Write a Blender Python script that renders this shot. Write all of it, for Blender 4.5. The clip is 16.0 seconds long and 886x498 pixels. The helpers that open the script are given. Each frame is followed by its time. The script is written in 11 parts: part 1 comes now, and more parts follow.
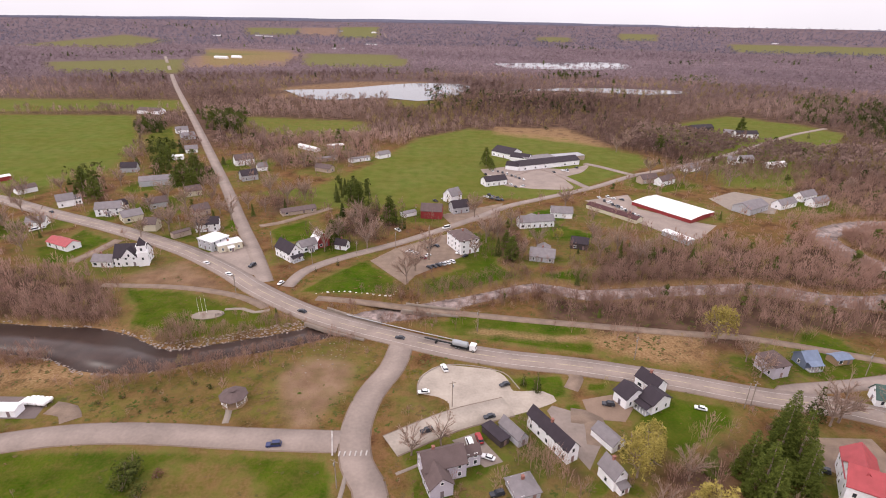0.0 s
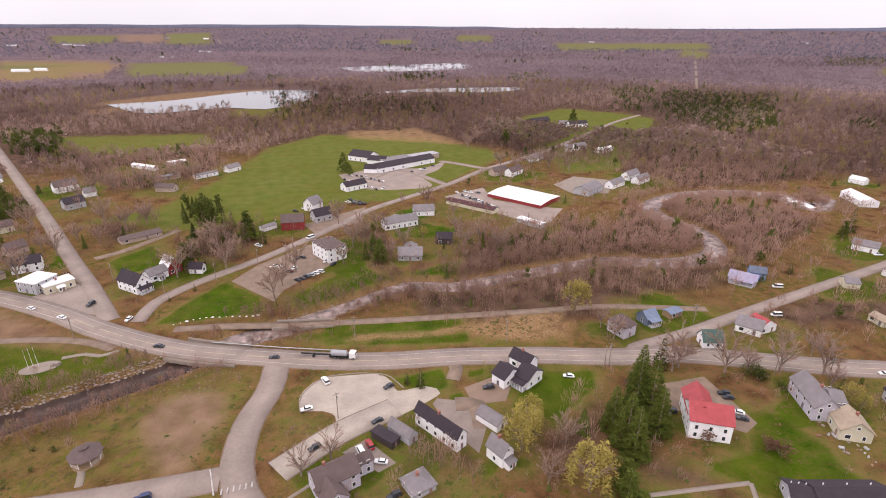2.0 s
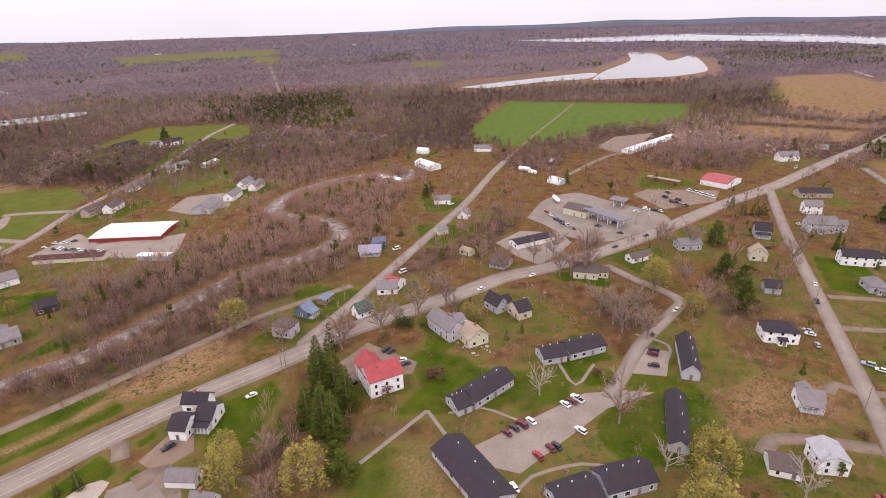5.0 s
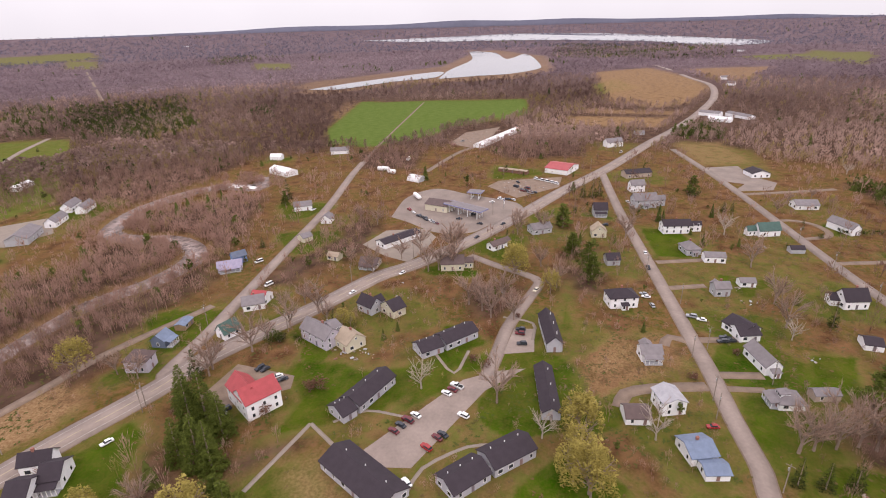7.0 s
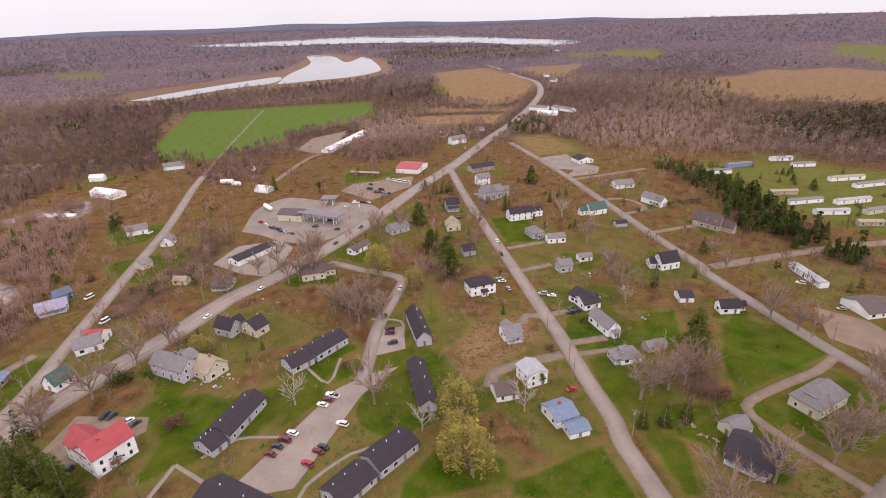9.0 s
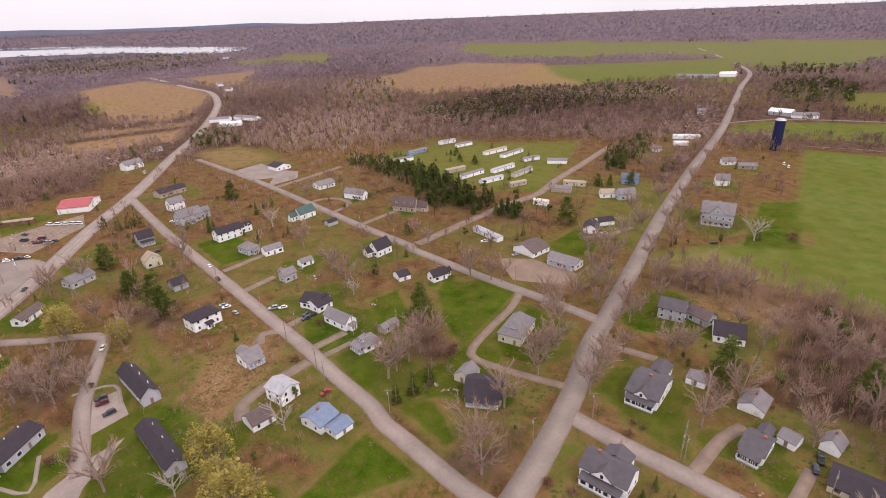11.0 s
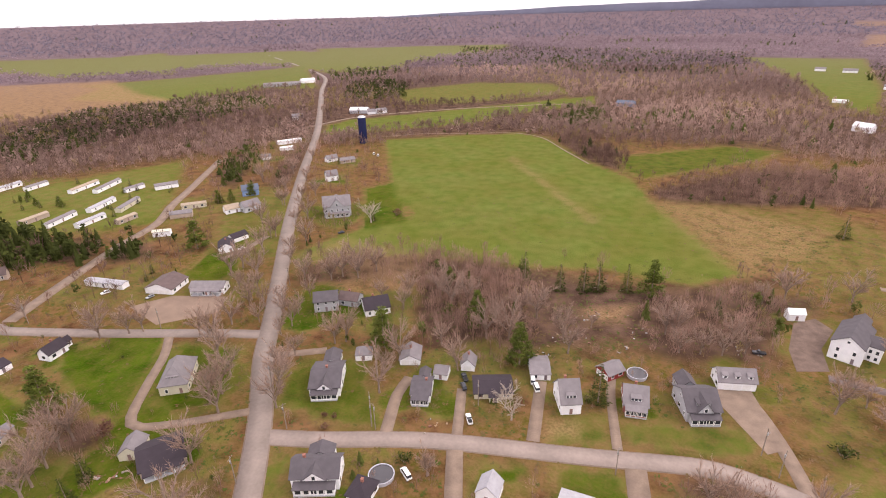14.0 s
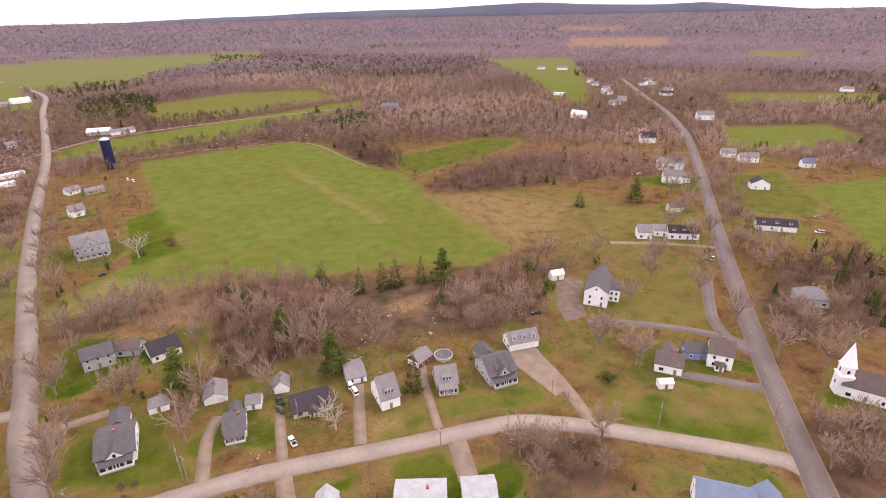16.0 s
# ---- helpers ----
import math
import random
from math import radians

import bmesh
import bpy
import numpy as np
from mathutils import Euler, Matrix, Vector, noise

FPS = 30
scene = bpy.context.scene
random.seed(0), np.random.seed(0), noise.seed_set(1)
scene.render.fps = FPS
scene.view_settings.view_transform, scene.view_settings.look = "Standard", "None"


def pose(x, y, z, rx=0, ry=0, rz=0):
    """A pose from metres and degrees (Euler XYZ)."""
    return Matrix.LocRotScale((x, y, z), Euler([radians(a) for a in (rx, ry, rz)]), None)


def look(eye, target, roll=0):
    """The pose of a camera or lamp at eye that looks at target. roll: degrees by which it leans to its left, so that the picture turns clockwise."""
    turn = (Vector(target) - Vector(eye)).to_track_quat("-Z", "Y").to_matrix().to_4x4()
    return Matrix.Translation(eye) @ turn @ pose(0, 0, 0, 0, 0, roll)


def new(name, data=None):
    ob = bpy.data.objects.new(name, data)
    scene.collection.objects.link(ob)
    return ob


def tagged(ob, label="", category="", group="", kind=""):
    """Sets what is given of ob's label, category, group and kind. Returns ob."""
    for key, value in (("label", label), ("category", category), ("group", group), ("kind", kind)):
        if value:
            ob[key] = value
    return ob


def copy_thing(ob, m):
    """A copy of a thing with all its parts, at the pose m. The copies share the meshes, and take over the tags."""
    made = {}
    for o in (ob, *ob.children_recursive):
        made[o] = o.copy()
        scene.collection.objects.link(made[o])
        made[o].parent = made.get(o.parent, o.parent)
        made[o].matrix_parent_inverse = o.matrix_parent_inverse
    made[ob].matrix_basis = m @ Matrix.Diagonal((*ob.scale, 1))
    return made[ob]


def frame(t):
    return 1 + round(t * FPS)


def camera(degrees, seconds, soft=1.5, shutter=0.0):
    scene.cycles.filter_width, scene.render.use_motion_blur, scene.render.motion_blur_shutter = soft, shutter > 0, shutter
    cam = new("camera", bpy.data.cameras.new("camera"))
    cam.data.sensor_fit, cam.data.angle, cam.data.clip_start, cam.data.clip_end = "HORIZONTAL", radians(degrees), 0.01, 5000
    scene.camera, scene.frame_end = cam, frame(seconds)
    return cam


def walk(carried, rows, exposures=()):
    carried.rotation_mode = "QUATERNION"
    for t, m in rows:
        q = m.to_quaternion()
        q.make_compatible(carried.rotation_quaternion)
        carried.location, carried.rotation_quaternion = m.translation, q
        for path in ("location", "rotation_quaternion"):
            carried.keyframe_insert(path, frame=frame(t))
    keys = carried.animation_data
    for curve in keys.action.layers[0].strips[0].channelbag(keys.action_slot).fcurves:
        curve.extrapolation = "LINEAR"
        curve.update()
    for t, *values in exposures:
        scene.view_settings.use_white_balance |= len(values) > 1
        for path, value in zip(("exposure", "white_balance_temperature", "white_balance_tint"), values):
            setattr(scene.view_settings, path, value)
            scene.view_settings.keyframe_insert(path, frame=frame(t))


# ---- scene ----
cam = camera(79.51, 16.0, soft=1.0)
PATH = [
    (0.0, pose(0.00, -0.00, 115.00, 66.65, -0.88, 0.29)),
    (0.5, pose(-0.08, 0.01, 115.01, 66.78, -0.84, -3.34)),
    (1.0, pose(-0.12, -0.08, 115.03, 66.91, -0.70, -7.01)),
    (1.5, pose(-0.09, -0.20, 115.00, 67.02, -0.51, -10.92)),
    (2.0, pose(-0.07, -0.34, 114.98, 67.12, -0.23, -15.35)),
    (2.5, pose(-0.22, -0.53, 115.09, 67.25, 0.01, -20.79)),
    (3.0, pose(-0.57, -0.81, 115.20, 67.35, 0.27, -27.09)),
    (3.5, pose(-1.07, -1.08, 115.33, 67.43, 0.55, -34.48)),
    (4.0, pose(-1.61, -1.29, 115.43, 67.45, 0.91, -42.33)),
    (4.5, pose(-2.21, -1.42, 115.49, 67.45, 1.24, -49.82)),
    (5.0, pose(-2.79, -1.55, 115.58, 67.41, 1.55, -56.72)),
    (7.5, pose(-4.11, -1.95, 116.37, 66.97, 1.38, -74.13)),
    (8.0, pose(-4.41, -2.11, 116.38, 66.96, 1.33, -76.54)),
    (8.5, pose(-4.77, -2.24, 116.35, 66.94, 1.46, -81.46)),
    (9.0, pose(-5.07, -2.25, 116.33, 66.86, 1.66, -88.34)),
    (9.5, pose(-5.30, -2.05, 116.42, 66.72, 1.88, -96.48)),
    (12.0, pose(-6.16, 0.39, 117.65, 66.10, 1.94, -135.77)),
    (12.5, pose(-6.12, 0.87, 117.89, 66.05, 1.84, -143.25)),
    (13.0, pose(-5.87, 1.37, 118.16, 65.94, 1.79, -152.21)),
    (13.5, pose(-5.52, 1.87, 118.37, 65.91, 1.67, -157.18)),
    (14.0, pose(-5.26, 2.39, 118.59, 65.95, 1.45, -161.76)),
    (14.5, pose(-5.06, 2.97, 118.83, 65.98, 1.29, -167.38)),
    (15.0, pose(-4.85, 3.56, 119.08, 65.96, 1.25, -173.66)),
    (15.5, pose(-4.64, 4.05, 119.36, 65.98, 1.19, -180.06)),
    (16.0, pose(-4.37, 4.45, 119.72, 65.97, 1.11, -185.83)),
]
EXPOSURES = [(0, 0.66, 6600, 18), (10, 0.56, 6600, 18), (12, 0.78, 6700, 18), (14, 0.95, 6800, 19), (16, 1.04, 6800, 19)]
SKY_VEIL, SKY_COLOR, SKY_STRENGTH, SUN_POWER = 0.85, (10.2, 10.0, 10.5, 1.0), 0.1, 0.65
TWIG_A, TWIG_B = (0.24, 0.16, 0.122), (0.47, 0.33, 0.26)
WOOD_A, WOOD_B = (0.06, 0.032, 0.025), (0.41, 0.262, 0.205)
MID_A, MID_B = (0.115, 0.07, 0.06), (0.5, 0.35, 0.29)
# twig colours of the two farthest woods have the distance haze mixed in
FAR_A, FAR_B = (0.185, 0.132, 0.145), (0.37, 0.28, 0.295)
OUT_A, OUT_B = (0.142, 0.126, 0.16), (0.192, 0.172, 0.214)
walk(cam, PATH, EXPOSURES)

# ---- world, sun, exposure ----
world = bpy.data.worlds.new("overcast_sky")
scene.world = world
world.use_nodes = True
wn, wl = world.node_tree.nodes, world.node_tree.links
wn.clear()
sky = wn.new("ShaderNodeTexSky")
sky.sky_type = "NISHITA"
sky.sun_disc = False
sky.sun_elevation, sky.sun_rotation = radians(52), radians(200)
sky.air_density, sky.dust_density = 1.0, 4.0
veil = wn.new("ShaderNodeMix")
veil.data_type = "RGBA"
veil.inputs[0].default_value = SKY_VEIL
veil.inputs[7].default_value = SKY_COLOR
cloud = wn.new("ShaderNodeTexNoise")
cloud.inputs["Scale"].default_value, cloud.inputs["Detail"].default_value = 2.2, 5.0
ramp = wn.new("ShaderNodeMapRange")
ramp.inputs[1].default_value, ramp.inputs[2].default_value = 0.3, 0.75
ramp.inputs[3].default_value, ramp.inputs[4].default_value = 0.9, 1.04
grey = wn.new("ShaderNodeMix")
grey.data_type, grey.blend_type = "RGBA", "MULTIPLY"
grey.inputs[0].default_value = 1.0
up = wn.new("ShaderNodeTexCoord")
part_z = wn.new("ShaderNodeSeparateXYZ")
lift = wn.new("ShaderNodeMapRange")
lift.inputs[1].default_value, lift.inputs[2].default_value = 0.0, 0.35
lift.inputs[3].default_value, lift.inputs[4].default_value = 0.71, 1.1
bright = wn.new("ShaderNodeMix")
bright.data_type, bright.blend_type = "RGBA", "MULTIPLY"
bright.inputs[0].default_value = 1.0
wl.new(up.outputs["Generated"], part_z.inputs[0])
wl.new(part_z.outputs[2], lift.inputs[0])
wl.new(lift.outputs[0], bright.inputs[7])
back = wn.new("ShaderNodeBackground")
back.inputs[1].default_value = SKY_STRENGTH
wout = wn.new("ShaderNodeOutputWorld")
wl.new(sky.outputs[0], veil.inputs[6])
wl.new(cloud.outputs[0], ramp.inputs[0])
wl.new(veil.outputs[2], grey.inputs[6])
wl.new(ramp.outputs[0], grey.inputs[7])
wl.new(grey.outputs[2], bright.inputs[6])
wl.new(bright.outputs[2], back.inputs[0])
wl.new(back.outputs[0], wout.inputs[0])
sun = new("sun", bpy.data.lights.new("sun", "SUN"))
sun.data.energy, sun.data.angle, sun.data.color = SUN_POWER, radians(14), (1.0, 0.96, 0.9)
sun.matrix_world = look((0, 0, 300), (225, 40, 0))

# ---- materials ----


def mat(name, color, rough=0.85, vary=0.18, scale=0.5, bump=0.0, bscale=8.0, metal=0.0, tint=None, lines=None, per_object=0.0, spec=0.3):
    """Paint, wood, stone or metal: two scales of mottling, a fine relief, and courses of boards where lines gives their spacing."""
    m = bpy.data.materials.new(name)
    m.use_nodes = True
    n, l = m.node_tree.nodes, m.node_tree.links
    b = n["Principled BSDF"]
    b.inputs["Roughness"].default_value, b.inputs["Metallic"].default_value = rough, metal
    b.inputs["Specular IOR Level"].default_value = spec
    co = n.new("ShaderNodeTexCoord")
    big = n.new("ShaderNodeTexNoise")
    big.inputs["Scale"].default_value, big.inputs["Detail"].default_value = scale, 6
    small = n.new("ShaderNodeTexNoise")
    small.inputs["Scale"].default_value, small.inputs["Detail"].default_value = scale * 9, 3
    for t in (big, small):
        l.new(co.outputs["Object"], t.inputs["Vector"])
    add = n.new("ShaderNodeMath")
    add.operation = "MULTIPLY_ADD"
    add.inputs[1].default_value = 0.45
    l.new(small.outputs[0], add.inputs[0])
    l.new(big.outputs[0], add.inputs[2])
    mr = n.new("ShaderNodeMapRange")
    mr.inputs[1].default_value, mr.inputs[2].default_value = 0.45, 1.0
    l.new(add.outputs[0], mr.inputs[0])
    fac = mr.outputs[0]
    if per_object:
        oi = n.new("ShaderNodeObjectInfo")
        mx = n.new("ShaderNodeMix")
        mx.inputs[0].default_value = per_object
        l.new(fac, mx.inputs[2])
        l.new(oi.outputs["Random"], mx.inputs[3])
        fac = mx.outputs[0]
    mix = n.new("ShaderNodeMix")
    mix.data_type = "RGBA"
    dark = tint or tuple(c * (1 - vary) for c in color)
    mix.inputs[6].default_value = (*dark, 1)
    mix.inputs[7].default_value = (*[min(1, c * (1 + vary * 0.6)) for c in color], 1)
    l.new(fac, mix.inputs[0])
    l.new(mix.outputs[2], b.inputs["Base Color"])
    if bump or lines:
        bp = n.new("ShaderNodeBump")
        bp.inputs["Strength"].default_value, bp.inputs["Distance"].default_value = max(bump, 0.4), 0.03
        if lines:
            w = n.new("ShaderNodeTexWave")
            w.wave_type, w.bands_direction, w.wave_profile = "BANDS", "Z", "SAW"
            w.inputs["Scale"].default_value = 0.314 / lines
            w.inputs["Distortion"].default_value = 0.1
            l.new(co.outputs["Object"], w.inputs["Vector"])
            l.new(w.outputs["Fac"], bp.inputs["Height"])
        else:
            t = n.new("ShaderNodeTexNoise")
            t.inputs["Scale"].default_value, t.inputs["Detail"].default_value = bscale, 4
            l.new(co.outputs["Object"], t.inputs["Vector"])
            l.new(t.outputs[0], bp.inputs["Height"])
        l.new(bp.outputs[0], b.inputs["Normal"])
    return m


def leafy(name, a, b_, rough=0.8, attr="tone", sheer=0.5):
    """Twigs and leaves: a blend of two colours by the tone attribute, and a little by each object."""
    m = bpy.data.materials.new(name)
    m.use_nodes = True
    n, l = m.node_tree.nodes, m.node_tree.links
    b = n["Principled BSDF"]
    b.inputs["Roughness"].default_value, b.inputs["Specular IOR Level"].default_value = rough, 0.1
    at = n.new("ShaderNodeAttribute")
    at.attribute_name = attr
    oi = n.new("ShaderNodeObjectInfo")
    ad = n.new("ShaderNodeMath")
    ad.operation = "MULTIPLY_ADD"
    ad.inputs[1].default_value = 0.35
    l.new(oi.outputs["Random"], ad.inputs[0])
    l.new(at.outputs["Fac"], ad.inputs[2])
    r = n.new("ShaderNodeValToRGB")
    r.color_ramp.elements[0].color, r.color_ramp.elements[0].position = (*a, 1), 0.1
    r.color_ramp.elements[1].color, r.color_ramp.elements[1].position = (*b_, 1), 1.0
    l.new(ad.outputs[0], r.inputs[0])
    l.new(r.outputs[0], b.inputs["Base Color"])
    if sheer:
        tr = n.new("ShaderNodeBsdfTranslucent")
        l.new(r.outputs[0], tr.inputs[0])
        mx = n.new("ShaderNodeMixShader")
        mx.inputs[0].default_value = sheer
        l.new(b.outputs[0], mx.inputs[1])
        l.new(tr.outputs[0], mx.inputs[2])
        l.new(mx.outputs[0], n["Material Output"].inputs[0])
    return m


def ground_material():
    m = bpy.data.materials.new("ground_cover")
    m.use_nodes = True
    n, l = m.node_tree.nodes, m.node_tree.links
    b = n["Principled BSDF"]
    b.inputs["Roughness"].default_value, b.inputs["Specular IOR Level"].default_value = 1.0, 0.03
    geo = n.new("ShaderNodeNewGeometry")

    def noise_tex(scale, detail=6, lo=0.35, hi=0.65):
        t = n.new("ShaderNodeTexNoise")
        t.inputs["Scale"].default_value, t.inputs["Detail"].default_value = scale, detail
        l.new(geo.outputs["Position"], t.inputs["Vector"])
        r = n.new("ShaderNodeMapRange")
        r.inputs[1].default_value, r.inputs[2].default_value = lo, hi
        l.new(t.outputs[0], r.inputs[0])
        return r.outputs[0]

    def blend(fac, c1, c2):
        x = n.new("ShaderNodeMix")
        x.data_type = "RGBA"
        for sock, c in ((x.inputs[6], c1), (x.inputs[7], c2)):
            if isinstance(c, tuple):
                sock.default_value = (*c, 1)
            else:
                l.new(c, sock)
        l.new(fac, x.inputs[0])
        return x.outputs[2]

    def math_node(op, a, c):
        x = n.new("ShaderNodeMath")
        x.operation = op
        x.use_clamp = True
        for sock, v in ((x.inputs[0], a), (x.inputs[1], c)):
            if isinstance(v, (int, float)):
                sock.default_value = v
            else:
                l.new(v, sock)
        return x.outputs[0]

    def attr(name):
        a = n.new("ShaderNodeAttribute")
        a.attribute_name = name
        return a.outputs["Fac"]

    large, mid, fine = noise_tex(0.02), noise_tex(0.12), noise_tex(1.1, 8, 0.39, 0.61)
    straw = noise_tex(0.2, 10, 0.42, 0.6)
    patch = noise_tex(0.06, 9, 0.39, 0.6)
    clod = noise_tex(0.33, 8, 0.4, 0.62)
    litter = blend(mid, G_LITTER_A, G_LITTER_B)
    litter = blend(math_node("MULTIPLY", fine, 0.5), litter, G_LITTER_C)
    rough_grass = blend(clod, G_ROUGH_A, G_ROUGH_B)
    rough_grass = blend(math_node("MULTIPLY", fine, 0.35), rough_grass, G_TAN_A)
    base = blend(patch, litter, rough_grass)
    # the far wood floor takes a paler mauve, haze put into its colour
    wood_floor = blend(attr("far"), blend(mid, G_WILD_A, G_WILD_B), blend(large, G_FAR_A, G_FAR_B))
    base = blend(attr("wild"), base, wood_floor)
    green = blend(mid, G_LAWN_A, G_LAWN_B)
    field = blend(mid, G_FIELD_A, G_FIELD_B)
    vivid = math_node("MULTIPLY", math_node("SUBTRACT", attr("lawn"), 0.74), 5.0)
    green = blend(vivid, field, green)
    green = blend(attr("field"), green, field)
    green = blend(math_node("MULTIPLY", large, 0.3), green, G_LAWN_C)
    green = blend(math_node("MULTIPLY", patch, 0.16), green, G_ROUGH_A)
    green = blend(math_node("MULTIPLY", fine, 0.16), green, G_LAWN_D)
    lawn = attr("lawn")
    kept = math_node("MULTIPLY", math_node("SUBTRACT", lawn, 0.72), 5.0)
    thin = math_node("MULTIPLY", straw, math_node("SUBTRACT", 0.64, math_node("ADD", math_node("MULTIPLY", kept, 0.58), math_node("MULTIPLY", attr("field"), 0.3))))
    green = blend(thin, green, blend(fine, G_ROUGH_A, G_TAN_A))
    # distant fields fade to a dull pale olive, haze painted into the green
    green = blend(math_node("MULTIPLY", attr("far"), 0.5), green, G_FIELD_HAZE)
    green = blend(attr("crop"), green, blend(mid, G_CROP_A, G_CROP_B))
    wob = math_node("MULTIPLY", lawn, math_node("ADD", 0.84, math_node("MULTIPLY", clod, 0.34)))
    wob = math_node("ADD", wob, math_node("MULTIPLY", attr("field"), 0.4))
    c = blend(wob, base, green)
    dry = blend(fine, G_TAN_A, G_TAN_B)
    c = blend(math_node("MULTIPLY", attr("tan"), math_node("ADD", 0.5, mid)), c, dry)
    soil = blend(mid, G_SOIL_A, G_SOIL_B)
    c = blend(math_node("MULTIPLY", attr("dirt"), math_node("ADD", 0.78, math_node("MULTIPLY", straw, 0.3))), c, soil)
    l.new(c, b.inputs["Base Color"])
    bp = n.new("ShaderNodeBump")
    bp.inputs["Strength"].default_value, bp.inputs["Distance"].default_value = 0.6, 0.25
    l.new(fine, bp.inputs["Height"])
    l.new(bp.outputs[0], b.inputs["Normal"])
    return m


G_LITTER_A, G_LITTER_B, G_LITTER_C = (0.058, 0.028, 0.013), (0.213, 0.111, 0.057), (0.16, 0.081, 0.035)
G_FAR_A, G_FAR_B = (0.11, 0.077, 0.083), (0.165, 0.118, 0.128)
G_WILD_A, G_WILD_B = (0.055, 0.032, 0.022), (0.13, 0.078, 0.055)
G_ROUGH_A, G_ROUGH_B = (0.158, 0.088, 0.036), (0.069, 0.065, 0.006)
G_LAWN_A, G_LAWN_B, G_LAWN_C, G_LAWN_D = (0.013, 0.056, 0.0), (0.038, 0.095, 0.001), (0.077, 0.086, 0.003), (0.15, 0.092, 0.024)
G_FIELD_A, G_FIELD_B = (0.081, 0.114, 0.019), (0.117, 0.143, 0.031)
G_FIELD_HAZE = (0.16, 0.142, 0.075)
G_CROP_A, G_CROP_B = (0.083, 0.122, 0.022), (0.108, 0.146, 0.034)
G_TAN_A, G_TAN_B = (0.203, 0.118, 0.058), (0.296, 0.189, 0.099)
G_SOIL_A, G_SOIL_B = (0.165, 0.102, 0.063), (0.230, 0.149, 0.097)

M = {}
M["ground"] = ground_material()
M["asphalt"] = mat("worn_asphalt", (0.274, 0.217, 0.185), 0.9, 0.26, 0.1, 0.3, 6)
M["old_asphalt"] = mat("old_asphalt", (0.235, 0.188, 0.16), 0.9, 0.26, 0.1, 0.3, 6)
M["pale_asphalt"] = mat("sun_bleached_asphalt", (0.37, 0.315, 0.262), 0.9, 0.28, 0.12, 0.3, 6)
M["dark_asphalt"] = mat("dark_asphalt", (0.15, 0.116, 0.108), 0.9, 0.24, 0.1, 0.3, 6)
M["gravel"] = mat("gravel_track", (0.218, 0.158, 0.118), 0.95, 0.3, 0.25, 0.5, 5)
M["concrete"] = mat("pale_concrete", (0.25, 0.205, 0.168), 0.9, 0.15, 0.3, 0.2, 8)
M["dirt"] = mat("bare_dirt", (0.215, 0.15, 0.11), 0.95, 0.2, 0.15, 0.4, 4)
M["dark_dirt"] = mat("trodden_dirt", (0.15, 0.103, 0.08), 0.95, 0.4, 0.3, 0.4, 4)
M["line_white"] = mat("road_line_white", (0.42, 0.38, 0.35), 0.8, 0.3, 0.8)
M["line_yellow"] = mat("road_line_yellow", (0.45, 0.38, 0.24), 0.8, 0.3, 0.8)
WALLS = {"white": (0.86, 0.85, 0.86), "cream": (0.6, 0.55, 0.42), "grey": (0.42, 0.42, 0.44), "tan": (0.42, 0.33, 0.27), "red": (0.26, 0.035, 0.035), "dark": (0.06, 0.045, 0.045),
         "lilac": (0.5, 0.46, 0.52), "slate": (0.14, 0.17, 0.24), "wood": (0.3, 0.2, 0.12), "blue": (0.2, 0.3, 0.52), "siding": (0.45, 0.44, 0.48), "brick": (0.32, 0.12, 0.1), "brown": (0.2, 0.1, 0.07)}
for k, c in WALLS.items():
    M["wall_" + k] = mat(k + "_clapboard", c, 0.7, 0.12, 0.35, 0.3, lines=0.16)
ROOFS = {"dark": (0.04, 0.03, 0.037), "grey": (0.2, 0.178, 0.182), "pale": (0.36, 0.35, 0.37), "charcoal": (0.095, 0.083, 0.09), "brown": (0.12, 0.085, 0.08), "red": (0.36, 0.06, 0.065), "white": (0.74, 0.73, 0.73), "green": (0.065, 0.115, 0.1),
         "slate": (0.12, 0.14, 0.19), "bluemetal": (0.15, 0.19, 0.27), "tan": (0.34, 0.27, 0.2), "lilac": (0.3, 0.27, 0.36), "cream": (0.6, 0.56, 0.45), "maroon": (0.085, 0.036, 0.036)}
for k, c in ROOFS.items():
    M["roof_" + k] = mat(k + ("_metal_roof" if k in ("red", "white", "bluemetal") else "_shingles"), c, 0.45 if k in ("red", "white", "bluemetal") else 0.85, 0.22, 0.5, 0.3, 10, 0.0)
M["trim"] = mat("white_trim", (0.8, 0.79, 0.77), 0.5, 0.08, 1.0)
M["pane"] = mat("window_glass", (0.03, 0.035, 0.045), 0.08, 0.1, 1.0, spec=0.6)
M["door"] = mat("painted_door", (0.3, 0.16, 0.12), 0.5, 0.15, 1.0, per_object=0.6, tint=(0.1, 0.12, 0.16))
M["brickwork"] = mat("chimney_brick", (0.3, 0.13, 0.1), 0.9, 0.25, 3.0, 0.4, 12)
M["bark"] = mat("grey_bark", (0.27, 0.2, 0.158), 0.9, 0.25, 1.5)
M["birch"] = mat("pale_bark", (0.4, 0.34, 0.29), 0.85, 0.25, 1.5)
M["twigs"] = leafy("bare_twigs", TWIG_A, TWIG_B)
M["palewigs"] = leafy("pale_twigs", (0.36, 0.28, 0.22), (0.5, 0.42, 0.35))
M["fascia"] = mat("canopy_blue", (0.2, 0.2, 0.33), 0.4, 0.1, 1.0)
# backdrop ridges: the blue is distance haze put into the base colour
M["hills"] = mat("haze_blue_hills", (0.15, 0.15, 0.2), 1.0, 0.15, 0.004)
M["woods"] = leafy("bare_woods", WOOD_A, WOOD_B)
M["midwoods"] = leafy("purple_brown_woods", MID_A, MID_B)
M["farwoods"] = leafy("haze_mauve_woods", FAR_A, FAR_B)
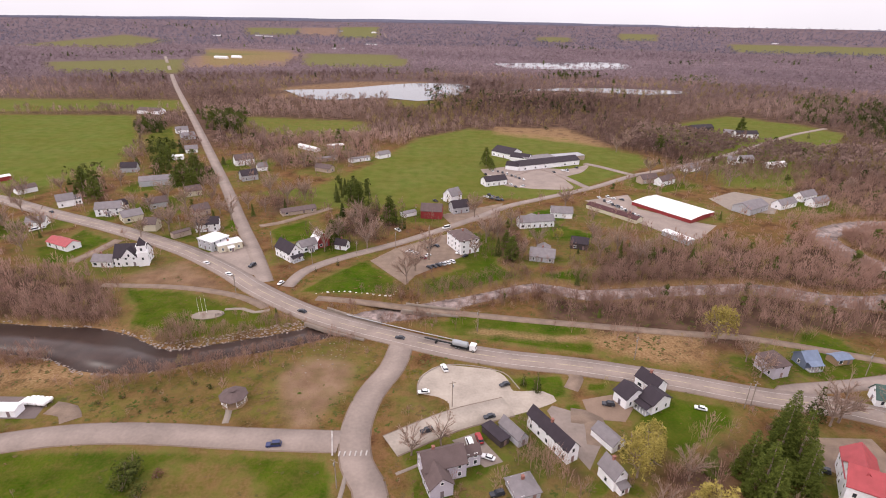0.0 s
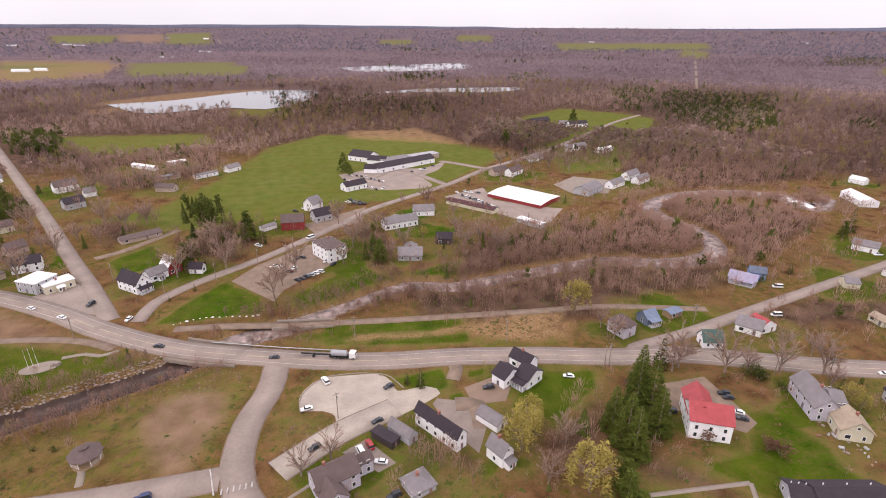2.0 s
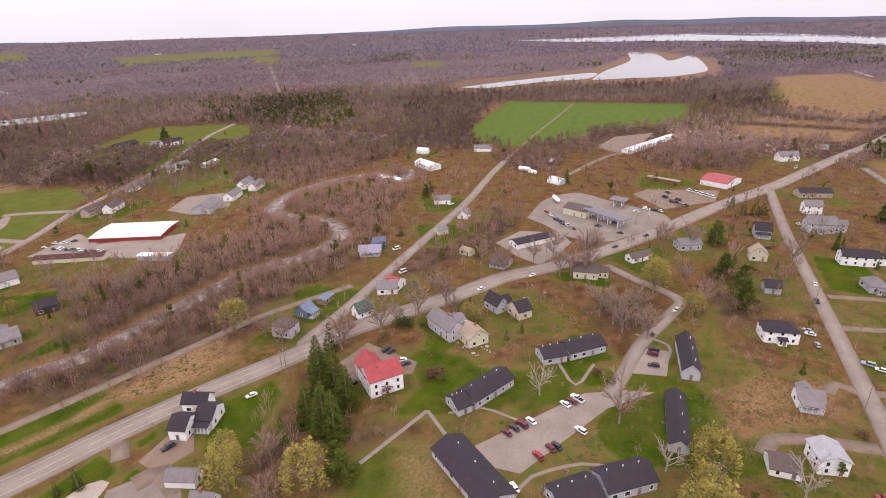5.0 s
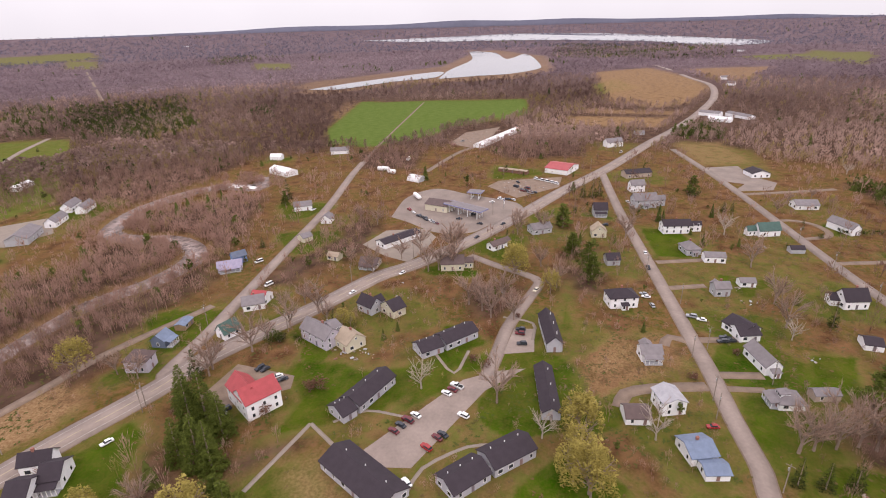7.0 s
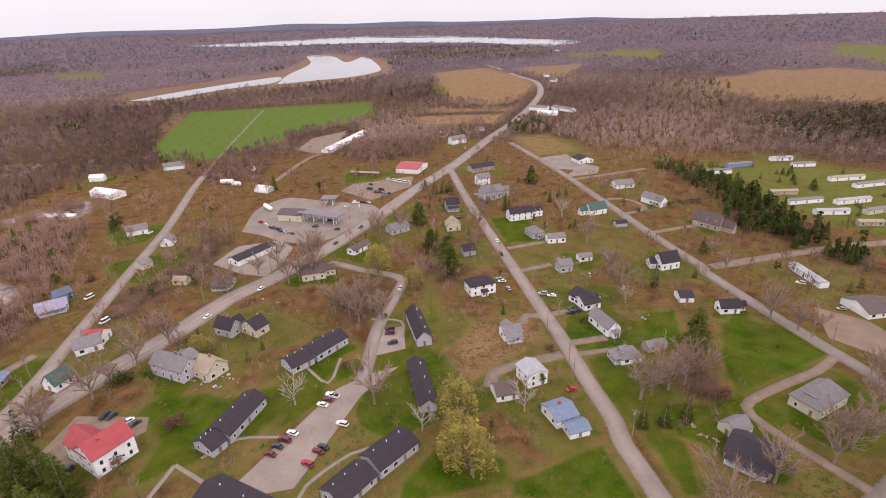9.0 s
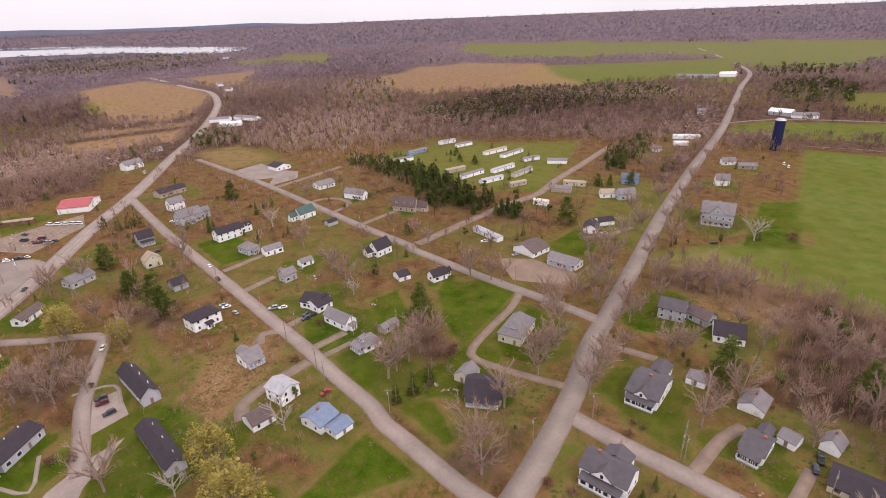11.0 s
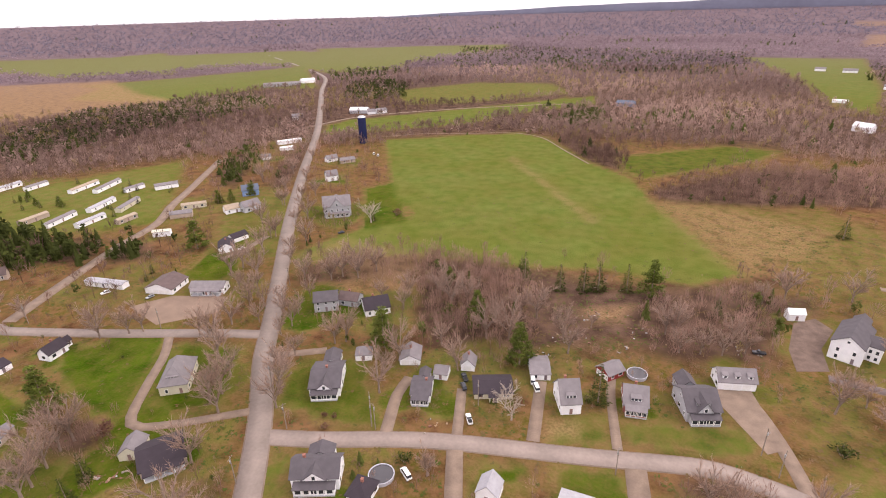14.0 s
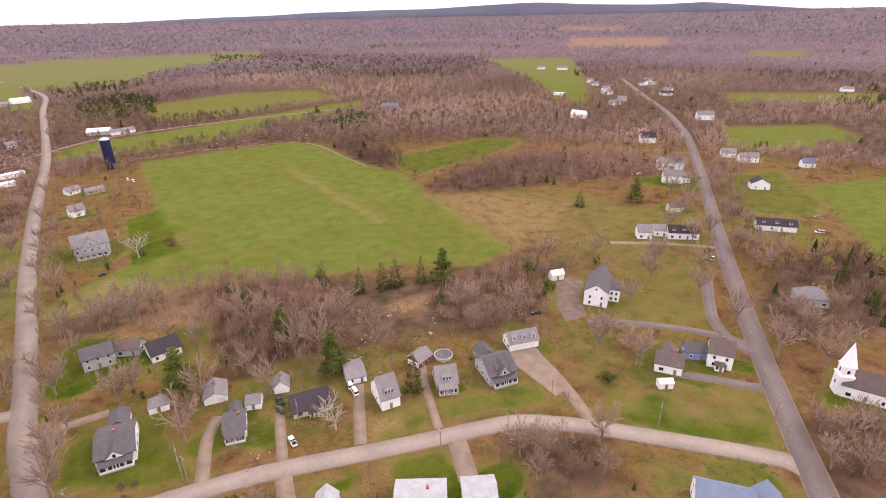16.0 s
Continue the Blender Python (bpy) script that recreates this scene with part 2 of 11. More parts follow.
M["outerwoods"] = leafy("haze_grey_woods", OUT_A, OUT_B)
M["buds"] = leafy("budding_twigs", (0.2, 0.145, 0.062), (0.37, 0.28, 0.13))
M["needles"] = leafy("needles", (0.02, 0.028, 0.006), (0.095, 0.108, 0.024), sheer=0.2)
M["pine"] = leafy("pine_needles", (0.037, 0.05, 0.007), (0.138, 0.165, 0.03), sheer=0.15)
M["tufts"] = leafy("grass_tufts", (0.13, 0.08, 0.036), (0.055, 0.075, 0.012), sheer=0.0)
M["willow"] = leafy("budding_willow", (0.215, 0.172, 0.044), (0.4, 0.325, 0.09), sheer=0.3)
M["shrub"] = leafy("red_shrub", (0.13, 0.06, 0.05), (0.22, 0.12, 0.08))
M["riverwater"] = mat("brown_stream_water", (0.055, 0.034, 0.028), 0.3, 0.4, 0.2, 0.02, 0.7, spec=0.22)
M["rapidwater"] = mat("broken_stream_water", (0.34, 0.265, 0.24), 0.5, 0.6, 0.35, 0.3, 1.5, tint=(0.03, 0.018, 0.014), spec=0.2)
M["water"] = mat("still_water", (0.06, 0.055, 0.06), 0.06, 0.2, 0.05, 0.08, 0.6, spec=0.5)
M["stone"] = mat("grey_stone", (0.34, 0.28, 0.245), 0.9, 0.3, 0.8, 0.5, 3, per_object=0.4)
M["pole"] = mat("weathered_pole", (0.26, 0.21, 0.17), 0.9, 0.25, 2)
M["steel"] = mat("galvanised_steel", (0.45, 0.45, 0.46), 0.4, 0.15, 2, metal=0.7)
M["tyre"] = mat("black_rubber", (0.02, 0.02, 0.02), 0.8, 0.1, 2)
M["siloblue"] = mat("navy_enamel", (0.012, 0.018, 0.075), 0.25, 0.2, 0.3, spec=0.5)

# ---- builders ----


def mesh_of(bm, name, material):
    me = bpy.data.meshes.new(name)
    bm.to_mesh(me)
    bm.free()
    me.materials.append(material)
    return me


def part(name, bm, material, parent, label="", m=None):
    ob = new(name, mesh_of(bm, name, material))
    ob.parent = parent
    if m is not None:
        ob.matrix_basis = m
    return tagged(ob, label)


def shared(name, me, parent, m, label=""):
    ob = new(name, me)
    ob.parent = parent
    ob.matrix_basis = m
    return tagged(ob, label)


def box(bm, x0, y0, z0, x1, y1, z1):
    v = [bm.verts.new((x, y, z)) for z in (z0, z1) for x, y in ((x0, y0), (x1, y0), (x1, y1), (x0, y1))]
    for f in ((3, 2, 1, 0), (4, 5, 6, 7), (0, 1, 5, 4), (1, 2, 6, 5), (2, 3, 7, 6), (3, 0, 4, 7)):
        bm.faces.new([v[i] for i in f])
    return v


def prism(bm, a, b, r0, r1, sides=5):
    """A tapered stick from a to b."""
    a, b = Vector(a), Vector(b)
    d = (b - a).normalized()
    u = d.orthogonal().normalized()
    w = d.cross(u)
    ring = []
    for p, r in ((a, r0), (b, r1)):
        ring.append([bm.verts.new(p + r * (math.cos(t) * u + math.sin(t) * w)) for t in (2 * math.pi * i / sides for i in range(sides))])
    for i in range(sides):
        j = (i + 1) % sides
        bm.faces.new((ring[0][i], ring[0][j], ring[1][j], ring[1][i]))
    bm.faces.new(ring[1])
    bm.faces.new(ring[0][::-1])


def lathe(bm, rings, sides=16):
    """A turned body from (radius, height) rings, closed at both ends."""
    rows = [[bm.verts.new((r * math.cos(2 * math.pi * i / sides), r * math.sin(2 * math.pi * i / sides), z)) for i in range(sides)] for r, z in rings]
    for a, b in zip(rows, rows[1:]):
        for i in range(sides):
            j = (i + 1) % sides
            bm.faces.new((a[i], a[j], b[j], b[i]))
    bm.faces.new(rows[0][::-1])
    bm.faces.new(rows[-1])


def slab(bm, pts, t):
    """A sheet of thickness t below the given outline."""
    top = [bm.verts.new(p) for p in pts]
    low = [bm.verts.new((p[0], p[1], p[2] - t)) for p in pts]
    bm.faces.new(top)
    bm.faces.new(low[::-1])
    n = len(pts)
    for i in range(n):
        j = (i + 1) % n
        bm.faces.new((top[j], top[i], low[i], low[j]))


def raw_mesh(name, verts, faces, material, attrs=None, smooth=False):
    """A mesh from numpy arrays: verts (n, 3) and faces (k, 3 or 4)."""
    me = bpy.data.meshes.new(name)
    k = faces.shape[1]
    me.vertices.add(len(verts))
    me.vertices.foreach_set("co", np.ascontiguousarray(verts, dtype=np.float32).ravel())
    me.loops.add(faces.size)
    me.loops.foreach_set("vertex_index", np.ascontiguousarray(faces, dtype=np.int32).ravel())
    me.polygons.add(len(faces))
    me.polygons.foreach_set("loop_start", np.arange(0, faces.size, k, dtype=np.int32))
    me.polygons.foreach_set("loop_total", np.full(len(faces), k, dtype=np.int32))
    if smooth:
        me.polygons.foreach_set("use_smooth", np.ones(len(faces), dtype=bool))
    me.update(calc_edges=True)
    for key, values in (attrs or {}).items():
        a = me.attributes.new(key, "FLOAT", "POINT")
        a.data.foreach_set("value", np.ascontiguousarray(values, dtype=np.float32))
    me.materials.append(material)
    return me


# ---- the lie of the land ----


def smooth_line(pts, step=4.0):
    """A rounded line through plan points (two or three numbers each), cut into even steps."""
    p = np.array(pts, float)
    if len(p) == 2:
        n = max(2, int(np.linalg.norm(p[1, :2] - p[0, :2]) / step))
        return p[0] + (p[1] - p[0]) * np.linspace(0, 1, n + 1)[:, None]
    q = np.vstack([2 * p[0] - p[1], p, 2 * p[-1] - p[-2]])
    out = []
    for i in range(1, len(q) - 2):
        d = np.linalg.norm(q[i + 1, :2] - q[i, :2])
        n = max(2, int(d / step))
        t = np.linspace(0, 1, n, endpoint=False)[:, None]
        a, b, c, e = q[i - 1], q[i], q[i + 1], q[i + 2]
        m0, m1 = (c - a) / 2, (e - b) / 2
        l0, l1 = np.linalg.norm(m0[:2]), np.linalg.norm(m1[:2])
        m0, m1 = m0 * min(1, d / max(l0, 1e-6)), m1 * min(1, d / max(l1, 1e-6))
        out.append((2 * t**3 - 3 * t**2 + 1) * b + (t**3 - 2 * t**2 + t) * m0 + (-2 * t**3 + 3 * t**2) * c + (t**3 - t**2) * m1)
    out.append(q[-2][None])
    return np.vstack(out)


def far_rise(x, y):
    """The far country climbs gently towards the horizon."""
    r = np.hypot(x, y)
    return 88 * np.clip((r - 2200) / 2700, 0, None) ** 1.6


def inside(poly, x, y):
    p = np.array(poly)
    hit = np.zeros(len(x), bool)
    j = len(p) - 1
    for i in range(len(p)):
        c = (p[i, 1] > y) != (p[j, 1] > y)
        if c.any():
            xs = (p[j, 0] - p[i, 0]) * (y - p[i, 1]) / (p[j, 1] - p[i, 1] + 1e-12) + p[i, 0]
            hit ^= c & (x < xs)
        j = i
    return hit


def edge_distance(line, x, y, closed=False):
    p = np.array(line)[:, :2]
    d = np.full(len(x), 1e9)
    for a, b in zip(p, np.roll(p, -1, 0) if closed else p[1:]):
        ab = b - a
        t = np.clip(((x - a[0]) * ab[0] + (y - a[1]) * ab[1]) / (ab @ ab + 1e-9), 0, 1)
        d = np.minimum(d, np.hypot(x - a[0] - t * ab[0], y - a[1] - t * ab[1]))
    return d


def cover(poly, x, y, soft):
    """How far each place lies within an outline, 0 to 1, with a soft margin."""
    p = np.array(poly)
    near = (x > p[:, 0].min() - soft) & (x < p[:, 0].max() + soft) & (y > p[:, 1].min() - soft) & (y < p[:, 1].max() + soft)
    out = np.zeros(len(x))
    if near.any():
        xs, ys = x[near], y[near]
        d = edge_distance(poly, xs, ys, True)
        out[near] = np.clip(0.5 + np.where(inside(poly, xs, ys), d, -d) / (2 * soft), 0, 1)
    return out


# the plan: land cover, groves, waters
COVER = []
WOODS = []
WATERS = []
COVER.append(('lawn', 0.95, 4, [(-145.7, 112.1), (-126.6, 117.8), (-94.9, 119.4), (-61.7, 118.5), (-30.3, 117.0), (-26.5, 109.4), (-25.3, 98.4), (-123.0, 87.2)]))
COVER.append(('lawn', 0.30, 6, [(-77.4, 104.6), (-73.7, 109.5), (-58.8, 110.8), (-49.4, 101.5), (-68.1, 97.6)]))
COVER.append(('lawn', 0.60, 4, [(-167.7, 136.1), (-144.7, 141.4), (-87.7, 151.0), (-51.6, 171.4), (-40.2, 179.7), (-22.1, 167.4), (-26.4, 145.8), (-32.9, 130.5), (-65.7, 129.0), (-112.1, 128.2), (-131.4, 124.1), (-150.5, 117.3)]))
COVER.append(('lawn', 0.30, 5, [(-116.4, 140.7), (-99.6, 144.0), (-78.4, 147.5), (-72.0, 136.2), (-92.8, 134.3)]))
COVER.append(('lawn', 0.95, 4, [(-151.6, 218.2), (-116.7, 216.0), (-89.2, 204.2), (-66.5, 193.8), (-57.2, 185.1), (-78.2, 173.4), (-111.6, 166.8), (-127.4, 178.0), (-131.4, 195.5)]))
COVER.append(('dirt', 0.80, 4, [(-145.8, 234.7), (-129.8, 245.2), (-94.5, 211.9), (-88.9, 206.8), (-117.0, 216.6), (-152.2, 219.3)]))
COVER.append(('lawn', 1.00, 4, [(-203, 238), (-219, 258), (-210, 271), (-210, 291), (-181, 272), (-184, 256), (-188, 238)]))
COVER.append(('lawn', 0.95, 4, [(-64.5, 213.9), (-56.8, 232.3), (-38.7, 250.8), (-21.0, 231.7), (-20.8, 213.2), (-56.6, 213.1)]))
COVER.append(('lawn', 0.90, 4, [(-13.9, 227.1), (22.9, 253.2), (40.9, 233.9), (30.8, 217.2), (-5.2, 205.9)]))
COVER.append(('lawn', 0.90, 4, [(-21.1, 189.7), (-4.9, 194.7), (60.6, 189.9), (60.8, 181.4), (48.6, 177.0), (68.0, 168.0), (36.7, 171.6), (4.5, 181.0)]))
COVER.append(('tan', 0.90, 4, [(61.1, 182.6), (84.6, 185.0), (103.8, 172.0), (95.7, 163.4), (69.7, 173.7)]))
COVER.append(('tan', 0.90, 4, [(-171.9, 151.4), (-145.8, 158.7), (-123.9, 159.3), (-117.1, 151.2), (-129.4, 146.2), (-160.5, 138.2)]))
COVER.append(('lawn', 0.70, 4, [(-15.3, 130.1), (-15.0, 146.0), (-3.9, 159.0), (2.2, 163.4), (24.5, 158.1), (44.5, 147.5), (41.6, 143.0), (24.2, 147.0), (18.4, 157.9), (0.1, 159.8), (-6.7, 153.0), (-7.6, 143.3), (-0.6, 142.0), (3.6, 135.2), (-3.1, 129.4)]))
COVER.append(('lawn', 1.10, 4, [(60.7, 135.2), (76.6, 146.2), (96.9, 140.9), (93.0, 129.5), (68.1, 115.4), (60.9, 127.6)]))
COVER.append(('lawn', 0.80, 4, [(-140, 357), (-94, 380), (-61, 449), (-27, 558), (29, 616), (130, 571), (184, 497), (188, 465), (88, 369), (65, 355), (30, 359), (-31, 332), (-83, 329), (-113, 358)]))
COVER.append(('tan', 0.80, 4, [(56, 629), (141, 626), (171, 527), (125, 550), (58, 586)]))
COVER.append(('lawn', 1.00, 8, [(-660, 638), (-542, 658), (-380, 666), (-288, 498), (-266, 417), (-290, 362), (-313, 361), (-377, 344)]))
COVER.append(('lawn', 0.80, 10, [(-762, 744), (-640, 787), (-386, 799), (-340, 715), (-431, 705), (-678, 657)]))
COVER.append(('lawn', 0.90, 4, [(-310, 550), (-305, 608), (-216, 439), (-239, 428)]))
COVER.append(('lawn', 0.70, 4, [(-287, 675), (-100, 652), (-79, 594), (-132, 550), (-192, 575), (-224, 615)]))
COVER.append(('lawn', 0.70, 4, [(-102, 297), (-80, 318), (-68, 294), (-86.4, 275.7)]))
COVER.append(('lawn', 0.80, 4, [(218, 619), (386, 737), (453, 661), (461, 613), (346, 476), (265, 393), (214, 394), (235, 468), (229, 532)]))
COVER.append(('lawn', 0.60, 20, [(-479, 1933), (-169, 1922), (-129, 1460), (-326, 1420)]))
COVER.append(('lawn', 0.60, 25, [(-1568, 2077), (-1591, 2833), (-1234, 2549), (-1171, 2067)]))
COVER.append(('tan', 0.60, 20, [(-766, 1708), (-479, 1933), (-407, 1403), (-614, 1328)]))
COVER.append(('lawn', 0.60, 15, [(-1013, 1421), (-732, 1592), (-566, 1193), (-819, 1174)]))
COVER.append(('lawn', 0.70, 8, [(-82, 823), (-23, 842), (3, 766), (-51, 745)]))
COVER.append(('lawn', 1.35, 3, [(573, 336), (683, 369), (810, 407), (875, 146), (739, 117), (680, 145), (620, 196), (573, 195), (494, 242), (502, 293)]))
COVER.append(('tan', 0.90, 8, [(1365, 66), (1492, -60), (1209, -138), (1059, -147), (860, -96), (810, -46), (874, 17)]))
COVER.append(('lawn', 1.20, 8, [(1096, 51), (1205, 17), (1052, -27), (942, 33)]))
COVER.append(('tan', 0.90, 4, [(717, 66), (729, -64), (655, -47), (652, 50)]))
COVER.append(('tan', 0.70, 4, [(789, 46), (783, -89), (747, -65), (748, 43)]))
COVER.append(('tan', 0.80, 8, [(1456, -137), (1516, -336), (1211, -233), (1210, -170)]))
COVER.append(('lawn', 0.80, 15, [(1911, -322), (2084, -729), (1867, -642), (1754, -356)]))
COVER.append(('lawn', 0.50, 4, [(570, -53), (583, -97), (501, -113), (483, -71)]))
COVER.append(('tan', 0.50, 4, [(570, -53), (583, -97), (501, -113), (483, -71)]))
COVER.append(('tan', 0.80, 8, [(949, -409), (1231, -662), (1057, -913), (804, -743), (680, -692), (630, -644), (810, -443)]))
COVER.append(('lawn', 1.00, 15, [(1786, -1129), (1663, -1691), (1011, -1047), (1350, -1061), (1520, -1016)]))
COVER.append(('lawn', 0.90, 8, [(1035, -821), (923, -960), (695, -734), (836, -770)]))
COVER.append(('lawn', 1.00, 15, [(2045, -1338), (1125, -1793), (767, -1243), (974, -1266), (1229, -944), (1613, -1052)]))
COVER.append(('lawn', 0.90, 8, [(978, -847), (774, -1241), (514, -850), (610, -848), (685, -670), (869, -664)]))
COVER.append(('tan', 0.80, 8, [(1095, -494), (1239, -805), (1032, -895), (848, -675), (771, -433), (938, -420)]))
COVER.append(('lawn', 0.95, 15, [(1138, -1892), (427, -2084), (393, -1752), (513, -1512), (583, -1310), (741, -1443)]))
COVER.append(('lawn', 0.90, 3, [(225, -495), (166, -523), (95, -554), (64, -532), (22, -455), (-15, -410), (-29, -359), (-68.2, -258.1), (-43.4, -240.0), (-2.8, -245.8), (36.8, -238.4), (85.9, -237.9), (129.2, -227.9), (147.1, -208.0), (156.0, -222.2), (146.1, -253.7), (115, -285), (118, -300), (141, -324)]))
COVER.append(('tan', 0.45, 10, [(-29, -359), (-58, -361), (-119, -327), (-103, -287), (-68.2, -258.1)]))
COVER.append(('lawn', 0.50, 8, [(-29, -359), (-58, -361), (-130, -363), (-145, -334), (-139, -281), (-99, -288), (-68.2, -258.1)]))
COVER.append(('lawn', 0.90, 4, [(-2, -475), (-96, -536), (-140, -522), (-114, -483), (-24, -408), (-9, -426)]))
COVER.append(('lawn', 1.00, 4, [(-300, -335), (-370, -345), (-415, -330), (-254, -181), (-244, -211), (-269, -262)]))
COVER.append(('lawn', 0.90, 6, [(-362, -541), (-475, -528), (-455, -454), (-363, -437), (-313, -452)]))
COVER.append(('lawn', 0.90, 8, [(-258, -1506), (-494, -1459), (-347, -919), (-271, -719), (-253, -805), (-276, -1075)]))
COVER.append(('lawn', 0.60, 4, [(-101, -292), (-143, -290), (-155.6, -217.5), (-125.4, -165.3), (-96.5, -180.0), (-111.9, -223.7)]))
COVER.append(('lawn', 0.95, 4, [(-76.1, -136.3), (-115.9, -131.3), (-112.9, -105.6), (-91.2, -106.0), (-68.8, -123.2)]))
COVER.append(('lawn', 0.90, 15, [(1104, -1733), (407, -1993), (391, -1742), (560, -1523), (512, -1197), (621, -1092), (791, -1224)]))
COVER.append(('lawn', 0.95, 5, [(328, -557), (250, -626), (108, -733), (77, -815), (66, -771), (185, -688), (247, -557), (301, -514)]))
COVER.append(('lawn', 0.80, 6, [(268, -299), (210, -316), (155.1, -216.1), (196.8, -203.6)]))
COVER.append(('lawn', 0.70, 8, [(-504, -774), (-706, -723), (-652, -655), (-461, -690)]))
COVER.append(('lawn', 1.00, 4, [(139.7, 109.4), (145.4, 86.4), (132.7, 68.2), (109.7, 74.3), (97.2, 94.0), (118.5, 93.8)]))
COVER.append(('lawn', 1.00, 4, [(122.2, 56.7), (144.4, 61.1), (154.6, 49.2), (139.3, 41.6)]))
COVER.append(('lawn', 1.10, 4, [(318, -17), (320, -42), (296, -50), (274.7, -45.3), (272.5, -25.5)]))
COVER.append(('lawn', 0.90, 4, [(321, 51), (351, 31), (328, 25), (301, 46)]))
COVER.append(('lawn', 0.65, 4, [(264.3, -22.4), (297, -93), (257.5, -102.9), (234.8, -55.7), (227.8, -31.1)]))
COVER.append(('lawn', 0.90, 4, [(163.8, -46.0), (163.9, -70.8), (139.8, -75.8), (116.9, -58.2), (132.6, -47.9)]))
COVER.append(('lawn', 1.00, 4, [(203.6, -117.1), (161.3, -131.4), (136.4, -90.7), (162.6, -93.2)]))
COVER.append(('lawn', 0.90, 4, [(163.4, -48.9), (160.5, -67.0), (130.1, -62.9), (110.1, -66.8), (109.3, -57.9)]))
COVER.append(('lawn', 0.90, 4, [(103.2, -129.7), (99.1, -138.3), (85.9, -118.1), (92.6, -108.0)]))
COVER.append(('lawn', 1.00, 4, [(104.8, 18.0), (120.6, 7.5), (123.1, -2.2), (113.7, -16.3), (102.3, -16.1), (93.2, 18.7)]))
COVER.append(('lawn', 0.95, 4, [(117.3, 129.1), (130.3, 124.9), (116.7, 119.2), (112.0, 131.6)]))
COVER.append(('lawn', 0.90, 4, [(157.3, 139.7), (175.8, 135.3), (182.4, 119.1), (172.0, 118.8), (151.4, 127.4), (150.0, 133.0)]))
COVER.append(('lawn', 0.90, 4, [(78.6, 92.8), (93.4, 85.8), (98.2, 72.1), (83.1, 55.4), (62.7, 80.6)]))
COVER.append(('tan', 0.60, 5, [(89.1, 79.8), (97.2, 73.4), (84.6, 56.5), (77.1, 65.7)]))
COVER.append(('lawn', 0.60, 4, [(453, -207), (413, -311), (371, -378), (317, -309), (273, -244), (327, -202), (393, -187)]))
COVER.append(('lawn', 0.90, 4, [(203.7, -180.3), (189.7, -202.6), (169.3, -198.8), (180.3, -175.2)]))
COVER.append(('lawn', 0.90, 4, [(129, -287), (117, -291), (110.1, -277.0), (130.0, -268.5)]))
COVER.append(('lawn', 0.70, 4, [(583, -61), (552, -120), (452, -121), (446, -99), (501, -74)]))
COVER.append(('tan', 0.70, 6, [(166.1, 2.4), (189.0, -9.3), (186.8, -17.9), (167.0, -15.5), (150.4, -2.4)]))
COVER.append(('tan', 0.60, 6, [(176.7, -4.3), (191.5, -22.0), (182.1, -23.2), (160.0, -11.9), (147.5, -4.8)]))
COVER.append(('lawn', 0.90, 4, [(97.3, -133.3), (97.2, -141.1), (80.7, -147.2), (50.2, -111.0), (73.6, -110.0), (96.6, -113.1)]))
COVER.append(('lawn', 0.90, 4, [(5.1, -125.9), (-10.5, -130.7), (-9.3, -126.7), (5.1, -121.1)]))
COVER.append(('lawn', 0.95, 4, [(26.8, -109.0), (9.1, -112.5), (9.4, -103.3), (23.7, -96.6)]))
COVER.append(('lawn', 0.95, 4, [(1.9, -114.0), (-13.2, -117.0), (-14.7, -108.1), (1.1, -104.9)]))
COVER.append(('lawn', 0.85, 4, [(7.4, -133.5), (-11.2, -139.9), (-11.5, -124.6), (5.2, -121.3)]))
COVER.append(('lawn', 0.85, 4, [(-15.7, -139.4), (-52.3, -148.0), (-55.3, -131.0), (-14.8, -126.4)]))
COVER.append(('tan', 0.70, 3, [(8.0, -130.7), (-1.6, -133.1), (-2.0, -127.5), (7.4, -125.2)]))
COVER.append(('tan', 0.70, 4, [(3.1, -204.4), (-17.6, -213.3), (-12.7, -197.7), (-1.2, -193.2)]))
COVER.append(('lawn', 0.85, 4, [(87.8, -86.9), (81.7, -95.8), (75.4, -96.5), (70.8, -81.2), (75.3, -74.4)]))
COVER.append(('litter', 1.00, 10, [(79.1, -225.0), (29.7, -240.4), (-10.0, -228.5), (-77.2, -252.7), (-62.7, -182.1), (-10.7, -180.0), (17.7, -159.4), (59.7, -166.7)]))
COVER.append(('tan', 0.60, 6, [(1100, 420), (1514, 498), (2034, 567), (2212, 593), (2400, 669), (2381, 513), (1992, 266), (1414, 166), (1200, 232), (1125, 352)]))
COVER.append(('tan', 0.50, 6, [(913, 602), (1166, 584), (1475, 494), (1196, 394), (1056, 453), (903, 523)]))
COVER.append(('lawn', 0.60, 12, [(-874, 2075), (-532, 1953), (-444, 1588), (-684, 1607)]))
COVER.append(('lawn', 0.60, 12, [(-432, 1699), (-117, 1674), (-108, 1414), (-358, 1440)]))
COVER.append(('lawn', 0.70, 20, [(-1296, 3743), (-971, 3856), (-845, 3226), (-1086, 3163)]))
COVER.append(('lawn', 0.80, 20, [(-751, 4058), (-484, 4148), (-378, 3101), (-555, 3059)]))
COVER.append(('lawn', 0.60, 20, [(530, 3375), (741, 3397), (653, 2997), (482, 2978)]))
COVER.append(('tan', 0.60, 20, [(-984, 3909), (-737, 3944), (-612, 3237), (-797, 3184)]))
COVER.append(('tan', 0.60, 8, [(-286, 880), (-222, 924), (-56, 1067), (46, 1062), (-62, 991), (-174, 875), (-266, 838)]))
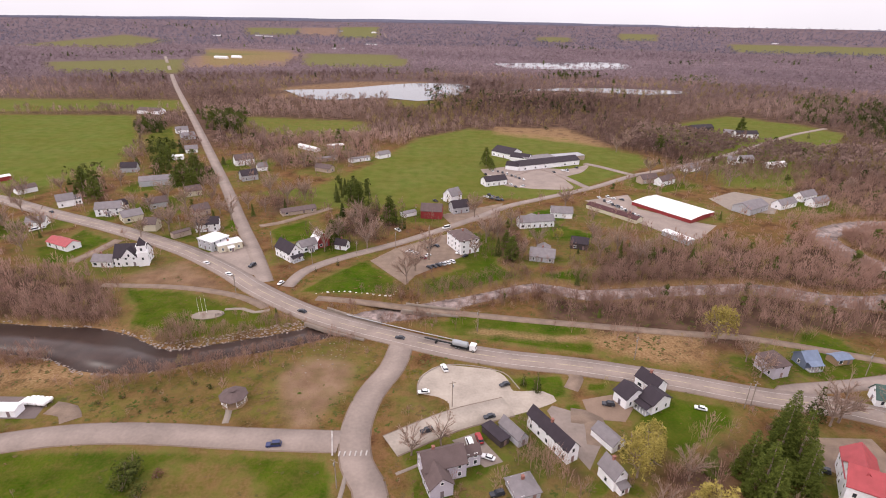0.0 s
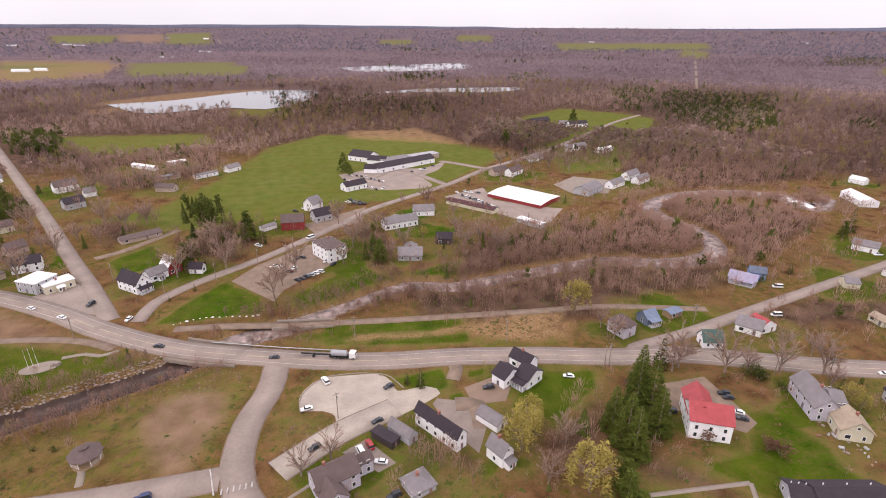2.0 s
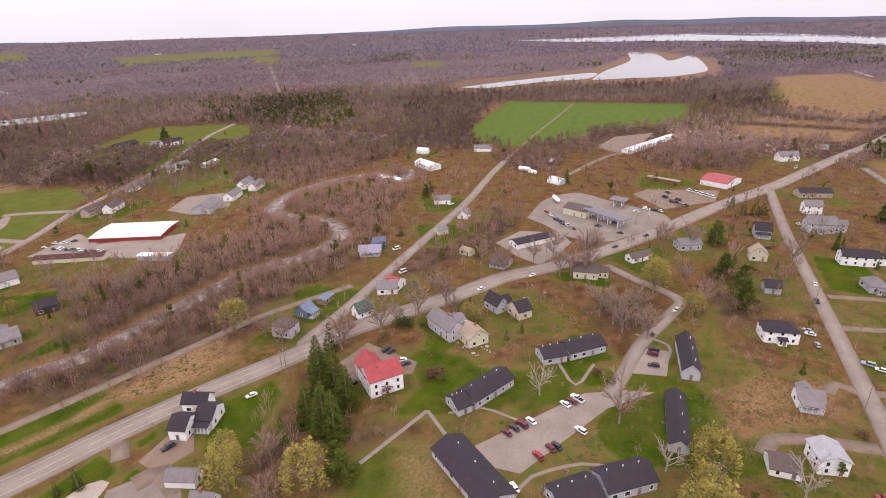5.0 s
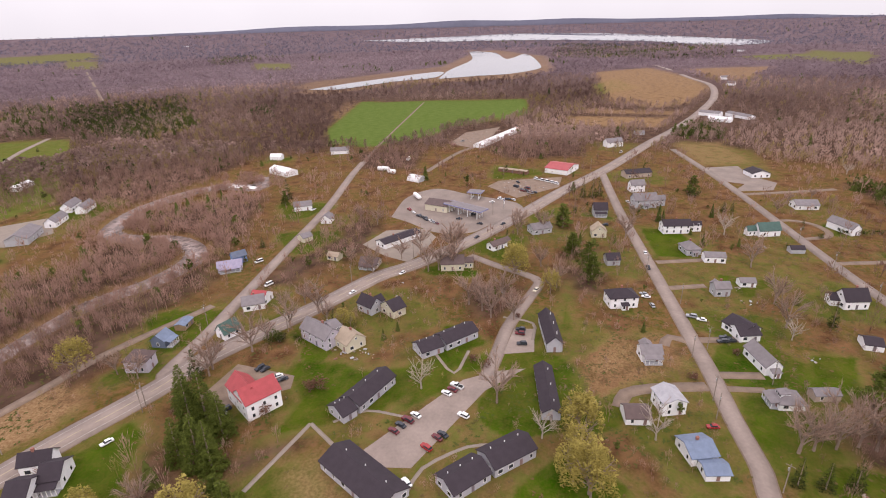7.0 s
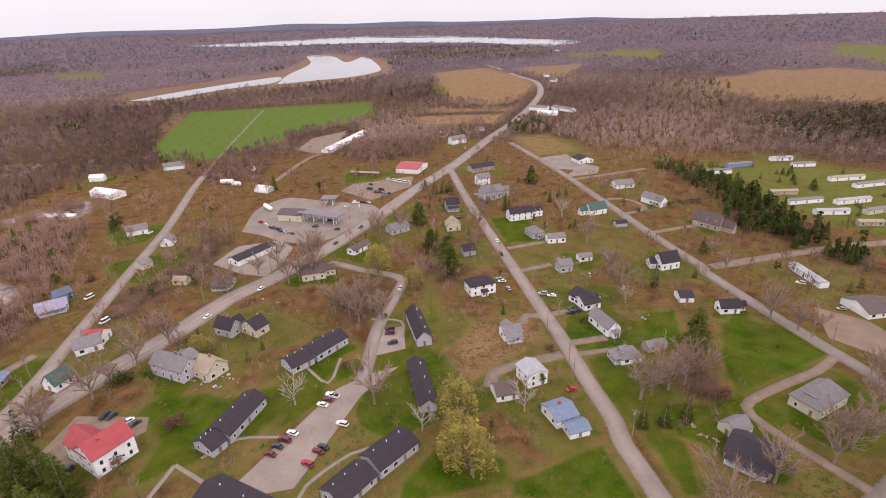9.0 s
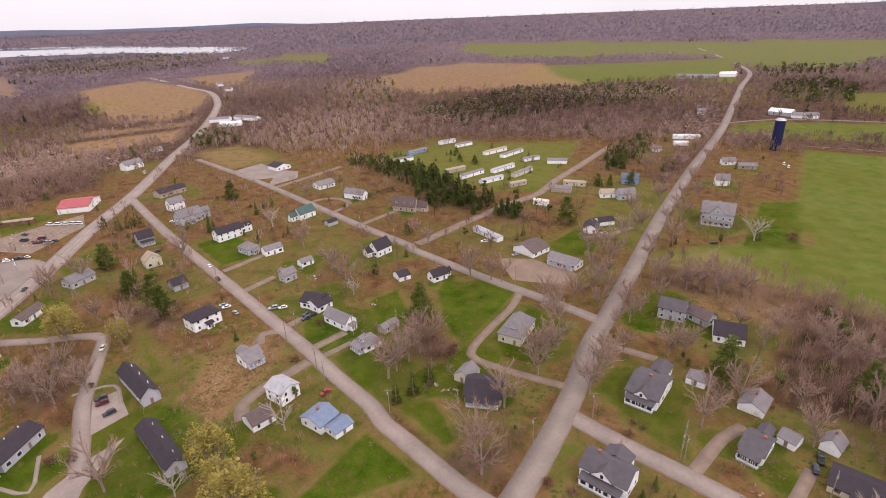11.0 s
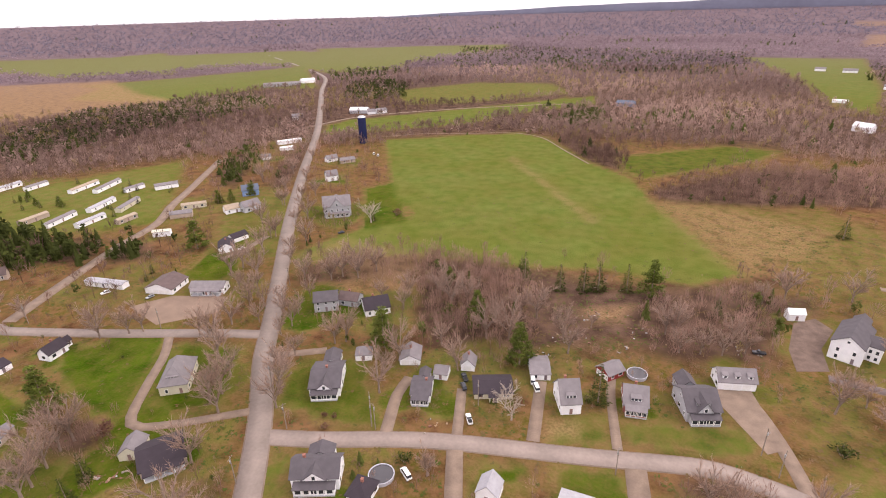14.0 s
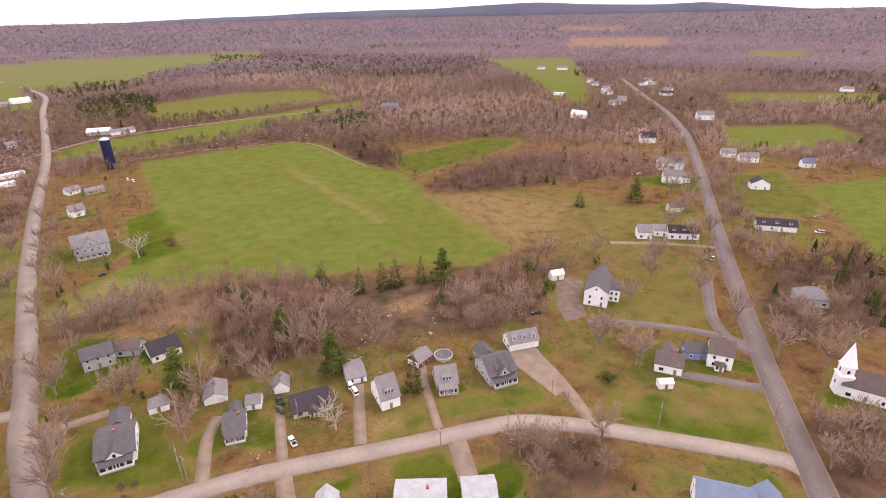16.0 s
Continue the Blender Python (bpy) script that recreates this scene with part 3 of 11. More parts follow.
COVER.append(('dirt', 1.00, 3, [(-55.3, 150.6), (-53.5, 158.4), (-45.6, 163.5), (-37.2, 163.0), (-31.8, 158.3), (-31.9, 147.1), (-35.4, 138.4), (-38.4, 132.9), (-38.9, 127.4), (-44.4, 127.3), (-49.2, 135.3)]))
COVER.append(('lawn', 0.95, 4, [(310, -518), (315, -585), (229, -658), (164, -720), (36, -827), (33, -754), (137, -653), (162, -594), (244, -537), (299, -512)]))
COVER.append(('lawn', 0.50, 6, [(367, -839), (251, -962), (119, -964), (72, -853), (210, -734), (287, -710)]))
COVER.append(('lawn', 0.95, 5, [(131.4, 112.2), (144.6, 100.0), (141.1, 85.0), (147.1, 71.6), (158.4, 56.3), (177.2, 51.0), (168.0, 40.3), (143.7, 48.3), (117.8, 60.8), (115.1, 78.2), (118.0, 90.6)]))
COVER.append(('lawn', 0.95, 4, [(162.3, 39.6), (175.4, 28.0), (189.3, 23.0), (183.3, 14.9), (159.5, 22.3), (149.6, 32.8)]))
COVER.append(('lawn', 0.95, 4, [(110.0, 33.5), (123.2, 26.5), (132.3, 16.0), (125.0, 11.2), (109.0, 22.1), (102.5, 29.1)]))
COVER.append(('lawn', 0.90, 4, [(219.9, 18.0), (234.0, 13.5), (189.0, 5.4), (177.5, 11.1), (191.1, 16.3)]))
COVER.append(('lawn', 0.92, 4, [(-72.8, -130.6), (-107.1, -133.6), (-127.0, -128.1), (-113.7, -103.1), (-92.4, -111.4), (-73.5, -121.1)]))
COVER.append(('lawn', 0.78, 5, [(-100.8, -196.4), (-130.9, -208.8), (-139.1, -191.2), (-124.3, -167.5), (-97.0, -175.4)]))
COVER.append(('lawn', 0.95, 3, [(172.5, -338.9), (153.0, -363.6), (111.6, -276.6), (135.5, -258.7)]))
COVER.append(('tan', 0.40, 5, [(151.2, -220.5), (144.1, -247.2), (88.3, -242.5), (78.9, -201.2), (108.0, -187.9)]))
COVER.append(('tan', 0.40, 3, [(87.7, -450.0), (85.6, -459.3), (24.0, -351.4), (2.7, -314.5), (5.7, -306.6), (27.0, -341.7)]))
COVER.append(('lawn', 0.75, 12, [(-609, 1423), (-828, 1983), (-638, 1942), (-472, 1398)]))
COVER.append(('lawn', 0.70, 12, [(-365, 1487), (-421, 1795), (-113, 1728), (-110, 1431)]))
COVER.append(('tan', 0.50, 12, [(-805, 1906), (-907, 2158), (-567, 2097), (-501, 1841)]))
COVER.append(('tan', 0.60, 10, [(-299, 938), (-266, 998), (-182, 1082), (-36, 1105), (-29, 1049), (-142, 999), (-189, 909)]))
COVER.append(('lawn', 0.60, 15, [(1226, 2407), (1438, 2901), (2205, 2618), (1887, 2194)]))
COVER.append(('lawn', 0.60, 15, [(965, 3192), (1143, 3782), (1367, 3724), (1156, 3145)]))
COVER.append(('lawn', 0.80, 8, [(-83, 787), (-83, 844), (-14, 831), (-17, 767)]))
COVER.append(('lawn', 0.60, 12, [(1476, 1884), (1764, 2238), (1778, 2081), (1482, 1744)]))
COVER.append(('lawn', 0.60, 12, [(1457, 1084), (1710, 1267), (1695, 1106), (1445, 947)]))
COVER.append(('lawn', 0.70, 12, [(1786, -466), (2192, -592), (1913, -681), (1570, -543)]))
COVER.append(('tan', 0.60, 15, [(-610, -1865), (-815, -2438), (-1180, -2258), (-908, -1758)]))
COVER.append(('tan', 0.50, 15, [(-927, -2966), (-1023, -3281), (-1341, -3086), (-1219, -2798)]))
COVER.append(('lawn', 0.60, 12, [(-899, -1307), (-1036, -1515), (-1176, -1472), (-1025, -1275)]))
COVER.append(('tan', 0.70, 8, [(653, 377), (819, 427), (817, 414), (652, 363)]))
COVER.append(('tan', 0.50, 8, [(991, 657), (1112, 677), (1581, 490), (1496, 439), (1216, 488), (964, 565)]))
WOODS.append((110, 0.75, [(430, 684), (609, 970), (698, 949), (494, 669)]))
WOODS.append((150, 0.8, [(460, 594), (652, 842), (839, 792), (595, 558)]))
WOODS.append((60, 0.8, [(1607, 1366), (1956, 1672), (2137, 1600), (1781, 1326)]))
WOODS.append((50, 0.8, [(459, 1120), (543, 1328), (644, 1309), (542, 1100)]))
WOODS.append((90, 0.45, [(-29, 750), (-33, 984), (250, 911), (191, 693)]))
WOODS.append((100, 0.85, [(517, 697), (706, 918), (725, 684), (534, 522)]))
WOODS.append((80, 0.85, [(636, 489), (761, 579), (768, 543), (640, 457)]))
WOODS.append((80, 0.5, [(714, -246), (1023, -340), (1025, -486), (723, -353)]))
WOODS.append((60, 0.6, [(1866, 225), (2781, 337), (2605, -388), (1795, -274)]))
WOODS.append((60, 0.6, [(370, -1206), (567, -1942), (-316, -1675), (-199, -1092)]))
WOODS.append((60, 0.7, [(-370, -1056), (-456, -1316), (-500, -1308), (-406, -1052)]))
WOODS.append((70, 0.5, [(89, -601), (108, -738), (-155, -706), (-130, -579)]))
COVER.append(('lawn', 0.58, 8, [(-86.0, -304.2), (-143.6, -340.9), (-155.2, -293.6), (-142.4, -225.8), (-112.2, -217.4), (-95.6, -254.0)]))
COVER.append(('lawn', 0.62, 6, [(-104.6, -212.5), (-139.7, -226.2), (-146.5, -206.6), (-125.4, -161.2), (-98.8, -168.8), (-94.5, -187.3)]))
COVER.append(('lawn', 1.00, 2, [(3.5, 196.9), (31.6, 193.4), (60.4, 188.9), (58.7, 181.4), (16.4, 186.8), (3.0, 189.0)]))
COVER.append(('lawn', 1.00, 2, [(2.6, 183.8), (13.4, 180.9), (43.5, 176.7), (60.3, 177.5), (58.3, 167.8), (2.4, 180.3)]))
COVER.append(('lawn', 0.75, 2, [(57.7, 166.9), (59.1, 172.9), (70.2, 167.1), (83.8, 162.0), (95.6, 164.3), (92.5, 158.2)]))
COVER.append(('tan', 0.90, 2, [(58.8, 180.5), (82.4, 185.1), (103.9, 180.6), (96.4, 165.8), (84.2, 163.0), (70.5, 167.9), (60.3, 175.0)]))
COVER.append(('tan', 0.80, 1.2, [(10.9, 183.0), (16.3, 185.9), (43.3, 180.5), (58.7, 181.4), (58.7, 178.6), (43.5, 176.7), (13.4, 181.1)]))
COVER.append(('lawn', 0.74, 5, [(-141.9, -311.5), (-200.9, -313.4), (-180.2, -257.6), (-164.8, -236.5), (-148.5, -254.1), (-128.7, -269.5)]))
COVER.append(('lawn', 0.74, 5, [(-122.6, -225.4), (-156.4, -227.2), (-139.3, -191.1), (-124.8, -167.5), (-114.9, -175.3), (-106.7, -195.6)]))
COVER.append(('lawn', 0.85, 4, [(-256.0, -372.0), (-312.1, -378.6), (-286.6, -299.8), (-264.1, -276.7), (-225.6, -287.7), (-229.2, -320.8)]))
COVER.append(('lawn', 0.62, 5, [(-68.0, -179.3), (-89.4, -172.1), (-87.4, -151.2), (-78.9, -127.3), (-68.0, -128.7), (-66.7, -150.4)]))
COVER.append(('lawn', 0.62, 5, [(-94.5, -143.4), (-111.5, -139.7), (-123.2, -127.4), (-119.8, -116.9), (-90.8, -120.5)]))
COVER.append(('lawn', 0.92, 3, [(3.1, -113.3), (-14.9, -116.0), (-23.4, -102.9), (1.5, -99.7)]))
COVER.append(('lawn', 0.92, 3, [(-20.8, -108.4), (-33.6, -111.6), (-38.2, -103.2), (-24.8, -101.9)]))
COVER.append(('lawn', 1.00, 2, [(-9.9, 210.1), (2.1, 235.8), (26.8, 252.5), (40.2, 226.8), (37.3, 219.0), (6.3, 208.0)]))
COVER.append(('lawn', 1.00, 2, [(43.2, 235.1), (80.4, 248.7), (71.3, 227.9), (45.4, 220.2)]))
COVER.append(('lawn', 1.00, 2, [(54.1, 328.0), (73.8, 340.4), (72.4, 307.8), (97.1, 287.1), (75.1, 277.6), (48.2, 285.0)]))
COVER.append(('lawn', 1.00, 2, [(-66.5, 213.6), (-40.6, 249.9), (-20.8, 224.7), (-22.5, 213.3), (-56.2, 214.0)]))
COVER.append(('lawn', 1.00, 2, [(-102.1, 290.4), (-82.7, 307.3), (-73.8, 288.6), (-79.0, 273.9), (-91.7, 266.6)]))
COVER.append(('lawn', 1.00, 2, [(-129.5, 292.2), (-135.4, 330.0), (-115.3, 286.8), (-122.4, 285.0)]))
COVER.append(('lawn', 1.00, 2, [(58.3, 130.2), (71.3, 133.9), (67.5, 123.9), (58.0, 123.7)]))
COVER.append(('lawn', 1.00, 2, [(50.1, 152.7), (60.5, 151.9), (56.4, 146.6), (48.4, 145.4)]))
COVER.append(('lawn', 1.00, 2, [(23.6, 153.1), (44.3, 156.9), (42.9, 143.8), (37.5, 141.8), (28.0, 145.9)]))
COVER.append(('lawn', 1.00, 2, [(38.5, 140.4), (46.2, 141.5), (48.0, 136.0), (40.5, 134.9)]))
COVER.append(('lawn', 0.97, 3, [(105.5, -13.3), (121.4, -43.7), (92.3, -50.4), (97.7, -12.3)]))
COVER.append(('lawn', 0.97, 3, [(122.0, -56.6), (121.4, -69.3), (97.9, -65.5), (97.1, -57.1)]))
COVER.append(('lawn', 0.97, 3, [(156.5, -100.2), (186.6, -105.3), (186.3, -136.2), (165.6, -145.4), (144.0, -98.1), (150.5, -90.6)]))
COVER.append(('lawn', 0.97, 3, [(196.8, -76.0), (198.9, -95.1), (166.8, -86.7), (173.7, -70.7)]))
COVER.append(('lawn', 0.97, 3, [(147.5, -109.7), (151.1, -133.1), (126.0, -140.2), (111.6, -108.0), (126.6, -98.6)]))
COVER.append(('lawn', 0.97, 3, [(192.5, -41.9), (197.3, -58.1), (176.2, -56.1), (174.1, -42.8)]))
COVER.append(('lawn', 0.97, 3, [(161.4, -46.6), (163.7, -56.0), (144.9, -60.8), (137.3, -48.4)]))
COVER.append(('lawn', 0.97, 3, [(199.9, -186.2), (207.2, -215.4), (179.1, -207.5), (173.0, -183.7)]))
COVER.append(('lawn', 0.97, 3, [(157.3, 59.3), (177.4, 51.3), (165.2, 44.9), (146.5, 49.2)]))
COVER.append(('lawn', 0.97, 3, [(155.7, 49.2), (167.1, 34.9), (153.2, 33.1), (145.6, 43.4)]))
COVER.append(('tan', 0.60, 4, [(180.5, -4.1), (195.1, -26.9), (175.8, -32.3), (157.9, -11.3)]))
WOODS.append((420, 0, [(-279, 229), (-216, 234), (-188, 238), (-155.8, 220.9), (-132.4, 190.8), (-147.2, 179.5), (-166.4, 169.7), (-213.9, 163.9)]))
WOODS.append((420, 0.02, [(44.9, 212.5), (79.8, 228.3), (127.7, 247.0), (160, 262), (178, 258), (208, 287), (235, 310), (305, 278), (318, 245), (255, 216), (201.0, 196.2), (189.9, 184.8), (163.3, 186.1), (127.6, 180.8), (113.6, 174.1), (61.6, 183.6), (43.5, 192.3)]))
WOODS.append((420, 0.02, [(54.5, 219.4), (75.8, 249.0), (113.1, 275.8), (152, 284), (184, 261), (133.8, 244.7), (75.6, 218.0)]))
WOODS.append((340, 0.02, [(210, 618), (254, 657), (379, 535), (463, 550), (465, 381), (402, 327), (325, 330), (255, 336), (265, 374), (236, 423), (202, 448), (206, 540)]))
WOODS.append((250, 0.05, [(-65, 314), (-47, 337), (-28, 301), (-43.8, 265.4), (-57.4, 272.8)]))
WOODS.append((220, 0.1, [(-195, 531), (-88, 568), (-61, 491), (-104, 428), (-151, 443)]))
WOODS.append((200, 0.05, [(26.0, 298.3), (44, 304), (45.8, 269.1), (34.0, 246.7), (20.4, 260.4)]))
WOODS.append((150, 0.05, [(-127, 364), (-99, 365), (-86, 327), (-109, 319)]))
WOODS.append((260, 0.02, [(470, 244), (498, 182), (420, 165), (410, 212)]))
WOODS.append((300, 0.02, [(518, 132), (626, 113), (647, 81), (617, 30), (498, 27), (472, 92)]))
WOODS.append((200, 0.05, [(300, 160), (259, 155), (216.4, 161.7), (184.1, 159.2), (163.8, 153.1), (166.2, 143.2), (213.5, 143.1), (240.4, 123.7), (283, 136)]))
WOODS.append((230, 0.02, [(220.8, 54.6), (219.9, 32.4), (192.7, 32.8), (189.3, 46.9), (202.3, 58.1)]))
WOODS.append((200, 0.05, [(263.5, 21.2), (276.0, 1.0), (222.0, -1.3), (224.1, 14.3)]))
WOODS.append((160, 0.1, [(106.8, 80.6), (94.4, 82.5), (80.7, 80.5), (78.7, 87.9), (88.4, 97.2), (99.1, 91.4)]))
WOODS.append((260, 0.05, [(66.5, 119.6), (88.3, 127.0), (77.6, 102.0), (58.2, 101.7)]))
WOODS.append((700, 0, [(14.9, 114.3), (30.1, 118.9), (43.3, 112.8), (40.4, 101.3), (15.3, 100.9)]))
WOODS.append((240, 0, [(162.2, -67.9), (148.8, -94.5), (130.8, -86.6), (131.9, -72.9), (132.9, -60.3), (142.5, -59.4)]))
WOODS.append((200, 0, [(105.4, -61.4), (102.1, -80.8), (93.0, -82.2), (82.0, -65.6), (85.9, -56.9), (96.5, -55.1)]))
WOODS.append((330, 0.02, [(87.0, -230.3), (33.0, -243.2), (21.4, -201.1), (17.7, -159.4), (37.5, -152.1), (57.3, -159.2), (72.4, -181.9)]))
WOODS.append((280, 0.02, [(-22.3, -209.1), (-72.1, -239.7), (-71.5, -204.1), (-60.6, -181.7), (-31.7, -176.2), (-19.3, -181.6)]))
WOODS.append((220, 0, [(150.5, -214.5), (95.0, -251.4), (67.2, -219.3), (100.9, -204.9), (134.0, -192.4)]))
WOODS.append((350, 0.02, [(88.1, -245.6), (49.1, -246.5), (29.4, -194.6), (28.6, -166.2), (56.5, -169.8), (74.2, -196.1)]))
WOODS.append((350, 0.02, [(-27, -380), (-107, -452), (-186, -469), (-255, -406), (-217, -379), (-135, -377), (-88, -363), (-41, -357)]))
WOODS.append((380, 0.02, [(50, -564), (-8, -491), (-16, -421), (22, -455), (52, -520)]))
WOODS.append((300, 0.05, [(-194.9, -218.4), (-243, -232), (-249, -204), (-208.8, -150.2), (-180.1, -158.1), (-151.3, -157.8), (-159.2, -183.4)]))
WOODS.append((260, 0, [(-35.6, -122.2), (-66.0, -116.1), (-58.7, -93.8), (-37.2, -94.6), (-29.4, -109.2)]))
WOODS.append((300, 0, [(-128.7, -115.8), (-156.6, -114.9), (-163.6, -97.2), (-145.0, -80.0), (-113.7, -83.7)]))
WOODS.append((250, 0, [(-301, -459), (-276, -385), (-223, -288), (-207, -281), (-264, -405)]))
WOODS.append((300, 0.05, [(-60.6, -237.5), (-91.1, -240.0), (-89.8, -226.8), (-67.1, -206.4), (-47.6, -188.9)]))
WOODS.append((200, 0, [(427, -652), (372, -612), (253, -386), (228, -318), (242, -321)]))
WOODS.append((800, 1, [(447, -162), (420, -191), (333, -206), (280, -203), (261, -186), (301, -167), (351, -179)]))
WOODS.append((450, 0.6, [(627, -333), (718, -571), (577, -755), (468, -668), (522, -449), (516, -327)]))
WOODS.append((420, 0.9, [(543, 731), (685, 656), (561, 518), (479, 508), (500, 624)]))
WOODS.append((500, 1, [(656, -59), (675, -109), (597, -99), (599, -55)]))
WOODS.append((500, 0.9, [(-313, 703), (-263, 708), (-210, 564), (-260, 591)]))
WOODS.append((500, 1, [(-76, 374), (-60, 379), (-53, 340), (-68, 339)]))
WOODS.append((420, 0.9, [(477, -919), (440, -974), (376, -926), (321, -780), (363, -725), (428, -803)]))
WOODS.append((420, 1, [(-282, 511), (-266, 513), (-221, 429), (-233, 420)]))
WOODS.append((420, 1, [(-354, 629), (-341, 641), (-300, 566), (-313, 556)]))
WOODS.append((450, 0.8, [(-217, 421), (-191, 441), (-170, 383), (-196, 374)]))
WOODS.append((300, 0.9, [(-291, 407), (-275, 417), (-225, 340), (-249, 344)]))
WOODS.append((420, 0.9, [(307, -341), (338, -401), (341, -431), (312, -404), (274, -319)]))
WOODS.append((700, 1, [(260, -194), (252, -214), (232, -197), (246, -186)]))
WOODS.append((600, 0.9, [(59, -681), (17, -692), (22, -603), (47, -602)]))
WATERS.append(('marsh', [(-275, 936), (-185, 964), (-93, 1048), (-30, 1076), (45, 1040), (12, 885), (-40, 828), (-95, 859), (-194, 828)]))
WATERS.append(('pond', [(133, 1612), (323, 1675), (521, 1718), (476, 1490), (194, 1453)]))
WATERS.append(('marsh', [(112, 984), (267, 1035), (428, 1014), (436, 985), (351, 952), (243, 978)]))
WATERS.append(('lake', [(1184, 397), (1420, 443), (1841, 494), (2322, 628), (2236, 505), (1857, 376), (2142, 362), (1503, 212), (1321, 256), (1250, 336)]))
WATERS.append(('channel', [(968, 598), (1117, 560), (1369, 458), (1222, 416), (1121, 480), (972, 537)]))
WATERS.append(('far_lake', [(3165, 1559), (3499, 1087), (3759, 620), (3561, 42), (2797, -575), (2507, -374), (2905, -75), (3123, 514), (3053, 1083)]))
STREAM = smooth_line([(-202.8, 176.6, 15), (-181.8, 176.2, 15), (-154.7, 174.0, 15), (-139.9, 172.6, 17), (-126.3, 167.2, 19), (-113.6, 163.3, 14), (-100.9, 162.5, 8), (-90.6, 166.5, 6), (-71.7, 173.0, 6), (-49.9, 182.4, 6), (-31.2, 195.4, 7), (-14.8, 199.7, 8), (12.5, 211.6, 4), (45.3, 226.0, 4), (64.7, 218.7, 6), (104.9, 223.4, 6), (152.7, 227.1, 7), (181.1, 216.8, 9), (206.5, 216.0, 10), (224.1, 227.4, 8), (231.7, 251.8, 10), (226.4, 275.4, 10), (230.7, 300.6, 10), (269.7, 318.0, 12), (316.2, 314.3, 12), (341.0, 296.0, 15), (341.2, 269.9, 13), (371.7, 284.1, 5)], 8.0)


def river_dip(x, y):
    """The bed of the stream, 2.6 m below the fields, with sloping banks."""
    z = np.zeros(len(x))
    near = (x > -420) & (x < 520) & (y > 60) & (y < 420)
    xs, ys = x[near], y[near]
    d = np.full(len(xs), 1e9)
    for a, b in zip(STREAM, STREAM[1:]):
        ab = b[:2] - a[:2]
        t = np.clip(((xs - a[0]) * ab[0] + (ys - a[1]) * ab[1]) / (ab @ ab + 1e-9), 0, 1)
        w = a[2] + t * (b[2] - a[2])
        d = np.minimum(d, np.hypot(xs - a[0] - t * ab[0], ys - a[1] - t * ab[1]) - w / 2)
    s = np.clip((9.0 - d) / 10.0, 0, 1)
    z[near] = -2.0 * s * s * (3 - 2 * s)
    return z


def height(x, y):
    x, y = np.atleast_1d(np.asarray(x, float)), np.atleast_1d(np.asarray(y, float))
    return far_rise(x, y) + river_dip(x, y)


def build_ground():
    az = np.radians(np.r_[np.arange(-232, 54, 0.5), np.arange(54, 128, 6)])
    rad = np.r_[0.5, 25, 45, np.geomspace(60, 420, 165)[:-1], np.geomspace(420, 4930, 130)]
    na, nr = len(az), len(rad)
    A, R_ = np.meshgrid(az, rad)
    x, y = (-np.sin(A) * R_).ravel(), (np.cos(A) * R_).ravel()
    z = height(x, y)
    bumps = np.sin(x * 0.021 + 1.3) * np.sin(y * 0.017) * 0.25
    z = z + np.where(np.hypot(x, y) > 1300, bumps * 2, 0)
    i = np.arange(nr - 1)[:, None] * na
    j = np.arange(na)[None, :]
    k = (j + 1) % na
    faces = np.stack([i + j, i + k, i + na + k, i + na + j], -1).reshape(-1, 4)[:, ::-1]
    layers = {key: np.zeros(len(x)) for key in ("lawn", "tan", "dirt", "wild", "far", "field", "crop")}
    for kind, value, soft, poly in COVER:
        c = cover(poly, x, y, soft)
        if kind == "litter":
            layers["wild"] = np.maximum(layers["wild"], c)
        elif kind == "lawn":
            layers["lawn"] = layers["lawn"] * (1 - c) + value * c
            if value > 1.3:
                layers["crop"] = np.maximum(layers["crop"], c)
            q = np.array(poly)
            area = abs(np.dot(q[:, 0], np.roll(q[:, 1], 1)) - np.dot(q[:, 1], np.roll(q[:, 0], 1))) / 2
            if area > 9000 and value < 1.05 and np.hypot(*q.mean(0)) > 260:
                layers["field"] = np.maximum(layers["field"], c)
        else:
            layers[kind] = np.maximum(layers[kind], value * c)
    # mown yards round the houses
    r = np.hypot(x, y)
    # distance ramp that drives the haze tint of the ground
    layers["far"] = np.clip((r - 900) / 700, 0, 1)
    yard = np.zeros(len(x))
    close = np.where(r < 620)[0]
    for hx, hy, turn, L, D in HOUSES:
        if math.hypot(hx, hy) < 560:
            d = np.hypot(x[close] - hx, y[close] - hy) - max(L, D) / 2
            edge = 11.0 + 7.0 * np.sin(hx * 1.3 + hy * 0.7) + 4.0 * np.sin(np.arctan2(y[close] - hy, x[close] - hx) * 3 + hx)
            yard[close] = np.maximum(yard[close], (0.78 + 0.17 * np.sin(hx * 0.9 + hy * 1.7)) * np.clip((edge - d) / 5.0, 0, 1))
    layers["lawn"] = np.maximum(layers["lawn"], yard * (layers["tan"] < 0.3))
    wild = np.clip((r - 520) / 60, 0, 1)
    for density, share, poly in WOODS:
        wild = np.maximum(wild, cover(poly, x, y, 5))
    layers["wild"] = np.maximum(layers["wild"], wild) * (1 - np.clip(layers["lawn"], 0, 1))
    bank = np.clip(-river_dip(x, y) / 1.2, 0, 1)
    layers["tan"] = np.maximum(layers["tan"], bank * 0.5)
    for key in ("lawn", "wild"):
        layers[key] *= 1 - bank
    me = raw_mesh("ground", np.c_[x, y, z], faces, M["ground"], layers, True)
    return tagged(new("ground", me), "mottled spring grass, leaf litter and dry field ground", "ground", kind="structure")


PAVED, YARDS = [], []


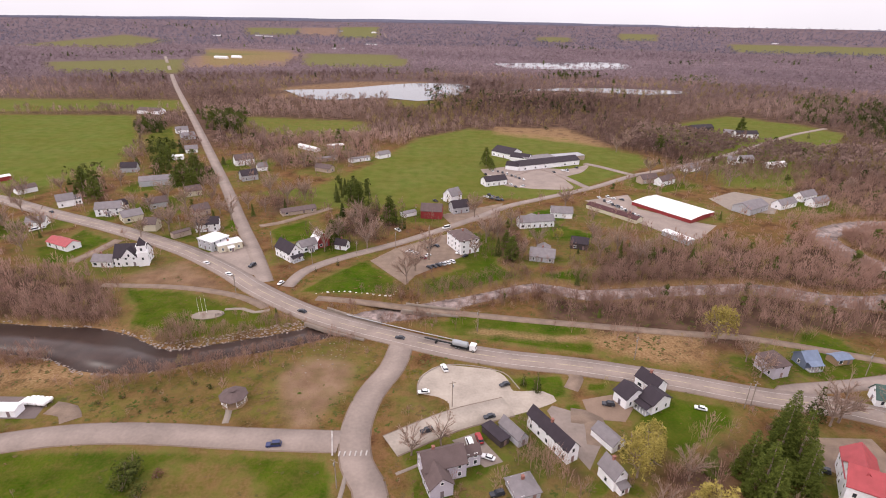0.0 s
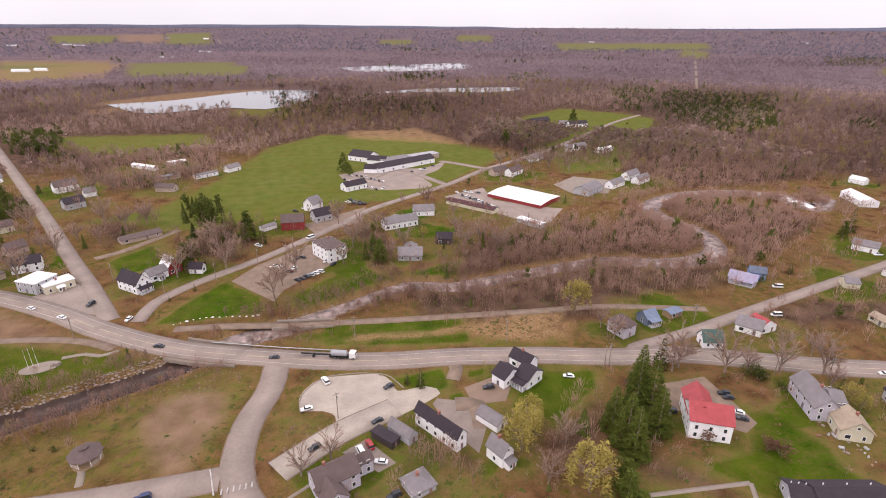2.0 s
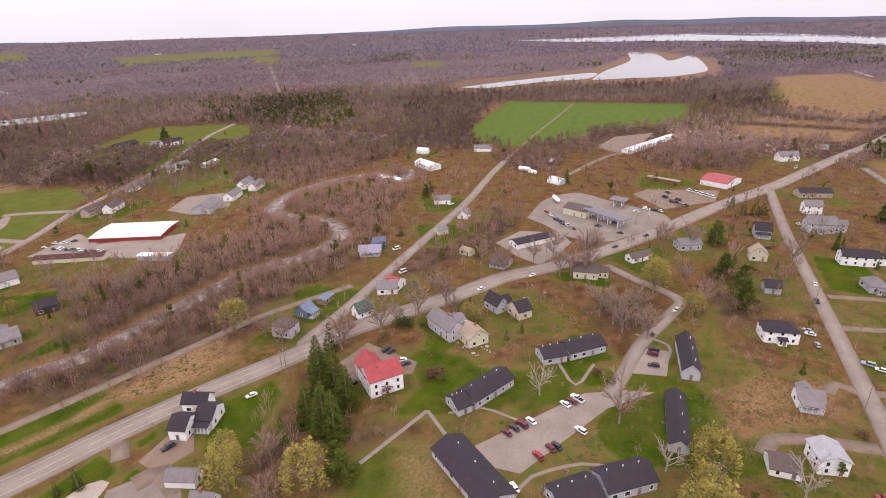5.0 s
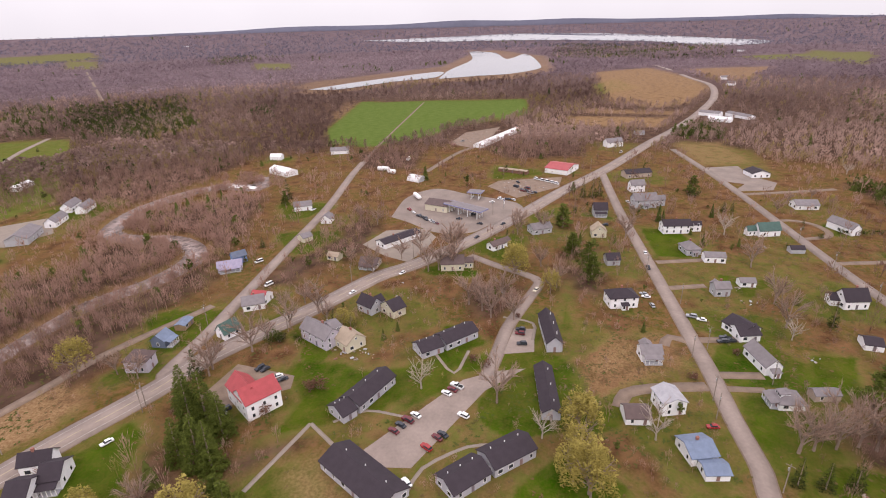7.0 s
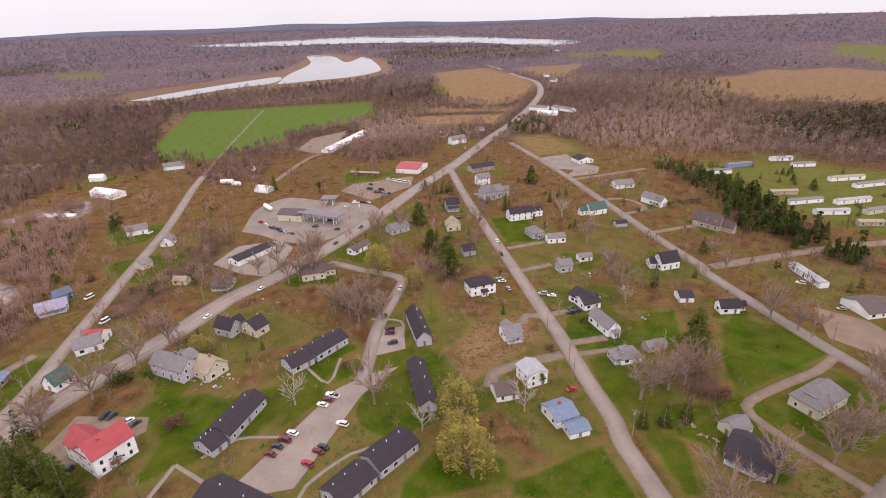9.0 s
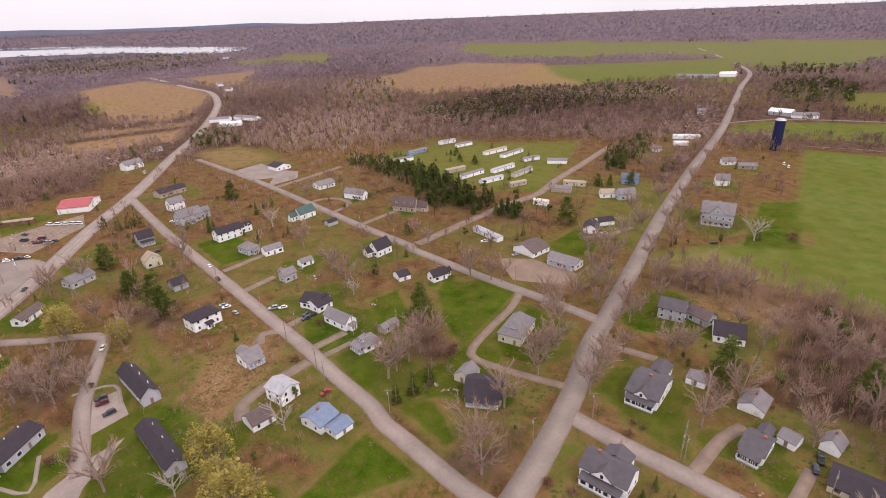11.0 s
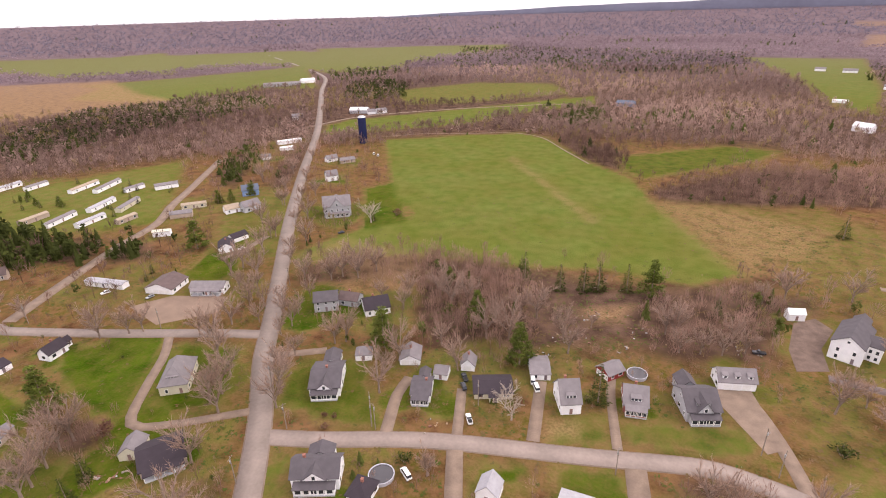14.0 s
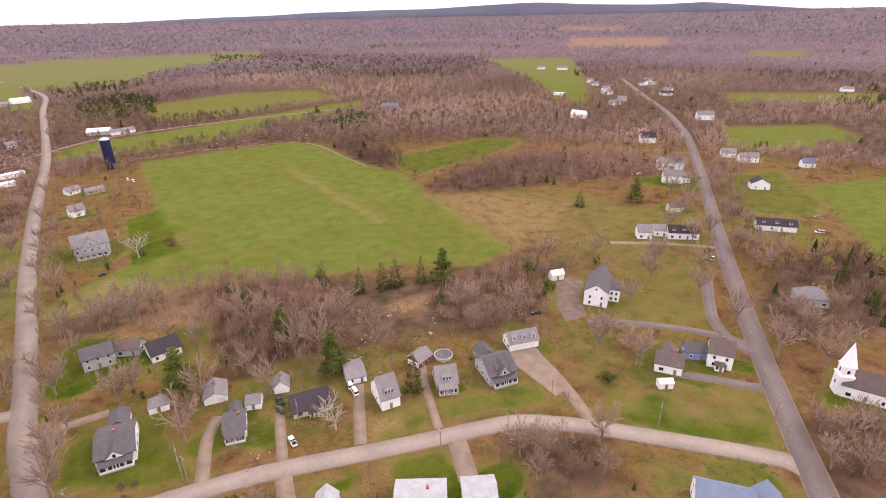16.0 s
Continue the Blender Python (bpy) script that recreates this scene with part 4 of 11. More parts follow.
def strip(name, width, line, material, lift, parent=None, shift=0.0, thick=0.12):
    """A ribbon of paving along a line of plan points."""
    p = line[:, :2]
    d = np.gradient(p, axis=0)
    d /= np.linalg.norm(d, axis=1)[:, None] + 1e-9
    nrm = np.c_[-d[:, 1], d[:, 0]]
    p = p + nrm * shift
    z = far_rise(p[:, 0], p[:, 1]) + lift
    half = np.asarray(width, float).reshape(-1, 1) / 2
    left, right = p + nrm * half, p - nrm * half
    n = len(p)
    v = np.vstack([np.c_[left, z], np.c_[right, z], np.c_[left, z - thick], np.c_[right, z - thick]])
    i = np.arange(n - 1)
    f = np.vstack([np.c_[i, i + 1, i + 1 + n, i + n][:, ::-1], np.c_[i, i + 1, i + 1 + 2 * n, i + 2 * n], np.c_[i + n, i + 1 + n, i + 1 + 3 * n, i + 3 * n][:, ::-1]])
    ob = new(name, raw_mesh(name, v, f, material))
    ob.parent = parent
    return ob


ROAD_N = [0]


def road(name, width, pts, kind, label=""):
    line = smooth_line(pts, 4.0)
    ROAD_N[0] += 1
    lift = 0.05 + 0.006 * (ROAD_N[0] % 12) + (0.09 if "asphalt" in kind else 0.0) + (0.06 if width > 10 else 0)
    ob = strip(name, width, line, M[kind], lift, thick=0.4)
    if "asphalt" in kind:
        shoulder = strip("shoulder", width + 1.0, line, M["gravel"], 0.035 + 0.002 * (ROAD_N[0] % 12), ob, thick=0.3)
        tagged(shoulder, "sandy gravel road shoulder")
    tagged(ob, label or {"asphalt": "worn pinkish grey asphalt road with sandy shoulders", "dark_asphalt": "dark purple-grey asphalt road with faded paint lines", "old_asphalt": "old patched brown-grey asphalt road with sandy shoulders", "gravel": "pale gravel track with soft edges", "concrete": "narrow pale concrete footpath"}[kind], "road" if width > 3 else "path", kind="structure")
    PAVED.append((line, width))
    return ob, line, lift


def road_lines(ob, line, lift, width, centre=True):
    """Painted lines: a broken double centre line and white edge lines."""
    lane = width * 0.5 - 2.0
    if centre:
        seg = 3
        for s in range(0, min(len(line) - seg - 1, 260), seg + 1):
            part_line = line[s : s + seg + 1]
            if np.hypot(*part_line[0, :2]) > 520:
                continue
            strip("centre_line", 0.22, part_line, M["line_yellow"], lift + 0.012, ob, thick=0.004)
    for side in (-1, 1):
        near = line[np.hypot(line[:, 0], line[:, 1]) < 560]
        if len(near) > 3:
            strip("edge_line", 0.22, near, M["line_white"], lift + 0.012, ob, side * lane, thick=0.004)


def paved_area(name, pts, kind, label):
    p = np.array(pts)
    n = len(p)
    ROAD_N[0] += 1
    lift = 0.04 + 0.005 * (ROAD_N[0] % 7)
    loop = smooth_line(np.vstack([p, p[:1]]), 3.0)[:-1, :2] if n > 8 else np.vstack([a + (b - a) * np.linspace(0, 1, 6, endpoint=False)[:, None] for a, b in zip(p, np.roll(p, -1, 0))])
    bm = bmesh.new()
    slab(bm, [(q[0], q[1], lift + far_rise(q[0], q[1])) for q in loop], 0.3)
    bmesh.ops.recalc_face_normals(bm, faces=bm.faces)
    ob = new(name, mesh_of(bm, name, M[kind]))
    PAVED.append((np.vstack([p, p[:1]]), 4.0))
    YARDS.append(loop)
    return tagged(ob, label, "pavement", kind="structure")


# ---- houses ----


def window_meshes():
    """Sash windows: a frame ring standing proud of the wall round a recessed pane."""
    out = {}
    for key, (w, h) in {"small": (0.85, 1.35), "wide": (1.5, 1.3), "tiny": (0.8, 0.8)}.items():
        made = []
        for with_frame, with_pane in ((True, False), (False, True), (True, True)):
            bm = bmesh.new()
            loops = [[bm.verts.new((sx * x, y, sz * z)) for sx, sz in ((-1, -1), (1, -1), (1, 1), (-1, 1))] for x, y, z in ((w / 2 + 0.13, 0.02, h / 2 + 0.13), (w / 2 + 0.13, -0.08, h / 2 + 0.13), (w / 2, -0.08, h / 2), (w / 2, -0.03, h / 2))]
            for p, q in zip(loops, loops[1:]):
                for i in range(4):
                    j = (i + 1) % 4
                    bm.faces.new((p[i], p[j], q[j], q[i]))
            if with_pane:
                f = bm.faces.new(loops[3])
                f.material_index = 1 if with_frame else 0
            if not with_frame:
                bmesh.ops.delete(bm, geom=[f2 for f2 in bm.faces if f2 is not f], context="FACES")
            me = mesh_of(bm, "window" if with_frame else "pane", M["trim"] if with_frame else M["pane"])
            if with_frame and with_pane:
                me.materials.append(M["pane"])
            made.append(me)
        out[key] = tuple(made)
    return out


WIN = window_meshes()
_bm = bmesh.new()
box(_bm, -0.48, -0.06, 0, 0.48, 0.02, 2.05)
DOOR_ME = mesh_of(_bm, "door", M["door"])
_bm = bmesh.new()
for _k in range(4):
    box(_bm, -1.25, -0.06 + 0.004 * (_k % 2), 0.03 + _k * 0.53, 1.25, 0.02, 0.53 + _k * 0.53)
GARAGE_ME = mesh_of(_bm, "garage_door", M["trim"])


def roof_mesh(bm, L, D, eave, rise, axis, over=0.4, t=0.22):
    if axis == "f":
        box(bm, -L / 2 - 0.25, -D / 2 - 0.25, eave, L / 2 + 0.25, D / 2 + 0.25, eave + 0.3)
        return
    if axis == "h":
        a, b = L / 2 + over, D / 2 + over
        r = max(0.0, a - b)
        q = max(0.0, b - a)
        e = eave - 0.12
        top = eave + rise
        c = [(-a, -b, e), (a, -b, e), (a, b, e), (-a, b, e)]
        k = [(-r, -q, top), (r, q, top)]
        if r > 0:
            fs = ((c[0], c[1], k[1], k[0]), (c[1], c[2], k[1]), (c[2], c[3], k[0], k[1]), (c[3], c[0], k[0]))
        else:
            fs = ((c[0], c[1], k[0]), (c[1], c[2], k[1], k[0]), (c[2], c[3], k[1]), (c[3], c[0], k[0], k[1]))
        for f in fs:
            slab(bm, f, t)
        return
    if axis in "lsx":
        w, half = L / 2 + over, D / 2
    else:
        w, half = D / 2 + over, L / 2
    drop = rise / half * over
    for s in (-1, 1):
        pts = [(-w, s * (half + over), eave - drop), (w, s * (half + over), eave - drop), (w, 0, eave + rise), (-w, 0, eave + rise)]
        if s > 0:
            pts = pts[::-1]
        pts = [(x, y, z + t) for x, y, z in pts]
        if axis == "d":
            pts = [(-y, x, z) for x, y, z in pts]
        slab(bm, pts, t)


def wall_mesh(bm, L, D, eave, rise, axis):
    a, b = L / 2, D / 2
    v = [bm.verts.new(p) for p in ((-a, -b, -0.4), (a, -b, -0.4), (a, b, -0.4), (-a, b, -0.4), (-a, -b, eave), (a, -b, eave), (a, b, eave), (-a, b, eave))]
    for f in ((0, 1, 5, 4), (1, 2, 6, 5), (2, 3, 7, 6), (3, 0, 4, 7), (3, 2, 1, 0)):
        bm.faces.new([v[i] for i in f])
    if axis in "lsx":
        g1, g2 = bm.verts.new((-a, 0, eave + rise)), bm.verts.new((a, 0, eave + rise))
        bm.faces.new((v[7], v[4], g1))
        bm.faces.new((v[5], v[6], g2))
    elif axis == "d":
        g1, g2 = bm.verts.new((0, -b, eave + rise)), bm.verts.new((0, b, eave + rise))
        bm.faces.new((v[4], v[5], g1))
        bm.faces.new((v[6], v[7], g2))


HOUSES = []
ROOF_WORDS = {"dark": "charcoal shingle", "grey": "grey shingle", "brown": "brown shingle", "red": "red metal", "white": "pale metal", "green": "green", "slate": "slate-blue", "bluemetal": "light blue metal", "tan": "tan shingle", "lilac": "mauve", "maroon": "dark maroon metal", "cream": "cream", "pale": "pale grey", "charcoal": "dark grey shingle"}
SHAPE_WORDS = {"h": "hipped", "f": "flat", "l": "gabled", "d": "gabled", "s": "steep gabled", "x": "cross-gabled"}


def house(x, y, turn, L, D, eave, rise, axis, wall, roof, flags="-", what="house"):
    """A house on the rectangle L x D about (x, y); its front wall looks to the local -y."""
    rng = random.Random(int(x * 7 + y * 13))
    z = float(height(x, y)[0]) + 0.02
    shed = "n" in flags
    long_home = L > 2.6 * D and D < 5 and eave < 3.2
    name = "mobile_home" if long_home else ("garage" if "g" in flags else ("shed" if shed and L * D < 75 else ("barn" if shed else what)))
    storeys = 3 if "w3" in flags else (2 if eave > 4.4 else 1)
    h = new(name)
    h.matrix_basis = pose(x, y, z, 0, 0, turn)
    label = f"{wall} clapboard {'two-storey ' if storeys > 1 else ''}{name.replace('_', ' ')} with a {SHAPE_WORDS[axis]} {ROOF_WORDS[roof]} roof"
    tagged(h, label, "house" if name == "house" else name.replace("_", " "), "buildings of the town", "")
    HOUSES.append((x, y, radians(turn), L, D))
    bm = bmesh.new()
    wall_mesh(bm, L, D, eave, rise, axis)
    part("wall", bm, M["wall_" + wall], h)
    bm = bmesh.new()
    roof_mesh(bm, L, D, eave, rise, axis, 0.2 if shed else 0.4)
    part("roof", bm, M["roof_" + roof], h)
    far = math.hypot(x, y)

    def put_window(kind, px, py, pz, yaw):
        fr, pn, both = WIN[kind]
        near = far < 165
        w = shared("window", fr if near else both, h, pose(px, py, pz, 0, 0, yaw))
        if near:
            shared("pane", pn, w, Matrix())

    sides = ((0, -D / 2, L, 0), (L / 2, 0, D, 90), (-L / 2, 0, D, -90), (0, D / 2, L, 180))
    if far > 420:
        sides = sides[:2]
    if "g" in flags:
        n = max(1, int(L / 3.2))
        for i in range(n):
            shared("garage_door", GARAGE_ME, h, pose((i - (n - 1) / 2) * 3.0, -D / 2 - 0.02, 0, 0, 0, 0))
    for si, (cx, cy, ln, yaw) in enumerate(sides):
        if shed and (si != 0 or far > 300) and not (long_home and si == 0):
            continue
        if far > 600 or ("g" in flags and si == 0):
            continue
        n = max(1, int(ln / (3.4 if far < 330 else 4.5)))
        n = min(n, 3 if shed else 6)
        for s in range(storeys):
            zz = 1.55 + s * 2.75
            if zz > eave - 0.7:
                zz = eave - 0.85
            for i in range(n):
                if far > 330 and rng.random() < 0.25:
                    continue
                off = (i - (n - 1) / 2) * ln / n
                if s == 0 and si == 0 and i == n // 2:
                    shared("door", DOOR_ME, h, pose(cx + off, cy - 0.02, 0.15, 0, 0, yaw))
                    continue
                dx, dy = (off, 0) if yaw in (0, 180) else (0, off)
                put_window("small" if storeys > 1 or rng.random() < 0.5 else "wide", cx + dx, cy + dy, zz, yaw)
        gable_end = (axis in "lsx" and si in (1, 2)) or (axis == "d" and si in (0, 3))
        if gable_end and rise > 2.8 and far < 330 and not shed:
            put_window("tiny", cx, cy, eave + rise * 0.35, yaw)
    if "c" in flags or (not shed and what == "house" and far < 300 and rng.random() < 0.45):
        bm = bmesh.new()
        px = (rng.random() - 0.5) * L * 0.5 if axis in "lsx" else 0.0
        box(bm, px - 0.35, -0.35 + 0.5, eave + rise * 0.5, px + 0.35, 0.35 + 0.5, eave + rise + 0.9)
        box(bm, px - 0.42, -0.42 + 0.5, eave + rise + 0.9, px + 0.42, 0.42 + 0.5, eave + rise + 1.05)
        part("chimney", bm, M["brickwork"], h, "red brick chimney stack")
    wings = []
    if "k" in flags:
        wings.append((0.0, D / 2 + D * 0.25 - 0.1, D * 0.5 + 0.2, L * 0.55, 90))
    if "j" in flags:
        wings.append((L / 2 + L * 0.22 - 0.1, D * 0.12, L * 0.44 + 0.2, D * 0.5, 0))
    if "J" in flags:
        wings.append((-L / 2 - L * 0.22 + 0.1, D * 0.12, L * 0.44 + 0.2, D * 0.5, 0))
    for wx, wy, wl, wd, wt in wings:
        m = pose(wx, wy, 0, 0, 0, wt)
        bm = bmesh.new()
        wall_mesh(bm, wl, wd, eave * 0.84, rise * 0.62, "l")
        ell = part("ell", bm, M["wall_" + wall], h, "", m)
        bm = bmesh.new()
        roof_mesh(bm, wl, wd, eave * 0.84, rise * 0.62, "l", 0.3)
        part("ell_roof", bm, M["roof_" + roof], ell)
        for s in range(2 if eave > 4.4 else 1):
            for off in (-0.22, 0.22):
                for sd, yw in ((-1, 0), (1, 180)):
                    shared("window", WIN["small"][2], ell, pose(off * wl, sd * wd / 2, 1.5 + 2.5 * s, 0, 0, yw))
    if "a" in flags:
        bm = bmesh.new()
        box(bm, -1.5, -D / 2 - 1.9, -0.2, 1.5, -D / 2 + 0.02, 2.3)
        st = part("entry", bm, M["wall_" + wall], h)
        bm = bmesh.new()
        slab(bm, [(-1.8, -D / 2 - 2.2, 2.3), (1.8, -D / 2 - 2.2, 2.3), (1.8, -D / 2, 3.0), (-1.8, -D / 2, 3.0)], 0.14)
        part("entry_roof", bm, M["roof_" + roof], st)
        shared("door", DOOR_ME, st, pose(0.5, -D / 2 - 1.92, 0.1))
        shared("window", WIN["small"][2], st, pose(-0.7, -D / 2 - 1.9, 1.4))
    if what == "apartment_building":
        for i in range(3):
            bm = bmesh.new()
            prism(bm, (-L / 3 + i * L / 3 if axis != "d" else 1.2, 1.2 if axis != "d" else -D / 3 + i * D / 3, eave + rise * 0.5), (-L / 3 + i * L / 3 if axis != "d" else 1.2, 1.2 if axis != "d" else -D / 3 + i * D / 3, eave + rise + 0.2), 0.15, 0.15, 8)
            part("roof_vent", bm, M["trim"], h, "white roof vent pipe")
    if "p" in flags or "s" in flags or axis == "x":
        pl, pd, ph = L * 0.86, 2.3, min(2.7, eave - 0.3)
        bm = bmesh.new()
        slab(bm, [(-pl / 2 - 0.2, -D / 2 - pd - 0.2, ph), (pl / 2 + 0.2, -D / 2 - pd - 0.2, ph), (pl / 2 + 0.2, -D / 2, ph + 0.7), (-pl / 2 - 0.2, -D / 2, ph + 0.7)], 0.16)
        part("porch_roof", bm, M["roof_" + roof], h)
        bm = bmesh.new()
        box(bm, -pl / 2, -D / 2 - pd, -0.3, pl / 2, -D / 2 - 0.01, 0.35)
        part("porch_floor", bm, M["wall_grey"], h)
        for i in range(5):
            bm = bmesh.new()
            px = -pl / 2 + 0.1 + (pl - 0.2) * i / 4
            box(bm, px - 0.08, -D / 2 - pd + 0.05, 0.35, px + 0.08, -D / 2 - pd + 0.21, ph - 0.1)
            part("porch_post", bm, M["trim"], h)
        if "s" in flags or axis == "x":
            bm = bmesh.new()
            box(bm, -pl / 2 + 0.05, -D / 2 - pd + 0.25, 0.35, pl / 2 - 0.05, -D / 2 - 0.02, ph - 0.05)
            pw = part("porch_wall", bm, M["wall_" + wall], h)
            for i in range(5):
                shared("window", WIN["wide"][2], pw, pose((i - 2) * pl / 5.2, -D / 2 - pd + 0.24, 1.55))
    if axis == "x" or "G" in flags:
        w = L * 0.5
        bm = bmesh.new()
        b = D / 2 + 0.6
        pts = [(-w / 2, -b, eave - 0.2), (w / 2, -b, eave - 0.2), (0, -b, eave + rise * 0.85)]
        lo = [bm.verts.new(p) for p in pts]
        hi = [bm.verts.new((p[0], 0, p[2])) for p in pts]
        bm.faces.new(lo)
        bm.faces.new((lo[0], hi[0], hi[1], lo[1]))
        for i, j in ((1, 2), (2, 0)):
            bm.faces.new((lo[i], lo[j], hi[j], hi[i]))
        part("front_gable", bm, M["wall_" + wall], h)
        bm = bmesh.new()
        for s in (-1, 1):
            pts = [(s * (w / 2 + 0.35), -b - 0.3, eave - 0.45), (s * (w / 2 + 0.35), 0, eave - 0.45), (0, 0, eave + rise * 0.9), (0, -b - 0.3, eave + rise * 0.9)]
            slab(bm, pts if s < 0 else pts[::-1], -0.16)
        part("gable_roof", bm, M["roof_" + roof], h)
        put_window("small", 0, -b - 0.02, eave + rise * 0.2, 0)
    if "d" in flags and axis in "lsxh":
        n = 3 if L > 11 else 1
        for i in range(n):
            w = 1.7 if n > 1 else min(4.2, L * 0.42)
            cx = (i - (n - 1) / 2) * L / n
            zb = eave + rise * 0.18
            yb = -D / 2 * 0.78
            bm = bmesh.new()
            box(bm, cx - w / 2, yb, zb - 0.6, cx + w / 2, -0.3, zb + 1.35)
            dm = part("dormer", bm, M["wall_" + wall], h)
            bm = bmesh.new()
            slab(bm, [(cx - w / 2 - 0.2, yb - 0.3, zb + 1.45), (cx + w / 2 + 0.2, yb - 0.3, zb + 1.45), (cx + w / 2 + 0.2, -0.1, zb + 2.0), (cx - w / 2 - 0.2, -0.1, zb + 2.0)], 0.14)
            part("dormer_roof", bm, M["roof_" + roof], dm)
            for j in range(1 if w < 2 else 3):
                o = 0 if w < 2 else (j - 1) * 1.1
                shared("window", WIN["tiny"][2], dm, pose(cx + o, yb - 0.02, zb + 0.75))
    if "apt" in flags:
        for i in range(3):
            bm = bmesh.new()
            o = (i - 1) * (L if axis != "d" else D) / 3.3
            px, py = (o, 0.8) if axis != "d" else (0.8, o)
            prism(bm, (px, py, eave + rise * 0.5), (px, py, eave + rise + 0.25), 0.14, 0.14, 6)
            part("roof_vent", bm, M["trim"], h)
        n = max(2, int((L if axis != "d" else D) / 9))
        for i in range(n):
            bm = bmesh.new()
            if axis != "d":
                o = (i - (n - 1) / 2) * L / n
                box(bm, o - 1.3, -D / 2 - 1.4, -0.3, o + 1.3, -D / 2 - 0.01, 0.2)
            else:
                o = (i - (n - 1) / 2) * D / n
                box(bm, -L / 2 - 1.4, o - 1.3, -0.3, -L / 2 - 0.01, o + 1.3, 0.2)
            part("entry_step", bm, M["concrete"], h, "concrete entry stoop")
    return h


# ---- woods ----


def twig_tree(rng, tris, hgt, crown, wid):
    """One bare tree: a slim stem and a vase-shaped haze of slender twigs rising out of it."""
    v = []
    for k in range(2):
        a = rng.uniform(0, 3.14)
        c, s = math.cos(a) * hgt * 0.012, math.sin(a) * hgt * 0.012
        v.append([(-c, -s, -0.5), (c, s, -0.5), (0, 0, hgt * 0.8)])
    lobes = [(rng.uniform(-0.4, 0.4) * crown, rng.uniform(-0.4, 0.4) * crown, hgt * rng.uniform(0.55, 0.72), rng.uniform(0.6, 0.8)) for _ in range(4)]
    while len(v) < tris:
        lx, ly, lz, q = rng.choice(lobes)
        d = Vector((rng.gauss(0, 1), rng.gauss(0, 1), rng.gauss(0.3, 0.8))).normalized() * rng.uniform(0.6, 1.0)
        tip = Vector((lx + d.x * crown * q, ly + d.y * crown * q, lz + d.z * hgt * 0.3))
        f = rng.uniform(0.45, 0.8)
        root = Vector((tip.x * f, tip.y * f, tip.z - hgt * rng.uniform(0.12, 0.26)))
        w = (tip - root).cross(Vector((rng.gauss(0, 0.5), rng.gauss(0, 0.5), 1.0)))
        w = w.normalized() * wid * rng.uniform(0.6, 1.3) if w.length > 1e-4 else Vector((wid, 0, 0))
        v.append([tuple(root - w), tuple(root + w), tuple(tip)])
    return np.array(v).reshape(-1, 3)


def spire_tree(rng, tiers, hgt, base):
    """One far conifer as ragged tiers of drooping boughs."""
    v = []
    for t in range(tiers):
        f = t / tiers
        r = base * (1 - f) ** 0.8 + 0.3
        z = hgt * (0.08 + 0.85 * f)
        n = 6 if t < tiers - 1 else 4
        a0 = rng.uniform(0, 6.28)
        for i in range(n):
            a = a0 + 6.28 * i / n
            q = r * rng.uniform(0.65, 1.25)
            w = 0.62
            v.append([(math.cos(a - w) * q * 0.8, math.sin(a - w) * q * 0.8, z - 0.12 * q), (math.cos(a + w) * q, math.sin(a + w) * q, z - 0.35 * q), (0, 0, z + hgt / tiers * 1.1)])
    return np.array(v).reshape(-1, 3)


def round_pine(rng, tris, hgt, crown):
    """One far pine: a bare lower stem under a ragged oval crown of needle sprays."""
    v = []
    v.append([(-0.16, 0, -0.4), (0.16, 0, -0.4), (0, 0, hgt * 0.7)])
    lobes = [(rng.uniform(-0.5, 0.5) * crown, rng.uniform(-0.5, 0.5) * crown, hgt * rng.uniform(0.35, 0.85), rng.uniform(0.45, 0.75) * crown) for _ in range(5)]
    lobes.append((0, 0, hgt * 0.88, crown * 0.4))
    while len(v) < tris:
        lx, ly, lz, lr = rng.choice(lobes)
        d = Vector((rng.gauss(0, 1), rng.gauss(0, 1), rng.gauss(0.3, 0.8))).normalized()
        c = Vector((lx, ly, lz)) + d * lr * rng.uniform(0.6, 1.05)
        t1 = d.orthogonal().normalized()
        t2 = d.cross(t1)
        tri = []
        a0 = rng.uniform(0, 6.28)
        for q in (0, 2.1, 4.2):
            tri.append(tuple(c + (t1 * math.cos(a0 + q) + t2 * math.sin(a0 + q)) * lr * rng.uniform(0.35, 0.8)))
        v.append(tri)
    return np.array(v).reshape(-1, 3)


def scatter(name, places, templates, material, label, tones, lo=0.75, hi=1.25, seed=5):
    """One mesh with a copy of a random template at every place (x, y, size)."""
    rng = np.random.default_rng(seed)
    vs, ts = [], []
    pick = rng.integers(0, len(templates), len(places))
    for i, tpl in enumerate(templates):
        p = places[pick == i]
        if not len(p):
            continue
        a = rng.uniform(0, 6.283, len(p))
        s = p[:, 2] * rng.uniform(lo, hi, len(p))
        c, sn = np.cos(a) * s, np.sin(a) * s
        x = tpl[None, :, 0] * c[:, None] - tpl[None, :, 1] * sn[:, None] + p[:, 0, None]
        y = tpl[None, :, 0] * sn[:, None] + tpl[None, :, 1] * c[:, None] + p[:, 1, None]
        z = tpl[None, :, 2] * (s * rng.uniform(0.85, 1.15, len(p)))[:, None] + height(p[:, 0], p[:, 1])[:, None]
        vs.append(np.stack([x, y, z], -1).reshape(-1, 3))
        ts.append(np.repeat(tones(rng, p), len(tpl)))
    v = np.vstack(vs)
    f = np.arange(len(v)).reshape(-1, 3)
    me = raw_mesh(name, v, f, material, {"tone": np.concatenate(ts)})
    return tagged(new(name, me), label, "woods", kind="stuff")


